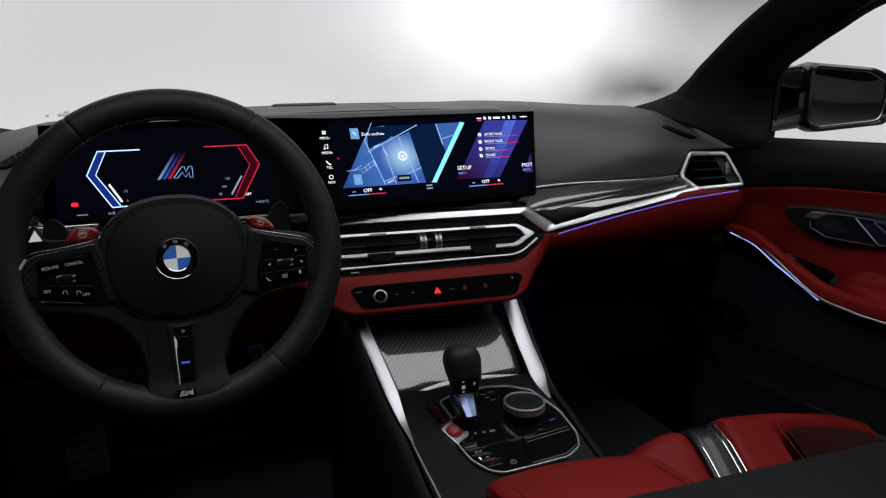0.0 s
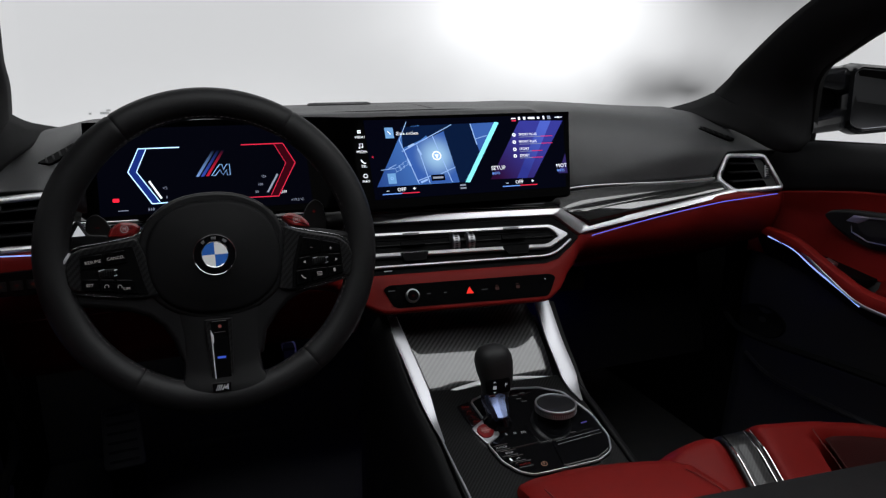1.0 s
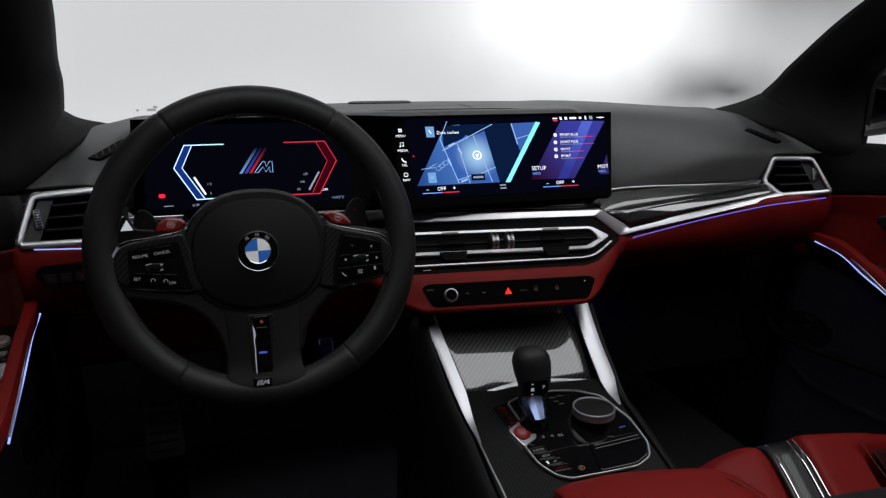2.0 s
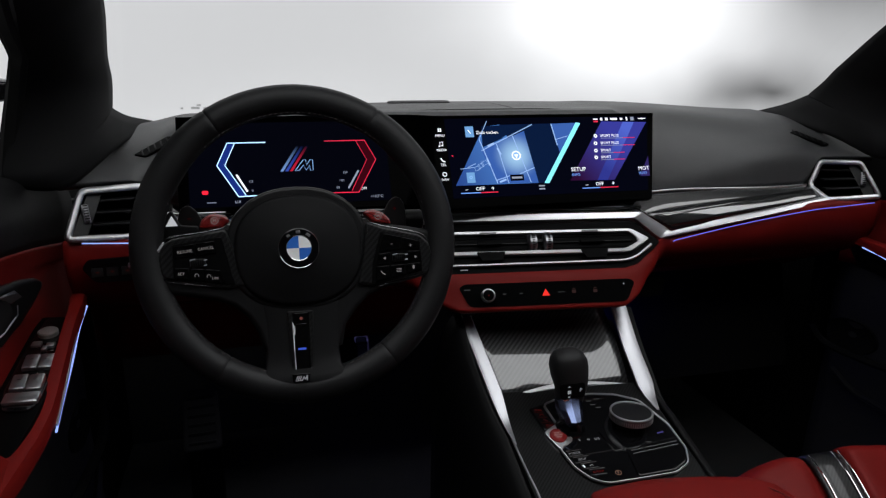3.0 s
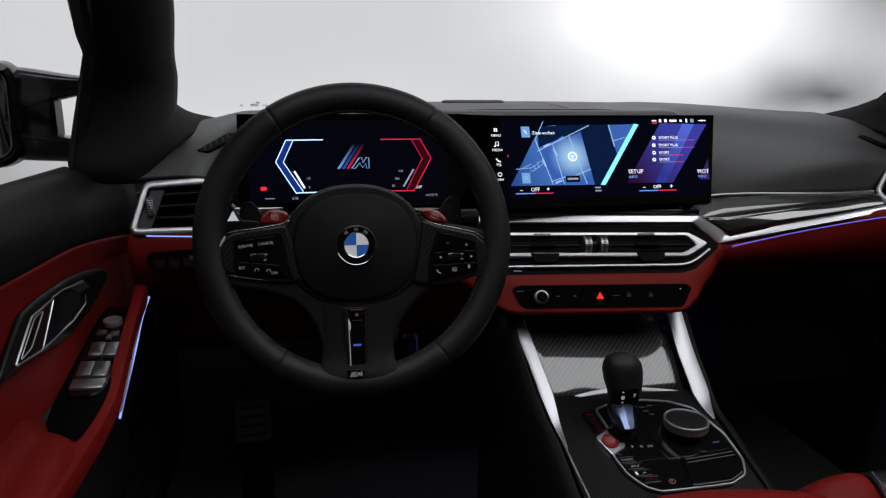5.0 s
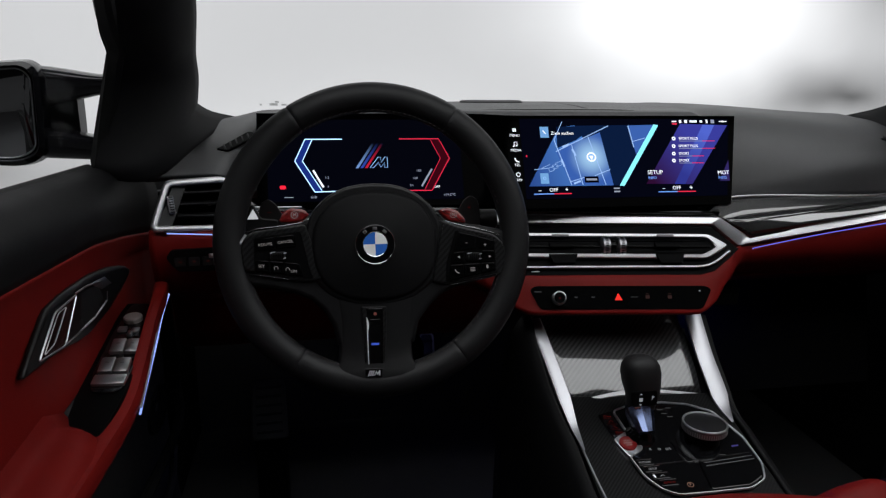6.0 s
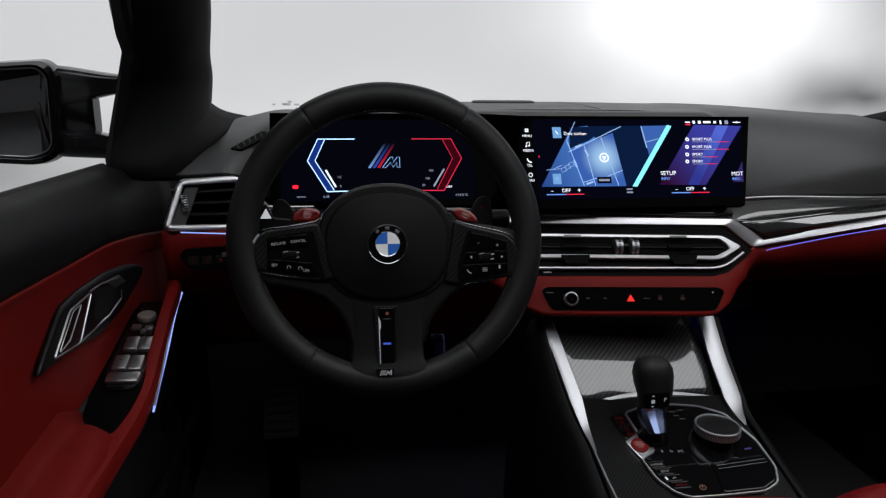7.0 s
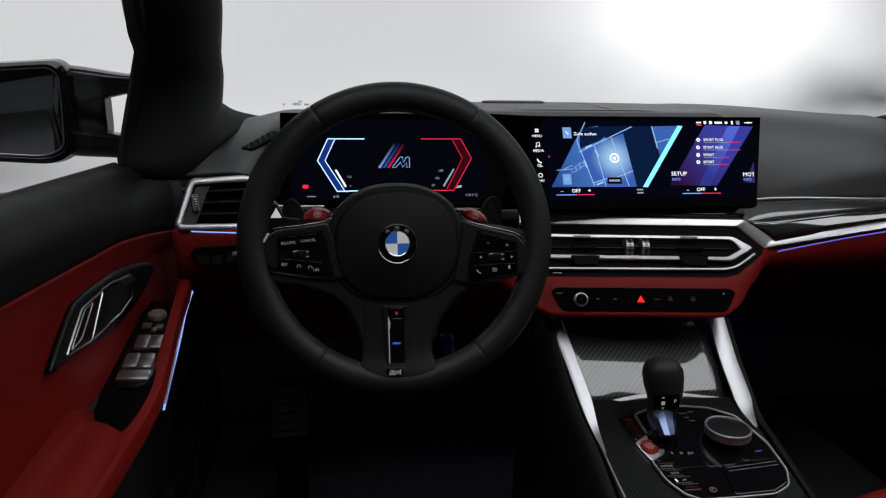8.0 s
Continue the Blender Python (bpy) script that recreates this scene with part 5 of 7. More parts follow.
    part("badge_shape", plate([(-0.0042, -0.1592), (0.0008, -0.1528), (0.0022, -0.1560), (0.0048, -0.1528), (0.0064, -0.1528), (0.0060, -0.1592), (0.0040, -0.1592), (0.0040, -0.1562), (0.0018, -0.1590), (0.0004, -0.1562), (-0.0020, -0.1592)], 0.0006, mark @ pose(0, 0, 0.0149)), BADGE_PALE, bz)
    return sw


def column():
    c = thing("steering_column", (-0.37, 0.15, 0.62), "black steering column shroud with two stalks", "steering column")
    rows = []
    for w, a, b in ((-0.022, 0.045, 0.045), (-0.05, 0.062, 0.055), (-0.14, 0.066, 0.058), (-0.22, 0.07, 0.06)):
        rows.append([SW @ Vector((0.002 + a * math.cos(t), -0.012 + b * math.sin(t), w)) for t in [2 * math.pi * k / 24 for k in range(24)]])
    part("shroud", loft(rows, True, True), SOFT_BLACK, c, "black plastic shroud")
    for s in (-1, 1):
        st = part("stalk", sweep(curve([on_wheel(s * 0.055, 0.022, -0.075), on_wheel(s * 0.11, 0.028, -0.070), on_wheel(s * 0.150, 0.030, -0.062)], 4), strip(0.016, 0.020, 0.4), up=SW.to_3x3() @ Vector((0, 1, 0))), PADDLE_BLACK, c, "black control stalk")
        part("stalk_cap", lathe([(0.0125, -0.012), (0.0135, -0.010), (0.0135, 0.010), (0.012, 0.012)], SW @ pose(s * 0.156, 0.030, -0.062, 0, 90, 0), 20), PADDLE_BLACK, st)
        if s < 0:
            tip = axes((-0.513, 0.049, 0.728), (1, 0, 0), (0, 0.25, 1))
            # The triangle's brightness is put in as a glow of its own.
            part("stalk_mark", plate([(-0.0068, -0.0052), (0.0068, -0.0052), (0.0004, 0.0072)], 0.0010, tip), glow("glow_triangle", (0.92, 0.95, 1.0), 0.5), st, "white triangle on the stalk, its brightness put in as a glow")
            part("stalk_end", plate(fillet([(-0.012, -0.020), (0.030, -0.018), (0.030, -0.006), (0.010, -0.004), (0.000, 0.014), (-0.012, 0.004)], 0.003, 3), 0.010, tip @ pose(0, 0, -0.0105), 0.002), SATIN_BLACK, st, "black stalk end")
        for k in range(3):
            part("stalk_mark", block((0.0050, 0.0012, 0.0004), SW @ pose(s * 0.150, 0.036 - k * 0.006, -0.0515), 0), glow("stalk_white", (0.8, 0.8, 0.8), 0.06), st)


steering_wheel()
column()

# ---- centre console ----
PITCH = math.atan(0.35)
CN = axes((0, 0, 0.433), (1, 0, 0), (0, math.cos(PITCH), math.sin(PITCH)))
KY = 1 / math.cos(PITCH)


def con(points, s=1.0):
    """Plan places on the sloping console, as places on its own plane."""
    return [(x, y * KY) for x, y in points]


def console():
    c = thing("centre_console", (0.015, -0.1, 0.30), "centre console with carbon surround, bright rails and gloss tray cover", "console")
    top = con([(-0.100, 0.052), (0.128, 0.040), (0.137, -0.02), (0.141, -0.12), (0.142, -0.40), (-0.105, -0.40), (-0.102, -0.12), (-0.101, -0.02)])
    part("carbon_surround", plate(top, 0.012, CN @ pose(0, 0, -0.012), 0.003), CONSOLE_CARBON, c, "lacquered carbon-fibre surround")
    body = []
    for y, z, hw in ((0.16, 0.50, 0.150), (0.05, 0.425, 0.140), (-0.10, 0.375, 0.138), (-0.40, 0.27, 0.138)):
        body.append([(0.018 - hw + 0.022, y, z), (0.018 - hw, y, z - 0.05), (0.018 - hw - 0.02, y, 0.06), (0.018 + hw + 0.02, y, 0.06), (0.018 + hw, y, z - 0.05), (0.018 + hw - 0.022, y, z)])
    part("console_body", loft(body, True, True), BLACK_LEATHER, c, "black leather console sides")
    # flanks that rise to the dashboard beside the tray
    for s, x0 in ((-1, -0.122), (1, 0.133)):
        rows = []
        for k in range(17):
            q = k / 8
            if q <= 1:
                y, z = lerp(0.135, -0.03, q), lerp(0.548, 0.424, q) - 0.018 * math.sin(math.pi * q)
                x = lerp(x0, -0.103 if s < 0 else 0.137, q)
            else:
                y, z = lerp(-0.03, -0.50, q - 1), lerp(0.4225, 0.262, q - 1)
                x = lerp(-0.103, -0.106, q - 1) if s < 0 else lerp(0.137, 0.142, q - 1)
            if s > 0 and q <= 1:
                z -= 0.007 * min(1.0, 4 * (1 - q))
            rows.append(curve([(x + s * 0.002, y, z - 0.001), (x + s * 0.014, y + 0.004, z - 0.010), (x + s * 0.026, y + 0.010, z - 0.05), (x + s * 0.036, y + 0.02, z - 0.16), (x + s * 0.04, y + 0.02, 0.06)], 4))
        solid(part("console_flank", loft(rows), BLACK_LEATHER, c, "stitched black leather flank"), 0.006)
        for dx, dz in ((0.018, 0.020), (0.021, 0.031)):
            pts = []
            for k in range(33):
                q = k / 32
                y, z = lerp(0.135, -0.03, q), lerp(0.548, 0.424, q) - 0.018 * math.sin(math.pi * q)
                x = lerp(x0, -0.103 if s < 0 else 0.137, q)
                pts.append(Vector((x + s * (dx + 0.0025), y + 0.006, z - dz)))
            part("seam", sweep(pts, ring(0.0007, 5)), surface("dark_thread", (0.05, 0.045, 0.045), 0.7), c)
    # sloping tray cover
    tp = axes((0.007, 0.046, 0.4455), (1, 0, 0), (0, 0.72, 0.694))
    rows = []
    for i in range(13):
        v = lerp(-0.002, 0.170, i / 12)
        bow = -((v - 0.03) ** 2) / 0.68
        l, r = lerp(-0.096, -0.126, i / 12), lerp(0.110, 0.118, i / 12)
        rows.append([tp @ Vector((lerp(l, r, j / 16), v, bow + 0.03 * (lerp(l, r, j / 16) - 0.003) ** 2)) for j in range(17)])
    t = solid(part("tray_cover", loft(rows), carbon_weave("tray_carbon", 0.0021, (0.0, 0.72, 0.69), 0.042, 0.004), c, "glossy carbon roller cover of the tray"), 0.004)
    lipp = curve([tp @ Vector((-0.085, -0.002, 0.002)), tp @ Vector((-0.02, 0.005, 0.002)), tp @ Vector((0.03, 0.005, 0.002)), tp @ Vector((0.105, -0.004, 0.002))], 6)
    part("tray_lip", sweep(lipp, strip(0.009, 0.004), up=(0, -0.5, 0.86), scale=lambda k: 0.25 + 0.75 * math.sin(math.pi * k)), ALUMINIUM, c, "thin bright lip at the foot of the tray")
    # bright rails
    for s, pts, w in ((-1, [(-0.1190, 0.132, 0.5400), (-0.1100, 0.075, 0.497), (-0.1035, 0.030, 0.462), (-0.1005, -0.005, 0.436), (-0.1000, -0.045, 0.4225)], 0.0195), (1, [(0.1370, 0.125, 0.5370), (0.1360, 0.080, 0.4915), (0.1350, 0.040, 0.4600), (0.1320, 0.010, 0.4405), (0.1305, -0.018, 0.4295)], 0.0255)):
        part("rail", sweep(curve(pts, 6), [(w * 0.5, -0.003), (w * 0.485, 0.0006), (w * 0.44, 0.0012), (0.0, 0.0014), (-w * 0.44, 0.0008), (-w * 0.485, 0.0), (-w * 0.5, -0.003)], up=(-0.09, -0.70, 0.70) if s < 0 else (-0.12, -0.60, 0.75), scale=lambda k, b=0.5 if s < 0 else 0.62: 1.0 if k < b else lerp(1.0, 0.14, (k - b) / (1 - b))), RAIL, c, "satin aluminium side rail")
        if s > 0:
            edge = [Vector(q) + Vector((0.0185, 0.004, -0.004)) for q in pts]
            part("rail_side", sweep(curve(edge, 6), strip(0.013, 0.006, 0.3), up=(0.30, -0.55, 0.75), scale=lambda k: lerp(1.0, 0.35, k)), surface("rail_side_grey", (0.007, 0.007, 0.0072), 0.65, vary=0.15, spec=0.2), c, "dark grey outer side of the rail")
    part("edge_line", sweep(curve([(-0.1000, -0.030, 0.4225), (-0.1015, -0.09, 0.4105), (-0.103, -0.16, 0.395), (-0.104, -0.40, 0.31)], 5), ring(0.0015, 6)), BRIGHT, c, "thin bright edge line")
    return c


PANEL = [(-0.0364, 0.0155), (-0.0094, 0.0235), (0.0394, 0.0245), (0.0764, 0.0180), (0.1080, 0.0020), (0.1290, -0.0440), (0.1320, -0.0860), (0.1220, -0.1080), (0.0977, -0.1185), (0.0435, -0.1190), (-0.0021, -0.1183), (-0.0195, -0.1096), (-0.0351, -0.0895), (-0.0427, -0.0588), (-0.0190, -0.0480), (-0.0310, -0.0190)]


def panel():
    p = thing("control_panel", (0.04, -0.05, 0.42), "gloss black console panel with red start button and lit keys", "control panel")
    out = [tuple(q) for q in fillet([Vector(q) for q in con(PANEL)], 0.006, 3)]
    part("fascia", plate(out, 0.008, CN @ pose(0, 0, -0.004), 0.0008), GLOSS_BLACK, p, "gloss black fascia")
    part("frame", sweep([CN @ Vector((x, y, 0.004)) for x, y in out], strip(0.0024, 0.004), True, up=CN.to_3x3() @ Vector((0, 0, 1))), BRIGHT, p, "bright metal frame line")
    tri = con([(-0.0545, -0.0300), (-0.0310, -0.0180), (-0.0180, -0.0480), (-0.0427, -0.0600)])
    part("start_plate", plate(fillet([Vector(q) for q in tri], 0.005, 3), 0.006, CN @ pose(0, 0, -0.001), 0.0012), ALUMINIUM, p, "satin aluminium plate round the start button")
    sb = part("start_button", lathe([(0.0118, 0), (0.0118, 0.0022), (0.0110, 0.0030), (0.001, 0.0026)], CN @ pose(-0.0372, -0.0390 * KY, 0.004), 28), RED_BUTTON, p, "round red start stop button")
    for k, t in enumerate(("START", "ENGINE", "STOP")):
        words(t, 0.0036, CN @ pose(-0.0372, -0.0385 * KY + 0.0032 - k * 0.0038, 0.0071), glow("start_letter", (1, 0.6, 0.6), 0.28), sb, "CENTER")
    # left key strip
    keys = con([(-0.0590, 0.0125), (-0.0385, 0.0175), (-0.0320, -0.0180), (-0.0510, -0.0255)])
    ks = part("key_strip", plate(fillet([Vector(q) for q in keys], 0.003, 3), 0.006, CN @ pose(0, 0, -0.003), 0.001), GLOSS_BLACK, p, "black strip of red-lit keys")
    red = glow("key_red", (1.0, 0.06, 0.05), 0.055)
    for k in range(4):
        x, y = -0.0475 + k * 0.0022, (0.0085 - k * 0.0092) * KY
        m = CN @ pose(x, y, 0.0033, 0, 0, -8)
        if k in (0, 3):
            part("key_mark", line2([(-0.0045, -0.0012), (-0.0015, -0.0012), (-0.0008, 0), (-0.0015, 0.0012), (-0.0045, 0.0012), (-0.0052, 0)], 0.0006, m, closed=True), red, ks)
            for j in range(3):
                part("key_mark", block((0.0011, 0.0024, 0.0003), m @ pose(0.0010 + j * 0.0019, 0, 0), 0), red, ks)
        elif k == 1:
            part("key_mark", line2([(-0.003, -0.0012), (-0.0022, 0.0006), (0.0, 0.0016), (0.0022, 0.0006), (0.003, -0.0012)], 0.0008, m), red, ks)
        else:
            part("key_mark", line2([(-0.003, 0.0012), (-0.0005, 0.0012), (0.0005, -0.0012), (0.003, -0.0012)], 0.0008, m), red, ks)
        part("key_line", block((0.013, 0.0003, 0.0003), CN @ pose(x, y - 0.0042, 0.0033, 0, 0, -8), 0), glow("key_red_dim", (0.8, 0.05, 0.05), 0.04), ks)
    # lower left keys
    grey = glow("key_white", (0.85, 0.86, 0.9), 0.22)
    for k, t in enumerate(("M MODE", "SETUP", "", "AUTO H")):
        x, y = -0.0265 + k * 0.0064, (-0.0690 - k * 0.0105) * KY
        part("key", plate(fillet([(x - 0.0115, y - 0.0042), (x + 0.0115, y - 0.0042), (x + 0.0115, y + 0.0042), (x - 0.0115, y + 0.0042)], 0.001, 2), 0.0012, CN @ pose(0, 0, 0.0038), 0.0004), GLOSS_BLACK, p)
        part("key_edge", block((0.022, 0.0006, 0.0006), CN @ pose(x, y + 0.0047, 0.0046), 0), surface("dim_key_edge", (0.10, 0.085, 0.085), 0.4, 1.0), p)
        if t:
            words(t, 0.0042, CN @ pose(x, y, 0.0051), grey if k < 3 else glow("key_red_letter", (1.0, 0.06, 0.05), 0.10), p, "CENTER")
        else:
            part("key_mark", line2([(x - 0.001, y - 0.001), (x + 0.003, y + 0.001), (x + 0.004, y - 0.001)], 0.001, CN @ pose(0, 0, 0.0051)), grey, p)
            part("key_lamp", block((0.0022, 0.0045, 0.0006), CN @ pose(x - 0.009, y, 0.0051, 0, 0, 20), 0), glow("key_lamp_white", (0.9, 0.95, 1), 0.8), p)
    # flap and split lines
    flap = con([(0.047, -0.0730), (0.1262, -0.0680), (0.1290, -0.0850), (0.1200, -0.1050), (0.0970, -0.1150), (0.0435, -0.1160)])
    part("flap", plate(fillet([Vector(q) for q in flap], 0.004, 3), 0.0022, CN @ pose(0, 0, 0.0040), 0.0008), GLOSS_BLACK, p, "gloss black lid")
    part("bright_line", sweep([CN @ Vector((x, y, 0.0046)) for x, y in con([(-0.0124, -0.0725), (0.020, -0.0722), (0.0440, -0.0715)])], ring(0.0007, 5)), CHROME, p)
    for y in (-0.0785, -0.0835):
        part("flap_ridge", sweep([CN @ Vector((x, v, 0.0064)) for x, v in con([(0.052, y), (0.090, y + 0.0022), (0.1235, y + 0.0042)])], ring(0.0005, 5)), surface("flap_ridge_grey", (0.22, 0.22, 0.225), 0.4, 0.6), p, "thin grey ridge across the lid")
    part("selector_gate", plate(fillet([Vector(q) for q in con([(0.022, -0.040), (0.036, -0.038), (0.046, -0.074), (0.030, -0.075)])], 0.003, 3), 0.0016, CN @ pose(0, 0, 0.0040), 0.0005), GLOSS_BLACK, p)
    for k, t in enumerate(("R", "N", "D/S")):
        words(t, 0.0052, CN @ pose(-0.0100 + k * 0.0125, (-0.0500 - k * 0.0010) * KY, 0.0044), grey, p, "CENTER")
    part("park_mark", line2([(0.0190 + 0.0042 * math.cos(a * math.pi / 6), -0.1060 * KY + 0.0034 * math.sin(a * math.pi / 6)) for a in range(12)], 0.0007, CN @ pose(0, 0, 0.0044), closed=True), glow("park_amber", (1, 0.55, 0.4), 0.2), p)
    words("P", 0.0050, CN @ pose(0.0190, -0.1060 * KY, 0.0044), glow("park_amber_letter", (1, 0.55, 0.4), 0.2), p, "CENTER")
    for x, y in ((0.033, 0.012), (0.036, 0.005), (0.046, 0.014), (0.042, -0.001), (0.085, -0.068)):
        part("key_mark", block((0.008, 0.0011, 0.0003), CN @ pose(x, y * KY, 0.0043, 0, 0, -6), 0), glow("key_dim", (0.8, 0.8, 0.82), 0.06), p)
    part("key_mark", block((0.010, 0.0022, 0.0003), CN @ pose(0.110, -0.0560 * KY, 0.0043, 0, 0, 4), 0), glow("key_blue", (0.25, 0.22, 0.9), 0.18), p)
    # rotary controller
    r = thing("rotary_controller", (0.072, -0.037, 0.42), "round black rotary controller with a knurled metal rim", "knob")
    km = pose(0.0735, -0.0390, 0.4203) @ Matrix.Diagonal((0.955, 0.955, 1, 1))
    part("foot", lathe([(0.0240, -0.022), (0.0225, 0.008), (0.0250, 0.0140)], km, 40), VENT_BLACK, r)
    part("knurled_rim", lathe([(0.0285, 0.0130), (0.0303, 0.0138), (0.0312, 0.0200), (0.0308, 0.0235), (0.0288, 0.0250), (0.0283, 0.0245)], km, 72), surface("dark_metal", (0.20, 0.205, 0.21), 0.35, 1.0), r, "knurled dark metal rim")
    part("rim_line", sweep([km @ Vector((0.0300 * math.cos(2 * math.pi * k / 48), 0.0300 * math.sin(2 * math.pi * k / 48), 0.0246)) for k in range(48)], ring(0.0015, 8), True, up=km.to_3x3() @ Vector((0, 0, 1))), BRIGHT, r, "chrome ring")
    face = part("touch_face", lathe([(0.0290, 0.0235), (0.0284, 0.0246), (0.012, 0.0250), (0.001, 0.0251)], km, 48), SATIN_BLACK, r, "black touch face")
    for k in range(4):
        a = math.pi / 4 + k * math.pi / 2
        part("touch_mark", block((0.0016, 0.0016, 0.0003), km @ pose(0.021 * math.cos(a), 0.021 * math.sin(a), 0.0250), 0), glow("touch_white", (0.8, 0.8, 0.8), 0.1), face)
    for k in range(60):
        a = 2 * math.pi * k / 60
        part("knurl", block((0.0010, 0.0012, 0.0060), km @ pose(0.0307 * math.cos(a), 0.0307 * math.sin(a), 0.0180, 0, 0, math.degrees(a)), 0), ALUMINIUM, r)


def selector():
    g = thing("gear_selector", (-0.004, -0.02, 0.43), "black gear selector lever with a rounded leather grip and metal neck", "gear lever")
    part("boot", lathe([(0.022, 0), (0.020, 0.004), (0.013, 0.009), (0.010, 0.012)], CN @ pose(-0.013, -0.026 * KY, 0.003), 28), GLOSS_BLACK, g)
    secs = [(0.430, -0.0140, -0.026, 0.0110, 0.010), (0.445, -0.0130, -0.020, 0.0150, 0.012), (0.462, -0.0105, -0.014, 0.0190, 0.015), (0.478, -0.006, -0.008, 0.0225, 0.019), (0.494, -0.0078, -0.005, 0.0254, 0.0225), (0.509, -0.0092, -0.003, 0.0266, 0.024),
            (0.520, -0.0102, -0.003, 0.0248, 0.0225), (0.5285, -0.0108, -0.003, 0.0200, 0.018), (0.533, -0.0110, -0.003, 0.0118, 0.010), (0.5345, -0.0110, -0.003, 0.004, 0.003)]

    def sec(z, x, y, a, b, n=28):
        out = []
        for k in range(n):
            t = 2 * math.pi * k / n
            cx, sy = math.cos(t), math.sin(t)
            out.append(Vector((x + a * math.copysign(abs(cx) ** 0.8, cx), y + b * math.copysign(abs(sy) ** 0.8, sy), z - 0.35 * b * sy * 0.3)))
        return out

    neck = [sec(*q) for q in secs[:3]]
    part("neck", loft(neck, True, True), SATIN_BLACK, g, "satin black neck")
    grip = [sec(*secs[2])] + [sec(*q) for q in secs[3:]]
    part("grip", loft(grip, True, True), SOFT_BLACK, g, "rounded soft black grip", 60)
    m = axes((-0.0130, -0.0285, 0.4610), (1, 0, 0), (0, 0.03, 1))
    rows = []
    for z, y, w in ((0.4715, -0.0265, 0.0185), (0.462, -0.0330, 0.0170), (0.4535, -0.0420, 0.0140), (0.4460, -0.0505, 0.0115), (0.4430, -0.0515, 0.0090)):
        c = Vector((-0.0135 - (0.4745 - z) * 0.06, y, z))
        rows.append([c + Vector(o) for o in ((-w, -0.012 - y, -0.006), (-w, 0.004, -0.004), (-w * 0.62, 0.001, 0), (-w * 0.1, -0.002, 0.001), (w * 0.62, 0.001, 0), (w, 0.004, -0.004), (w, -0.012 - y, -0.006))])
    part("metal_front", loft(rows, True, True), surface("blue_grey_metal", (0.13, 0.16, 0.27), 0.22, 1.0), g, "faceted polished metal front of the neck", 20)
    part("button_panel", plate(fillet([(-0.017, 0.0100), (0.0185, 0.0100), (0.0185, 0.031), (-0.019, 0.031)], 0.004, 3), 0.0025, m @ pose(0, 0, -0.0005, -4), 0.0008), VENT_BLACK, g, "black button panel")
    words("P", 0.0075, m @ pose(0.0085, 0.0225, 0.0036, -4), LETTER_WHITE, g)
    part("lock_mark", block((0.0048, 0.0048, 0.0004), m @ pose(-0.0065, 0.0210, 0.0036), 0), LETTER_WHITE, g)
    for v in (0.0280, 0.0145):
        part("arrow_mark", plate([(-0.0085, v), (-0.0045, v), (-0.0065, v + (0.002 if v > 0.02 else -0.002))], 0.0004, m @ pose(0, 0, 0.0030)), LETTER_WHITE, g)
    part("release_key", block((0.0090, 0.0022, 0.002), m @ pose(-0.0100, 0.0095, 0.0020), 0.0006), CHROME, g)


console()
panel()
selector()

# ---- doors, pillars, glass and mirrors ----
def red_line(y):
    """The height at which the door's black upper part meets the red."""
    return 0.700 - 0.10 * max(0.0, y - 0.03) ** 1.0 * 1.6 + (0.03 - min(y, 0.03)) * 0.085


def belt(y):
    return 0.768 + (0.13 - y) * 0.052


STRIP = [(0.642, 0.158, 0.5950), (0.640, 0.098, 0.5855), (0.640, 0.045, 0.5610), (0.640, -0.015, 0.5370), (0.640, -0.050, 0.5220)]
LINE = [(0.641, 0.112, 0.5960), (0.641, 0.092, 0.5910), (0.641, 0.051, 0.5725), (0.641, 0.011, 0.5515), (0.641, -0.044, 0.5270), (0.642, -0.104, 0.5200), (0.642, -0.169, 0.5200), (0.645, -0.45, 0.530), (0.65, -0.80, 0.545)]
ARM = [(0.657, 0.205, 0.6030), (0.653, 0.150, 0.6005), (0.652, 0.098, 0.5930), (0.653, 0.045, 0.5710), (0.653, -0.015, 0.5480), (0.654, -0.050, 0.5370), (0.656, -0.10, 0.5320), (0.659, -0.17, 0.5330), (0.664, -0.45, 0.545), (0.67, -0.80, 0.555)]
WELL = [(-0.712, 0.170), (-0.675, 0.166), (-0.664, 0.153), (-0.663, 0.105), (-0.656, 0.016), (-0.656, -0.049), (-0.658, -0.093), (-0.664, -0.150), (-0.680, -0.175), (-0.712, -0.175), (-0.714, -0.018), (-0.714, 0.077)]


def spot(line, k):
    """The place at share k of a line of points."""
    f = k * (len(line) - 1)
    i = min(int(f), len(line) - 2)
    return line[i].lerp(line[i + 1], f - i)


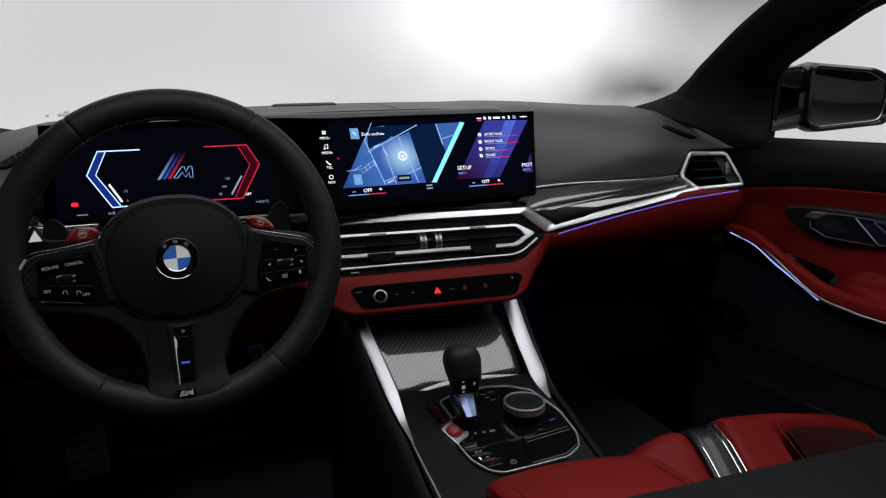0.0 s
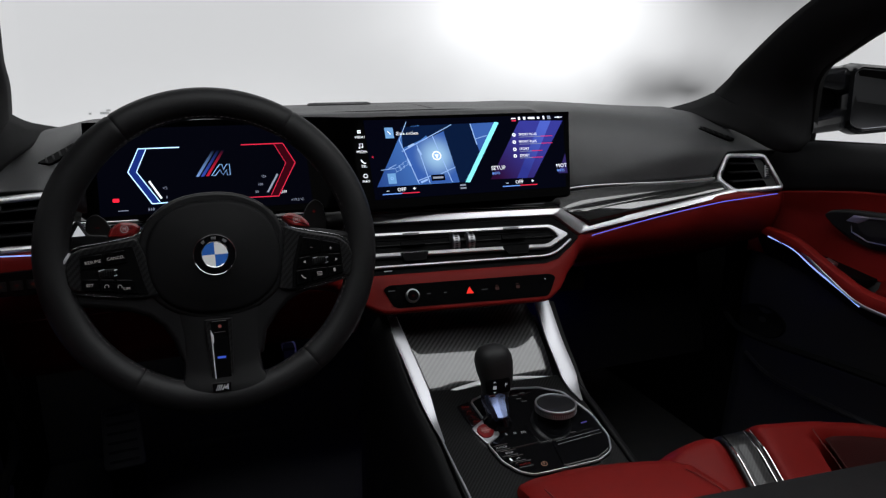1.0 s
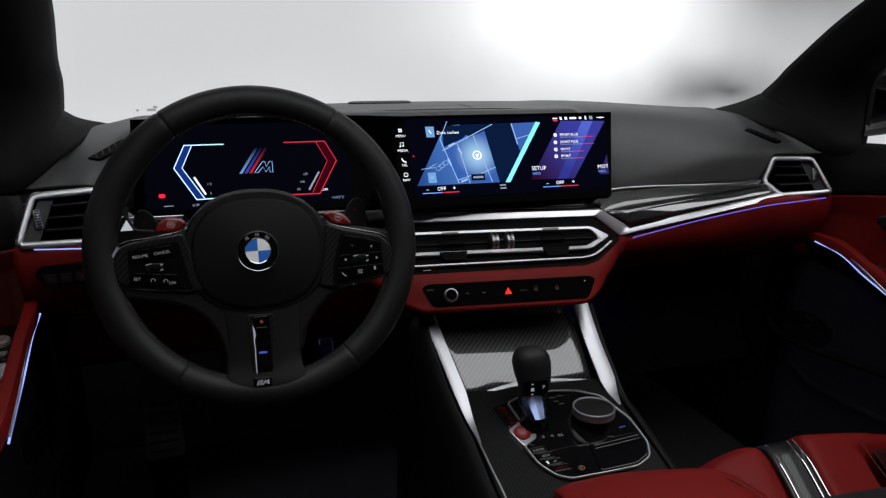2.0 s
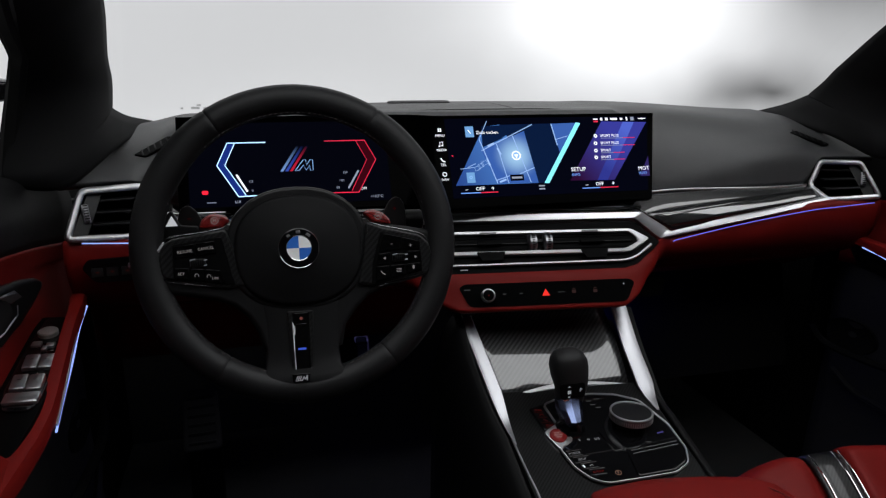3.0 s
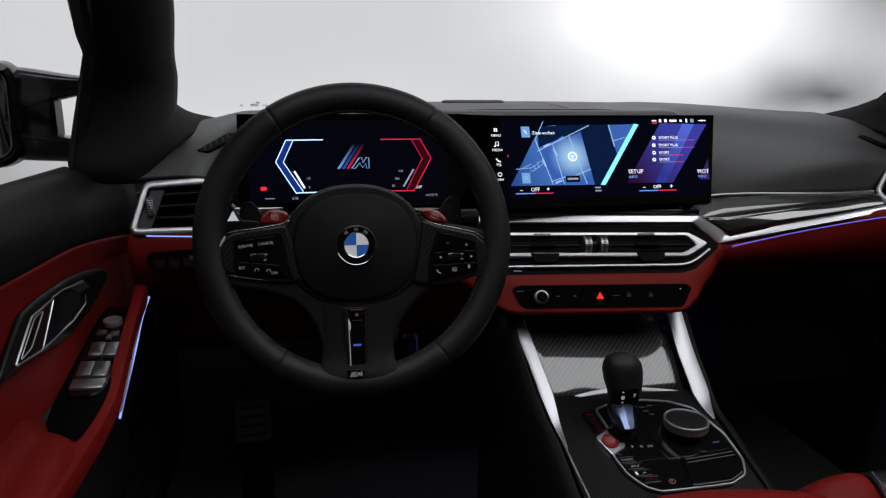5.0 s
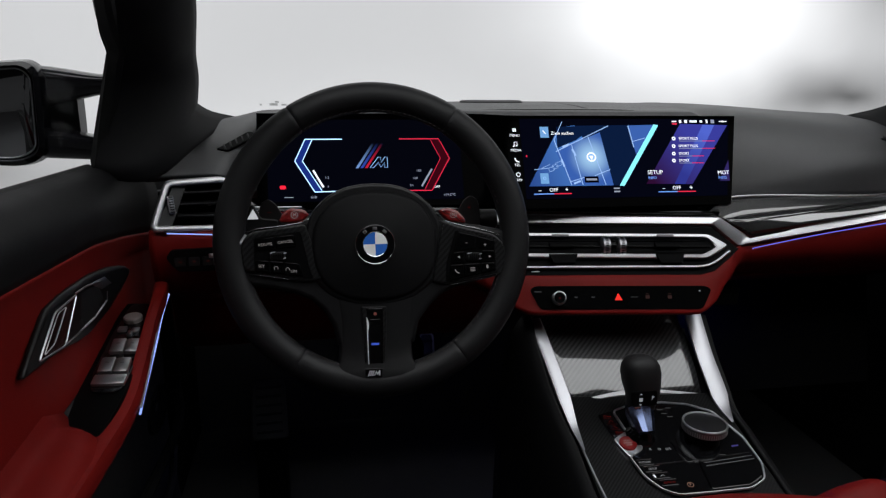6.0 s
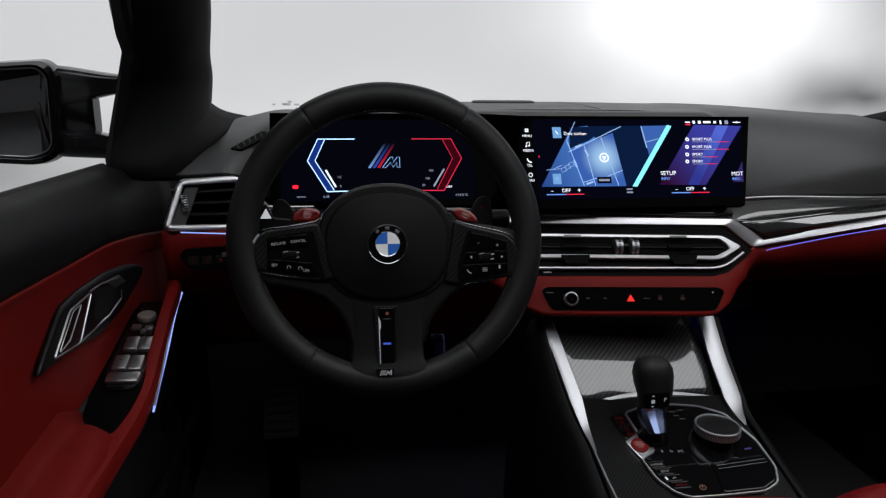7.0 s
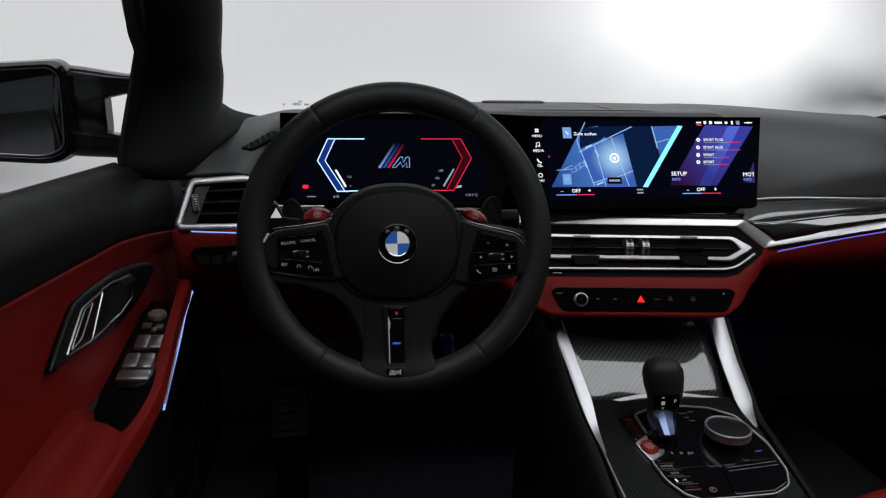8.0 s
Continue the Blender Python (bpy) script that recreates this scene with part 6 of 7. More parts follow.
def door(s):
    name = "driver" if s < 0 else "passenger"
    d = thing("car_door", (s * 0.72, -0.3, 0.1), f"{name} door with black top, red leather panel and blue light strip", "car door", "front doors")

    def put(nm, bm, mat, parent=d, label="", thick=0.0):
        ob = part(nm, mirrored(bm, s), mat, parent, label)
        return solid(ob, thick, 0.0) if thick else ob

    ys = [0.24 - 1.20 * i / 48 for i in range(49)]

    def drawn_in(bm):
        """Draws the front end of the panels in towards the dashboard."""
        for v in bm.verts:
            v.co.x -= 0.026 * (max(0.0, v.co.y - 0.12) / 0.12) ** 2
        return bm

    upper = [curve([(0.760, y, belt(y) - 0.004), (0.735, y, belt(y) + 0.002), (0.712, y, belt(y)), (0.698, y, belt(y) - 0.012), (0.690, y, lerp(belt(y), red_line(y), 0.5)), (0.696, y, red_line(y))], 4) for y in ys]
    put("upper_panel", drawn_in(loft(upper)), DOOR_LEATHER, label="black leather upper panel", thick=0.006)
    seal = [(0.737, y, belt(y) + 0.003) for y in ys]
    put("window_seal", sweep([Vector(q) for q in seal[2:]], strip(0.010, 0.009, 0.3)), RUBBER, label="black rubber window seal")
    panel_rows = [curve([(0.694, y, red_line(y) + 0.001), (0.700, y, red_line(y) - 0.02), (0.706, y, 0.64), (0.706, y, 0.60), (0.703, y, 0.545)], 4) for y in ys]
    put("door_panel", drawn_in(loft(panel_rows)), RED_LEATHER, label="red leather door panel", thick=0.004)
    lower = [curve([(0.704, y, 0.552), (0.690, y, 0.53), (0.680, y, 0.48), (0.682, y, 0.40), (0.678, y, 0.30), (0.668, y, 0.16), (0.66, y, 0.05)], 4) for y in ys]
    put("lower_panel", loft(lower), SOFT_BLACK, label="black lower door panel", thick=0.006)
    # armrest band
    prof = [(0.0125, -0.008), (0.0135, 0.002), (0.0105, 0.0085), (0.003, 0.0115), (-0.005, 0.0105), (-0.0115, 0.006), (-0.0130, -0.003), (-0.009, -0.011), (0.005, -0.012)]
    arm = curve(ARM, 8)
    band = sweep(arm, prof, scale=lambda k: 0.62 + 0.38 * min(1, k * 6) + 0.45 * max(0, k - 0.45))
    if s < 0:
        # the driver's band is narrow beside the switches and widens towards the rear
        for v in band.verts:
            mid = min(arm, key=lambda q: abs(q.y - v.co.y)).x
            if v.co.x > mid:
                v.co.x = mid + (v.co.x - mid) * mix_keys([(-0.13, [(1.8, 0)]), (-0.085, [(1.0, 0)]), (-0.040, [(0.65, 0)]), (0.0, [(0.35, 0)]), (0.10, [(0.25, 0)]), (0.18, [(1.0, 0)])], v.co.y)[0][0]
    put("armrest", band, RED_LEATHER, label="red leather armrest")
    put("bright_line", sweep(curve(LINE if s > 0 else LINE[:5], 6), strip(0.004, 0.0055), scale=lambda k: 0.3 + 0.7 * min(1, k * 5)), ALUMINIUM, label="satin aluminium line under the armrest")
    put("light_strip", sweep(curve(STRIP, 6), ring(0.0013, 6)), BLUE_STRIP_DOOR, label="glowing blue ambient light strip")
    skirt = [[q + Vector(o) for o in ((0.004, 0, -0.002), (0.006, 0, -0.016), (0.018, 0, -0.035), (0.034, 0, -0.06))] for q in arm]
    put("armrest_underside", loft(skirt), SOFT_BLACK, label="black underside of the armrest", thick=0.003)
    rear = [curve([(lerp(0.686, 0.650, q), y, 0.540), (lerp(0.688, 0.660, q), y, 0.552), (lerp(0.690, 0.675, q), y, 0.556), (0.694, y, 0.560), (0.708, y, 0.580)], 3) for y, q in [(y, min(1.0, (-0.11 - y) / 0.04 if s < 0 else (-0.05 - y) / 0.10)) for y in [lerp(-0.110 if s < 0 else -0.050, -0.95, k / 24) for k in range(25)]]]
    rear[0] = [q + Vector((0, 0.012, -0.02)) for q in rear[0]]
    put("armrest_pad", loft(rear), RED_LEATHER, label="red leather armrest pad", thick=0.004)
    # inner handle in its recess
    hp = axes((0.7015, -0.016 if s > 0 else 0.0, 0), (0, -1, 0), (0, 0, 1))
    up = Vector((-1, 0, 0))

    def bowed(bm):
        """Bends the front of a piece in with the door panel."""
        for v in bm.verts:
            v.co.x -= 0.022 * (max(0.0, v.co.y) / 0.08) ** 1.5
        return bm

    upper_edge = [Vector(q) for q in ((0.188, 0.6370, 0), (0.150, 0.659, 0), (0.119, 0.676, 0), (0.074, 0.677, 0), (0.0, 0.671, 0), (-0.055, 0.667, 0), (-0.080, 0.661, 0), (-0.088, 0.653, 0))]
    lower_edge = [Vector(q) for q in ((0.188, 0.6350, 0), (0.140, 0.630, 0), (0.0925, 0.623, 0), (0.032, 0.610, 0), (-0.005, 0.606, 0), (-0.045, 0.617, 0), (-0.072, 0.634, 0), (-0.088, 0.650, 0))]
    rows = []
    for k in range(25):
        a, b = spot(upper_edge, k / 24), spot(lower_edge, k / 24)
        rows.append([hp @ (a.lerp(b, j / 6) + Vector((0, 0, 0.003))) for j in range(7)])
    r = put("handle_recess", bowed(loft(rows)), SATIN_BLACK, label="black handle recess", thick=0.005)

    def wire(nm, pts, rad, mat, lift, closed=True, label=""):
        put(nm, bowed(sweep([hp @ Vector((q[0], q[1], lift)) for q in (fillet(pts, 0.005, 3) if closed else pts)], ring(rad, 6), closed, up=up)), mat, r, label)

    grip = [(0.1546, 0.6366), (0.1026, 0.6658), (0.0373, 0.6631), (0.0869, 0.6245)]
    put("door_handle", plate(fillet(grip, 0.005, 3), 0.004, hp @ pose(0, 0, 0.003), 0.001), surface("brown_black_gloss", (0.012, 0.009, 0.009), 0.2, vary=0.1), r, "dark gloss inner door handle")
    wire("handle_edge", grip, 0.0011, BRIGHT, 0.0068, True, "chrome edge of the handle")
    wire("handle_line", [(0.1429, 0.6372), (0.0956, 0.6627), (0.0706, 0.6617), (0.1137, 0.6380)], 0.0006, ALUMINIUM, 0.0072)
    hole = [(0.0324, 0.6608), (-0.0401, 0.6509), (-0.0430, 0.6327), (-0.0127, 0.6183), (0.0386, 0.6206), (0.075, 0.6234)]
    put("finger_hole", bowed(plate(fillet(hole, 0.008, 3), 0.0012, hp @ pose(0, 0, 0.003), 0)), SOFT_BLACK, r, "dark finger hole")
    wire("hole_edge", [(-0.0430, 0.6400), (-0.0410, 0.6290), (-0.0127, 0.6178), (0.0386, 0.6200), (0.080, 0.6230)], 0.0014, BRIGHT, 0.0048, False, "chrome rim of the finger hole")
    wire("top_edge", [(0.0373, 0.6640), (0.0, 0.6605), (-0.0413, 0.6550)], 0.0014, BRIGHT, 0.0052, False)
    put("handle_tip", bowed(plate([(-0.0100, 0.6600), (-0.0417, 0.6590), (-0.0530, 0.6470), (-0.0330, 0.6455)], 0.003, hp @ pose(0, 0, 0.003), 0.001)), ALUMINIUM, r, "satin metal handle tip")
    put("lock_keys", bowed(plate(fillet([(-0.052, 0.6580), (-0.076, 0.6550), (-0.072, 0.6420), (-0.050, 0.6450)], 0.002, 2), 0.0015, hp @ pose(0, 0, 0.003), 0.0005)), GLOSS_BLACK, r)
    for k in range(2):
        put("key_mark", bowed(block((0.006, 0.0022, 0.0006), hp @ pose(-0.0570 - k * 0.009, 0.6515 - k * 0.0015, 0.0050, 0, 0, 8), 0)), glow("lock_white", (0.8, 0.8, 0.82), 0.08), r)
    pocket = curve([(0.668, 0.27, 0.40), (0.655, 0.22, 0.385), (0.648, 0.13, 0.388), (0.648, -0.05, 0.405), (0.652, -0.3, 0.42)], 6)
    put("door_pocket", sweep(pocket, strip(0.014, 0.012, 0.4)), FELT, label="black door pocket lip")
    put("speaker_grille", lathe([(0.062, 0), (0.058, 0.006), (0.050, 0.003), (0.001, 0.002)], axes((0.681, 0.182, 0.41), (0, -1, 0.1), (0, 0, 1)) @ Matrix.Diagonal((1, 0.55, 1, 1)), 28), FELT, label="round black speaker grille")
    well_plane = axes((0, 0, 0.5605), (1, 0, 0), (0, 1, 0.12))
    well = put("armrest_well", plate(fillet([(-x - (0.005 if s < 0 else 0.0), y if s < 0 else max(y, 0.17 - 0.58 * (0.17 - y))) for x, y in WELL], 0.014, 4), 0.010, well_plane @ pose(0, 0, -0.010), 0.001), VENT_BLACK, label="black well in the armrest")
    if s < 0:
        sp = well_plane @ pose(0.006, 0.001, 0)
        top = [(-0.698, 0.160), (-0.672, 0.157), (-0.6665, 0.148), (-0.6660, 0.105), (-0.659, 0.016), (-0.659, -0.040), (-0.664, -0.062), (-0.693, -0.058), (-0.701, -0.018), (-0.703, 0.077)]
        sw = part("switch_plate", plate(fillet(top, 0.008, 4), 0.003, sp, 0.001), GLOSS_BLACK, d, "gloss black window switch plate")
        part("mirror_knob", lathe([(0.0118, 0), (0.0118, 0.005), (0.0105, 0.0065), (0.001, 0.0062)], sp @ pose(-0.685, 0.110, 0.003), 28), surface("bronze_grey_knob", (0.26, 0.22, 0.21), 0.45, 0.3), sw, "round bronze-grey mirror knob")
        for x, y, w in ((-0.692, 0.083, 0.011), (-0.6805, 0.071, 0.006), (-0.6755, 0.078, 0.010)):
            part("mirror_key", block((w, 0.011, 0.004), sp @ pose(x, y, 0.0045), 0.001), ALUMINIUM, sw)
        for x, y in ((-0.6855, 0.0345), (-0.6690, 0.0330), (-0.6870, -0.0100), (-0.6700, -0.0125)):
            part("window_switch", block((0.0162, 0.026, 0.008), sp @ pose(x, y, 0.006, 8), 0.002), ALUMINIUM, sw, "satin metal window switch")
            part("switch_mark", block((0.004, 0.0006, 0.0003), sp @ pose(x, y + 0.002, 0.0103, 8), 0), SATIN_BLACK, sw)
        part("window_switch", block((0.036, 0.017, 0.006), sp @ pose(-0.6775, -0.0400, 0.005, 8, 0, -3), 0.002), ALUMINIUM, sw, "wide satin metal lock switch")
    else:
        part("window_switch", block((0.014, 0.022, 0.007), well_plane @ pose(0.676, 0.045, 0.004, 8), 0.002), ALUMINIUM, well, "satin metal window switch")
    # round loudspeaker trim and map pocket edge on the lower panel
    put("pocket_edge", sweep(curve([(0.664, 0.20, 0.335), (0.656, 0.12, 0.315), (0.654, -0.05, 0.32), (0.655, -0.35, 0.335)], 6), strip(0.010, 0.012, 0.4)), SATIN_BLACK, label="satin black lower pocket edge")


def pillar(s):
    inner = curve([(0.604, 0.296, 0.857) if s > 0 else (0.611, 0.290, 0.846), (0.601, 0.255, 0.888), (0.596, 0.215, 0.920), (0.573, 0.084, 1.000), (0.590, -0.03, 1.060), (0.620, -0.25, 1.085)], 5)
    outer = curve([(0.722, 0.170, 0.782), (0.706, 0.156, 0.840), (0.692, 0.142, 0.884), (0.681, 0.122, 0.907), (0.672, 0.098, 0.922), (0.667, 0.058, 0.944), (0.655, 0.0, 0.971), (0.632, -0.09, 1.008), (0.600, -0.25, 1.040)], 5)
    inner = [spot(inner, k / (len(outer) - 1)) for k in range(len(outer))]
    if s > 0:
        outer = [q + Vector((0.004, 0, 0)) for q in outer]
    foot = curve([(0.548, 0.372, 0.820) if s > 0 else (0.560, 0.360, 0.818), (0.606, 0.235, 0.790), (0.650, 0.172, 0.758), (0.692, 0.162, 0.758), (0.722, 0.170, 0.772)], 4)
    n = len(foot) - 1
    rows = [[Vector(q) for q in foot]]
    for step, (a, b) in enumerate(zip(inner, outer)):
        row = []
        swell = 0.030 * min(1.0, (len(outer) - 1 - step) / (0.4 * len(outer))) + 0.036 * max(0.0, 1 - step / 10) ** 2
        for k in range(n + 1):
            q = k / n
            row.append(a.lerp(b, q) + Vector((-0.35, -0.9, -0.25)) * (swell * math.sin(math.pi * q) ** 0.8))
        rows.append(row)
    rows[1:1] = [[p.lerp(q, 0.5) + Vector((-0.002, -0.006, 0.0)) * math.sin(math.pi * k / n) + Vector((0.008, 0.003, -0.003)) * (1 - k / n) ** 3 for k, (p, q) in enumerate(zip(rows[0], rows[1]))]]
    rows = list(zip(*[curve(column, 3) for column in zip(*rows)]))
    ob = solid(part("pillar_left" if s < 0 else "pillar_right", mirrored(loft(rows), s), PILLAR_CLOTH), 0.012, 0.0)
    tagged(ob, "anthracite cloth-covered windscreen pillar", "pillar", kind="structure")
    side = 0.010 if s > 0 else 0.0
    seal = [q + Vector((side - 0.0105, -0.003, 0)) for q in outer]
    ws = part("window_trim", mirrored(sweep([Vector((side + 0.7145, 0.168, 0.768))] + seal, strip(0.021, 0.016, 0.3), up=(0, -1, 0)), s), RUBBER)
    tagged(ws, "black rubber strip along the side window", "trim", kind="structure")


def mirror(s, at, size=1.0):
    x, y, z = at
    m = thing("side_mirror", (s * 0.76, y, z - 0.05), "gloss black door mirror with silver glass on an arm", "car mirror", "door mirrors")
    yaw = -12 if s > 0 else -6
    M = pose(x, y, z, 0, 0, yaw) @ Matrix.Diagonal((size, size, size, 1))
    face = axes((0, 0, 0), (1, 0, 0), (0, 0, 1))
    out = [(0.0, 0.052), (0.012, 0.064), (0.15, 0.054), (0.20, 0.026), (0.19, -0.05), (0.03, -0.062), (0.004, -0.05)]
    rim = [Vector((q.x, 0, q.y)) for q in fillet(out, 0.02, 4)]
    c = sum(rim, Vector()) / len(rim)

    def ringrow(k, dy):
        return [M @ (c + (q - c) * k + Vector((0, dy, 0))) for q in rim]

    shell = [ringrow(0.94, 0.006), ringrow(1.0, -0.006), ringrow(1.08, -0.002), ringrow(1.12, 0.02), ringrow(1.02, 0.06), ringrow(0.75, 0.09), ringrow(0.35, 0.105)]
    part("shell", mirrored(loft(shell, True, True), s), PAINT_BLACK, m, "gloss black mirror shell")
    part("mirror_glass", mirrored(loft([ringrow(0.93, 0.008), ringrow(0.93, 0.004), ringrow(0.90, 0.003)], True, True), s), MIRROR, m, "silver mirror glass")
    part("bezel", mirrored(sweep([M @ (c + (q - c) * 0.93 + Vector((0, 0.0028, 0))) for q in rim], ring(0.0011, 6), True, up=(0, -1, 0)), s), ALUMINIUM, m, "thin pale edge of the mirror glass")
    def beam(a, b, ra, rb):
        """A rounded arm between two places."""
        a, b, rows = Vector(a), Vector(b), []
        for k in range(9):
            q = k / 8
            e = q * q * (3 - 2 * q)
            c, w, h = a.lerp(b, q), lerp(ra[0], rb[0], e), lerp(ra[1], rb[1], e)
            rows.append([c + Vector((0, w * math.copysign(abs(math.cos(t)) ** 0.6, math.cos(t)), h * math.copysign(abs(math.sin(t)) ** 0.6, math.sin(t)))) for t in [2 * math.pi * j / 24 for j in range(24)]])
        return mirrored(loft(rows, True, True), s)

    part("arm", beam((0.700, y + 0.012, z + 0.042), M @ Vector((0.020, 0.045, 0.034)), (0.025, 0.012), (0.032, 0.030)), PAINT_BLACK, m, "black upper mirror arm")
    part("foot", beam((0.712, y - 0.010, z - 0.046), M @ Vector((0.020, 0.045, -0.038)), (0.025, 0.016), (0.032, 0.022)), PAINT_BLACK, m, "black lower mirror foot")
    part("web", beam(M @ Vector((-0.040, 0.06, -0.002)), M @ Vector((0.03, 0.05, 0.0)), (0.016, 0.040), (0.030, 0.042)), SATIN_BLACK, m)


for s in (-1, 1):
    door(s)
    pillar(s)
mirror(1, (0.835, 0.185, 0.845))
mirror(-1, (0.806, 0.240, 0.834), 1.04)

# ---- cabin shell and seat ----
def shell():
    tagged(part("floor", block((1.5, 2.6, 0.04), pose(0, -0.35, 0.02), 0), CARPET), "black carpet on the cabin floor", "floor", kind="structure")
    tagged(part("bulkhead", block((1.5, 0.04, 0.62), pose(0, 0.80, 0.34), 0), CARPET), "dark bulkhead behind the footwells", "wall", kind="structure")
    # windscreen from the dashboard's rear edge up to the roof
    rows = []
    for i in range(17):
        x = -0.60 + 1.2 * i / 16
        b = Vector((x, base_y(x) + 0.012, 0.838))
        t = Vector((x * 0.86, 0.02 - 0.10 * (x / 0.6) ** 2, 1.105 - 0.03 * (x / 0.6) ** 2))
        rows.append([b.lerp(t, k / 6) + Vector((0, 0.02, 0.03)) * math.sin(math.pi * k / 6) for k in range(7)])
    ws = part("windscreen", loft(rows), GLASS)
    ws.visible_shadow = False
    tagged(ws, "clear curved windscreen", "window", kind="structure")
    tagged(part("windscreen_mark", join(*[block((w, 0.0008, h), pose(x, 0.478, z), 0) for x, z, w, h in ((-0.528, 0.8345, 0.004, 0.003), (-0.506, 0.8350, 0.014, 0.004), (-0.500, 0.8395, 0.007, 0.003), (-0.488, 0.8345, 0.009, 0.003))]), surface("faded_print", (0.60, 0.60, 0.61), 0.6)), "small faded printed mark at the foot of the windscreen", "label", kind="structure")
    # dark band where the glass meets the bonnet
    band = [Vector((x, base_y(x) + 0.035, 0.814 - 0.010 * (abs(x) / 0.6) ** 3)) for x in [-0.66 + 1.32 * k / 30 for k in range(31)]]
    tagged(part("windscreen_trim", sweep(band, strip(0.09, 0.006)), RUBBER), "black rubber strip along the foot of the windscreen", "trim", kind="structure")
    for s in (-1, 1):
        g = part("window_left" if s < 0 else "window_right", mirrored(loft([[(0.742, y, belt(y)), (0.735, y, 0.86), (lerp(0.71, 0.66, min(1, max(0, (0.1 - y) / 0.4))), y, lerp(0.96, 1.09, min(1, max(0, (0.1 - y) / 0.4))))] for y in (0.155, 0.05, 0.0, -0.15, -0.3, -0.6, -0.95)]), s), SIDE_GLASS)
        g.visible_shadow = False
        tagged(g, "clear side window", "window", kind="structure")
    # unseen headliner, its roof opening sized to let the softbox light in
    hl = [block((1.31, 0.08, 0.03), pose(0, 0.03, 1.112), 0.008), block((1.31, 0.62, 0.03), pose(0, -1.19, 1.115), 0.008), block((0.12, 0.88, 0.03), pose(-0.60, -0.445, 1.11), 0.008), block((0.05, 0.88, 0.03), pose(0.645, -0.445, 1.11), 0.008)]
    tagged(part("roof_lining", join(*hl), HEADLINER), "unseen anthracite roof lining, opened wide to let the softbox light in", "ceiling", kind="structure")
    for s in (-1, 1):
        tagged(part("wall_left" if s < 0 else "wall_right", block((0.03, 0.75, 0.74), pose(s * 0.745, 0.56, 0.37), 0), FELT), "dark side wall of the footwell", "wall", kind="structure")
        # Added black plate keeps the gap beside the dashboard end dark.
        tagged(part("gap_plate_left" if s < 0 else "gap_plate_right", block((0.066, 0.02, 0.40), pose(s * 0.6965, 0.275, 0.52), 0.003), VENT_BLACK), "black plate added to darken the gap beside the dashboard end", "trim", kind="structure")
        tagged(part("sill_left" if s < 0 else "sill_right", block((0.04, 1.5, 0.70), pose(s * 0.775, -0.60, 0.37), 0), CARPET), "dark outer side of the door", "wall", kind="structure")
    tagged(part("rear_wall", block((1.4, 0.04, 0.75), pose(0, -1.5, 0.40), 0), CARPET), "dark rear wall of the cabin", "wall", kind="structure")


def lean(points):
    """The cushion's lines draw in a little towards the backrest."""
    return [q + Vector((0.13 * max(-0.20, min(0.0, q.y + 0.10)), 0, 0)) for q in points]


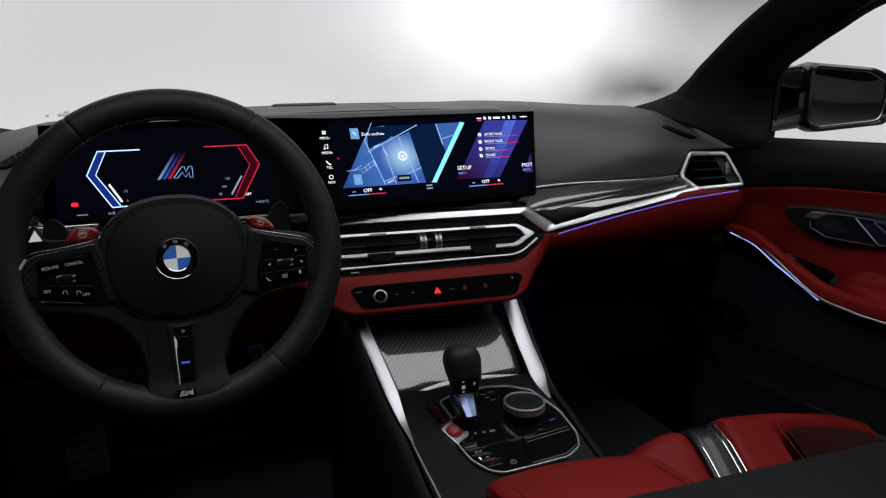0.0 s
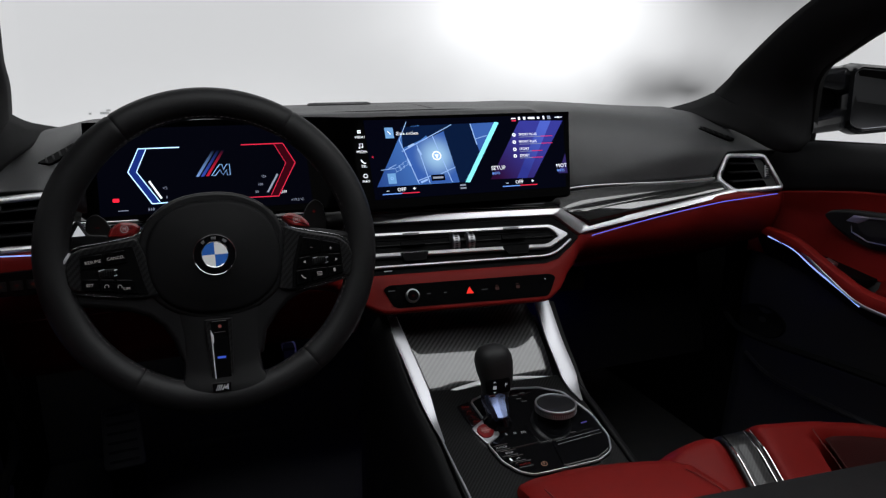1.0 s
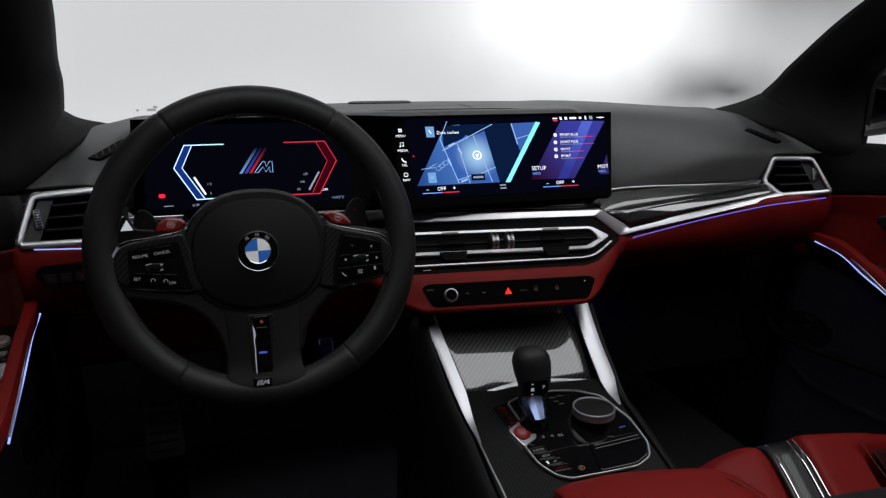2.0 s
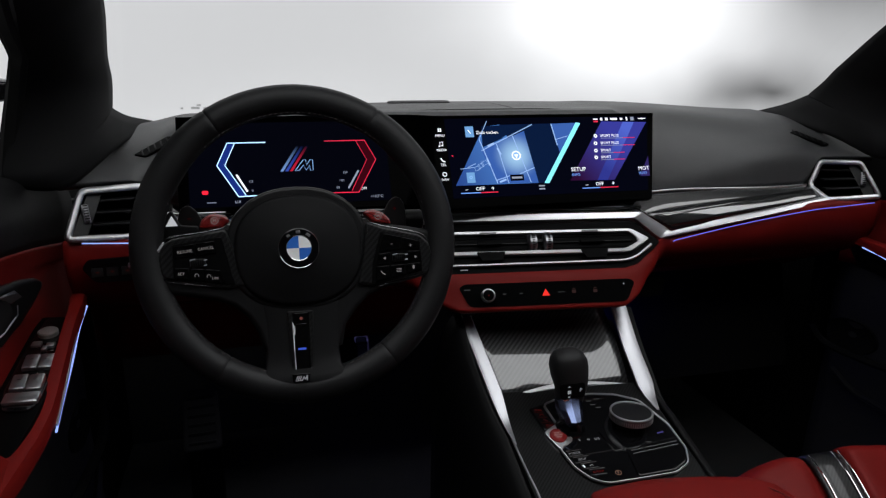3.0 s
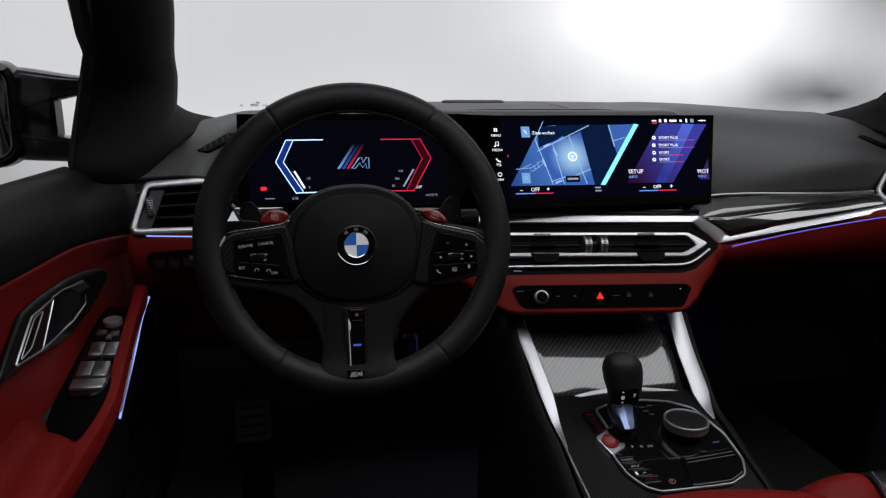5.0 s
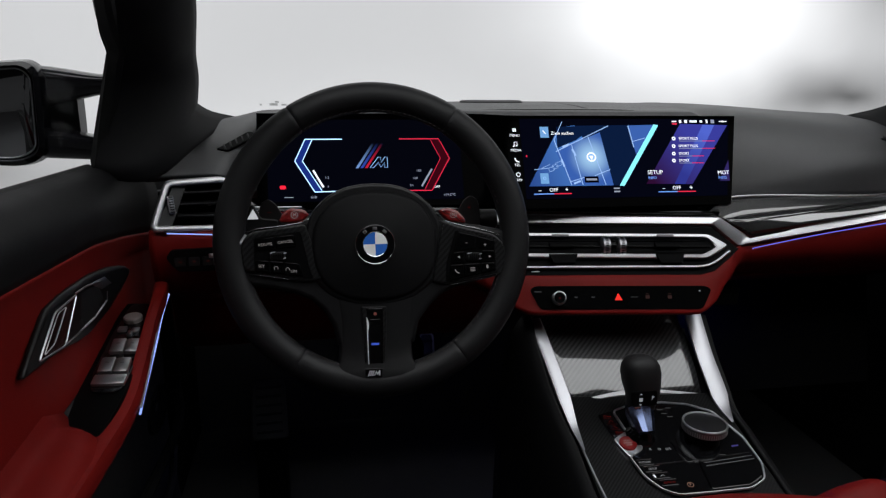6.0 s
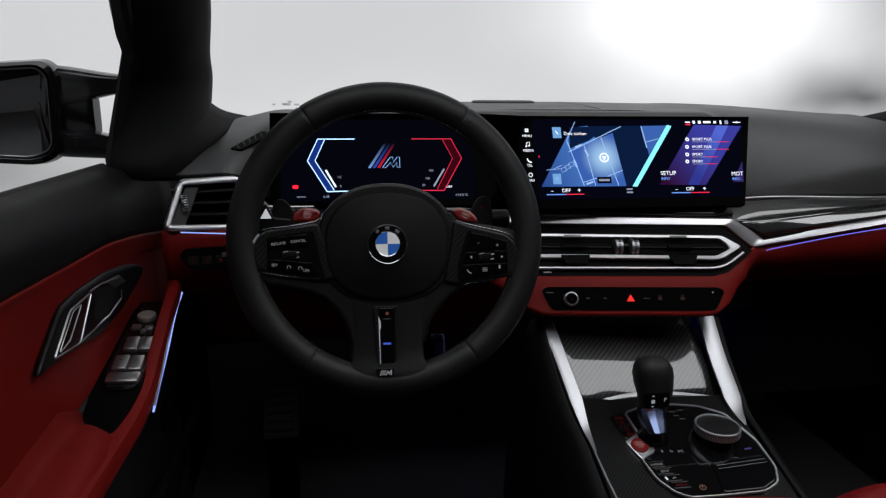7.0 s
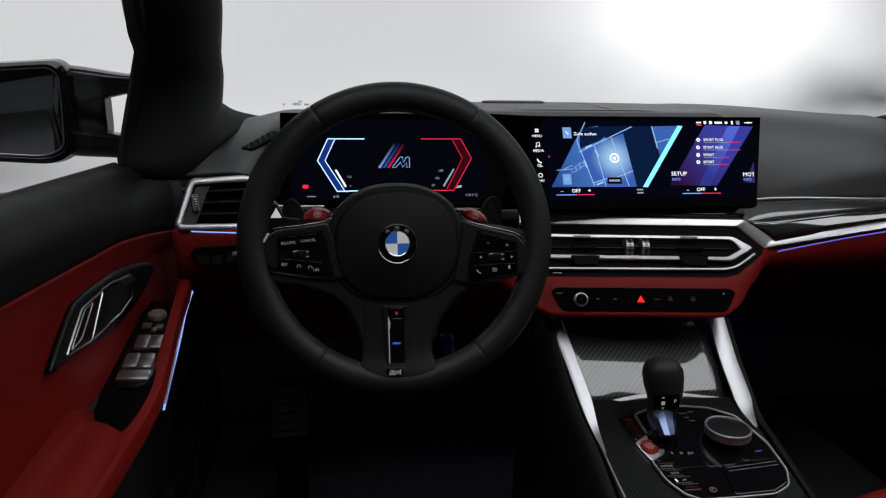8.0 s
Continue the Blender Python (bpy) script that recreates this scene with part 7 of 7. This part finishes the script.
def seat():
    st = thing("passenger_seat", (0.41, -0.35, 0.1), "red leather bucket seat with a carbon-fibre cushion piece", "car seat")
    shape = [(0.190, -0.14), (0.200, -0.06), (0.220, -0.025), (0.240, -0.010), (0.262, -0.002), (0.285, 0.003), (0.302, 0.003), (0.316, -0.003), (0.326, -0.014), (0.356, -0.018), (0.380, -0.012), (0.388, 0.003), (0.402, 0.006), (0.440, 0.001), (0.490, -0.005), (0.520, -0.009), (0.545, -0.013),
             (0.590, -0.018), (0.640, -0.027), (0.672, -0.045), (0.682, -0.12)]
    rows = []
    for q in curve([(x, 0, z) for x, z in shape], 3):
        x, dz = q.x, q.z
        back = 1.0 * max(0.0, x - 0.44) ** 2
        side = max(0.0, min(1.0, (x - 0.475) / 0.05))
        sink = 0.085 * side * (3 - 2 * side) * side * max(0.0, min(1.0, (0.655 - x) / 0.04))
        rows.append(lean(curve([(x, -0.050 - back, 0.20), (x, -0.058 - back, 0.300 + 0.3 * dz), (x, -0.078 - back, 0.352 + 0.8 * dz), (x, -0.103 - back, 0.372 + dz), (x, -0.122 - back, 0.367 + dz - 0.12 * sink), (x, -0.142 - back, 0.356 + dz - sink), (x, -0.215 - back * 0.6, 0.318 + dz - sink), (x, -0.36, 0.290 + dz - 0.6 * sink), (x, -0.56, 0.285 + dz)], 4)))
    part("cushion", loft(rows), RED_LEATHER, st, "red leather cushion with raised bolsters")
    # The shade in the cushion's hollow is put in as a dark red patch.
    rows = []
    for i in range(13):
        x = 0.500 + 0.150 * i / 12
        k = math.sin(math.pi * i / 12) ** 0.5
        back = 1.0 * (x - 0.44) ** 2
        dz = lerp(-0.006, -0.024, i / 12)
        rows.append(lean(curve([(x, -0.121 - back - 0.012 * (1 - k), 0.3685 + dz - 0.010), (x, -0.150 - back, 0.352 + dz - 0.03 * k), (x, -0.20 - back, 0.330 + dz - 0.055 * k), (x, -0.30, 0.305 + dz - 0.05 * k), (x, -0.42, 0.295 + dz)], 4)))
    solid(part("hollow_shade", loft(rows), surface("shaded_red_leather", (0.024, 0.0026, 0.0024), 0.7, spec=0.15, grain=0.8, grain_size=500, cells=True), st, "dark red patch painted for the shade in the cushion hollow"), 0.002, 1.0)
    part("seam", sweep(curve([(0.476, -0.128, 0.3705), (0.474, -0.165, 0.350), (0.472, -0.215, 0.327), (0.470, -0.33, 0.302)], 5), ring(0.0008, 5)), surface("dark_red_thread", (0.06, 0.006, 0.005), 0.7), st, "sewn seam across the cushion")
    # carbon piece with two bright edges in the middle of the cushion
    rows = []
    for x in (0.325, 0.332, 0.356, 0.380, 0.387):
        e = -0.004 if x in (0.325, 0.387) else 0.0
        rows.append(lean(curve([(x, -0.060, 0.300), (x, -0.075, 0.352 + e), (x, -0.103, 0.369 + e), (x, -0.140, 0.355 + e), (x, -0.215, 0.315 + e), (x, -0.33, 0.292 + e)], 5)))
    solid(part("carbon_piece", loft(rows), carbon_weave("seat_carbon_twill", 0.0016, light=0.012, coat=0.45, ior=1.4), st, "lacquered carbon-fibre piece in the cushion"), 0.006)
    for x in (0.331, 0.370, 0.381):
        part("bright_edge", sweep(lean(curve([(x, -0.098, 0.3715), (x, -0.140, 0.3572), (x, -0.215, 0.3172), (x, -0.33, 0.2945)], 5)), ring(0.0011, 6)), CHROME, st)
    # black leather bolster of the backrest
    rows = []
    for k in range(13):
        x = lerp(-0.22, 0.66, k / 12)
        y, z = -0.514 + 0.33 * x, 0.643 - 0.34 * x
        rows.append([Vector((x, y + dy, z + dz)) for dy, dz in ((0.01, -0.30), (0.012, -0.06), (0.004, -0.012), (-0.01, 0.0), (-0.04, 0.003), (-0.10, -0.012), (-0.16, -0.08), (-0.18, -0.30))])
    part("backrest_bolster", loft(rows, True, True), WHEEL_LEATHER, st, "black leather bolster of the backrest")


def armrest():
    a = thing("armrest_box", (0.05, -0.3, 0.35), "red leather armrest box behind the console panel", "storage box")
    rows = []
    for y, z, in_ in ((-0.123, 0.375, 0.020), (-0.126, 0.391, 0.008), (-0.133, 0.400, 0.003), (-0.155, 0.408, 0.0), (-0.25, 0.418, 0.0), (-0.48, 0.425, 0.0)):
        l, r = -0.040 + in_, 0.192 - in_
        rows.append(curve([(l, y, z - 0.10), (l + 0.002, y, z - 0.018), (l + 0.014, y, z - 0.003), (l + 0.05, y, z), (0.05, y, z + 0.002), (r - 0.05, y, z), (r - 0.014, y, z - 0.003), (r - 0.002, y, z - 0.018), (r, y, z - 0.10)], 3))
        rows[-1] = [q + Vector((0, -0.045 * max(0.0, (q.x + 0.04) / 0.23) ** 2, 0.010 * max(0.0, (q.x + 0.04) / 0.23))) for q in rows[-1]]
    part("lid", loft(rows, False, True), RED_LEATHER, a, "padded red leather lid")
    part("body", loft([[(-0.036, y, 0.08), (-0.036, y, z), (0.184, y, z), (0.184, y, 0.08)] for y, z in ((-0.215, 0.360), (-0.30, 0.372), (-0.48, 0.380))], True, True), BLACK_LEATHER, a, "black leather box body")
    stitch = surface("red_thread", (0.10, 0.006, 0.005), 0.7)
    for x in (-0.016, 0.166):
        part("seam", sweep(curve([(x, -0.170 - 0.045 * ((x + 0.04) / 0.23) ** 2, 0.4085 + 0.010 * (x + 0.04) / 0.23), (x, -0.26, 0.4185 + 0.010 * (x + 0.04) / 0.23), (x, -0.47, 0.4250 + 0.010 * (x + 0.04) / 0.23)], 6), ring(0.0009, 5)), stitch, a, "sewn seam on the lid")


def pedals():
    for x, w, h, y, z in ((-0.236, 0.031, 0.090, 0.42, 0.362), (-0.345, 0.075, 0.06, 0.38, 0.40)):
        p = thing("pedal", (x, y, z - 0.06), "dark metal foot pedal with rubber pads", "pedal", "pedals")
        m = axes((x, y, z), (1, 0, 0), (0, 0.45, 0.9))
        part("plate", plate(fillet([(-w / 2, -h / 2), (w / 2, -h / 2), (w / 2, h / 2), (-w / 2, h / 2)], 0.01, 3), 0.008, m, 0.002), surface("pedal_metal", (0.03, 0.03, 0.032), 0.5, 0.4), p)
        edge = fillet([(-w / 2 + 0.003, -h / 2 + 0.003), (w / 2 - 0.003, -h / 2 + 0.003), (w / 2 - 0.003, h / 2 - 0.003), (-w / 2 + 0.003, h / 2 - 0.003)], 0.008, 3)
        part("edge", sweep([m @ Vector((q.x, q.y, 0.0085)) for q in edge], ring(0.0018, 6), True, up=m.to_3x3() @ Vector((0, 0, 1))), surface("pedal_edge", (0.70, 0.70, 0.71), 0.45, 0.4), p, "bright pedal edge")
        for k in range(3):
            part("pad", block((w * 0.75, 0.006, 0.004), m @ pose(0, -h * 0.3 + k * h * 0.3, 0.009), 0.001), RUBBER, p)
        part("arm", sweep([m @ Vector((0, h / 2, -0.002)), m @ Vector((0, h / 2 + 0.10, -0.06))], strip(0.014, 0.01)), SOFT_BLACK, p)


def foot_rest():
    f = thing("foot_rest", (-0.541, 0.45, 0.04), "dark ribbed foot rest on the carpet beside the pedals", "foot rest")
    m = axes((-0.541, 0.45, 0.255), (1, 0.05, 0), (0, 0.42, 0.9))
    part("plate", plate(fillet([(-0.034, -0.056), (0.036, -0.056), (0.032, 0.056), (-0.030, 0.056)], 0.010, 3), 0.010, m, 0.003), surface("foot_rest_plastic", (0.016, 0.016, 0.0165), 0.5, vary=0.2, grain=0.2, grain_size=900), f)
    for k in range(6):
        part("rib", block((0.050, 0.006, 0.004), m @ pose(0.001, -0.042 + k * 0.0168, 0.011), 0.0015), RUBBER, f)
    part("base", block((0.060, 0.05, 0.20), pose(-0.541, 0.482, 0.140), 0.004), FELT, f)


shell()
seat()
armrest()
pedals()
foot_rest()
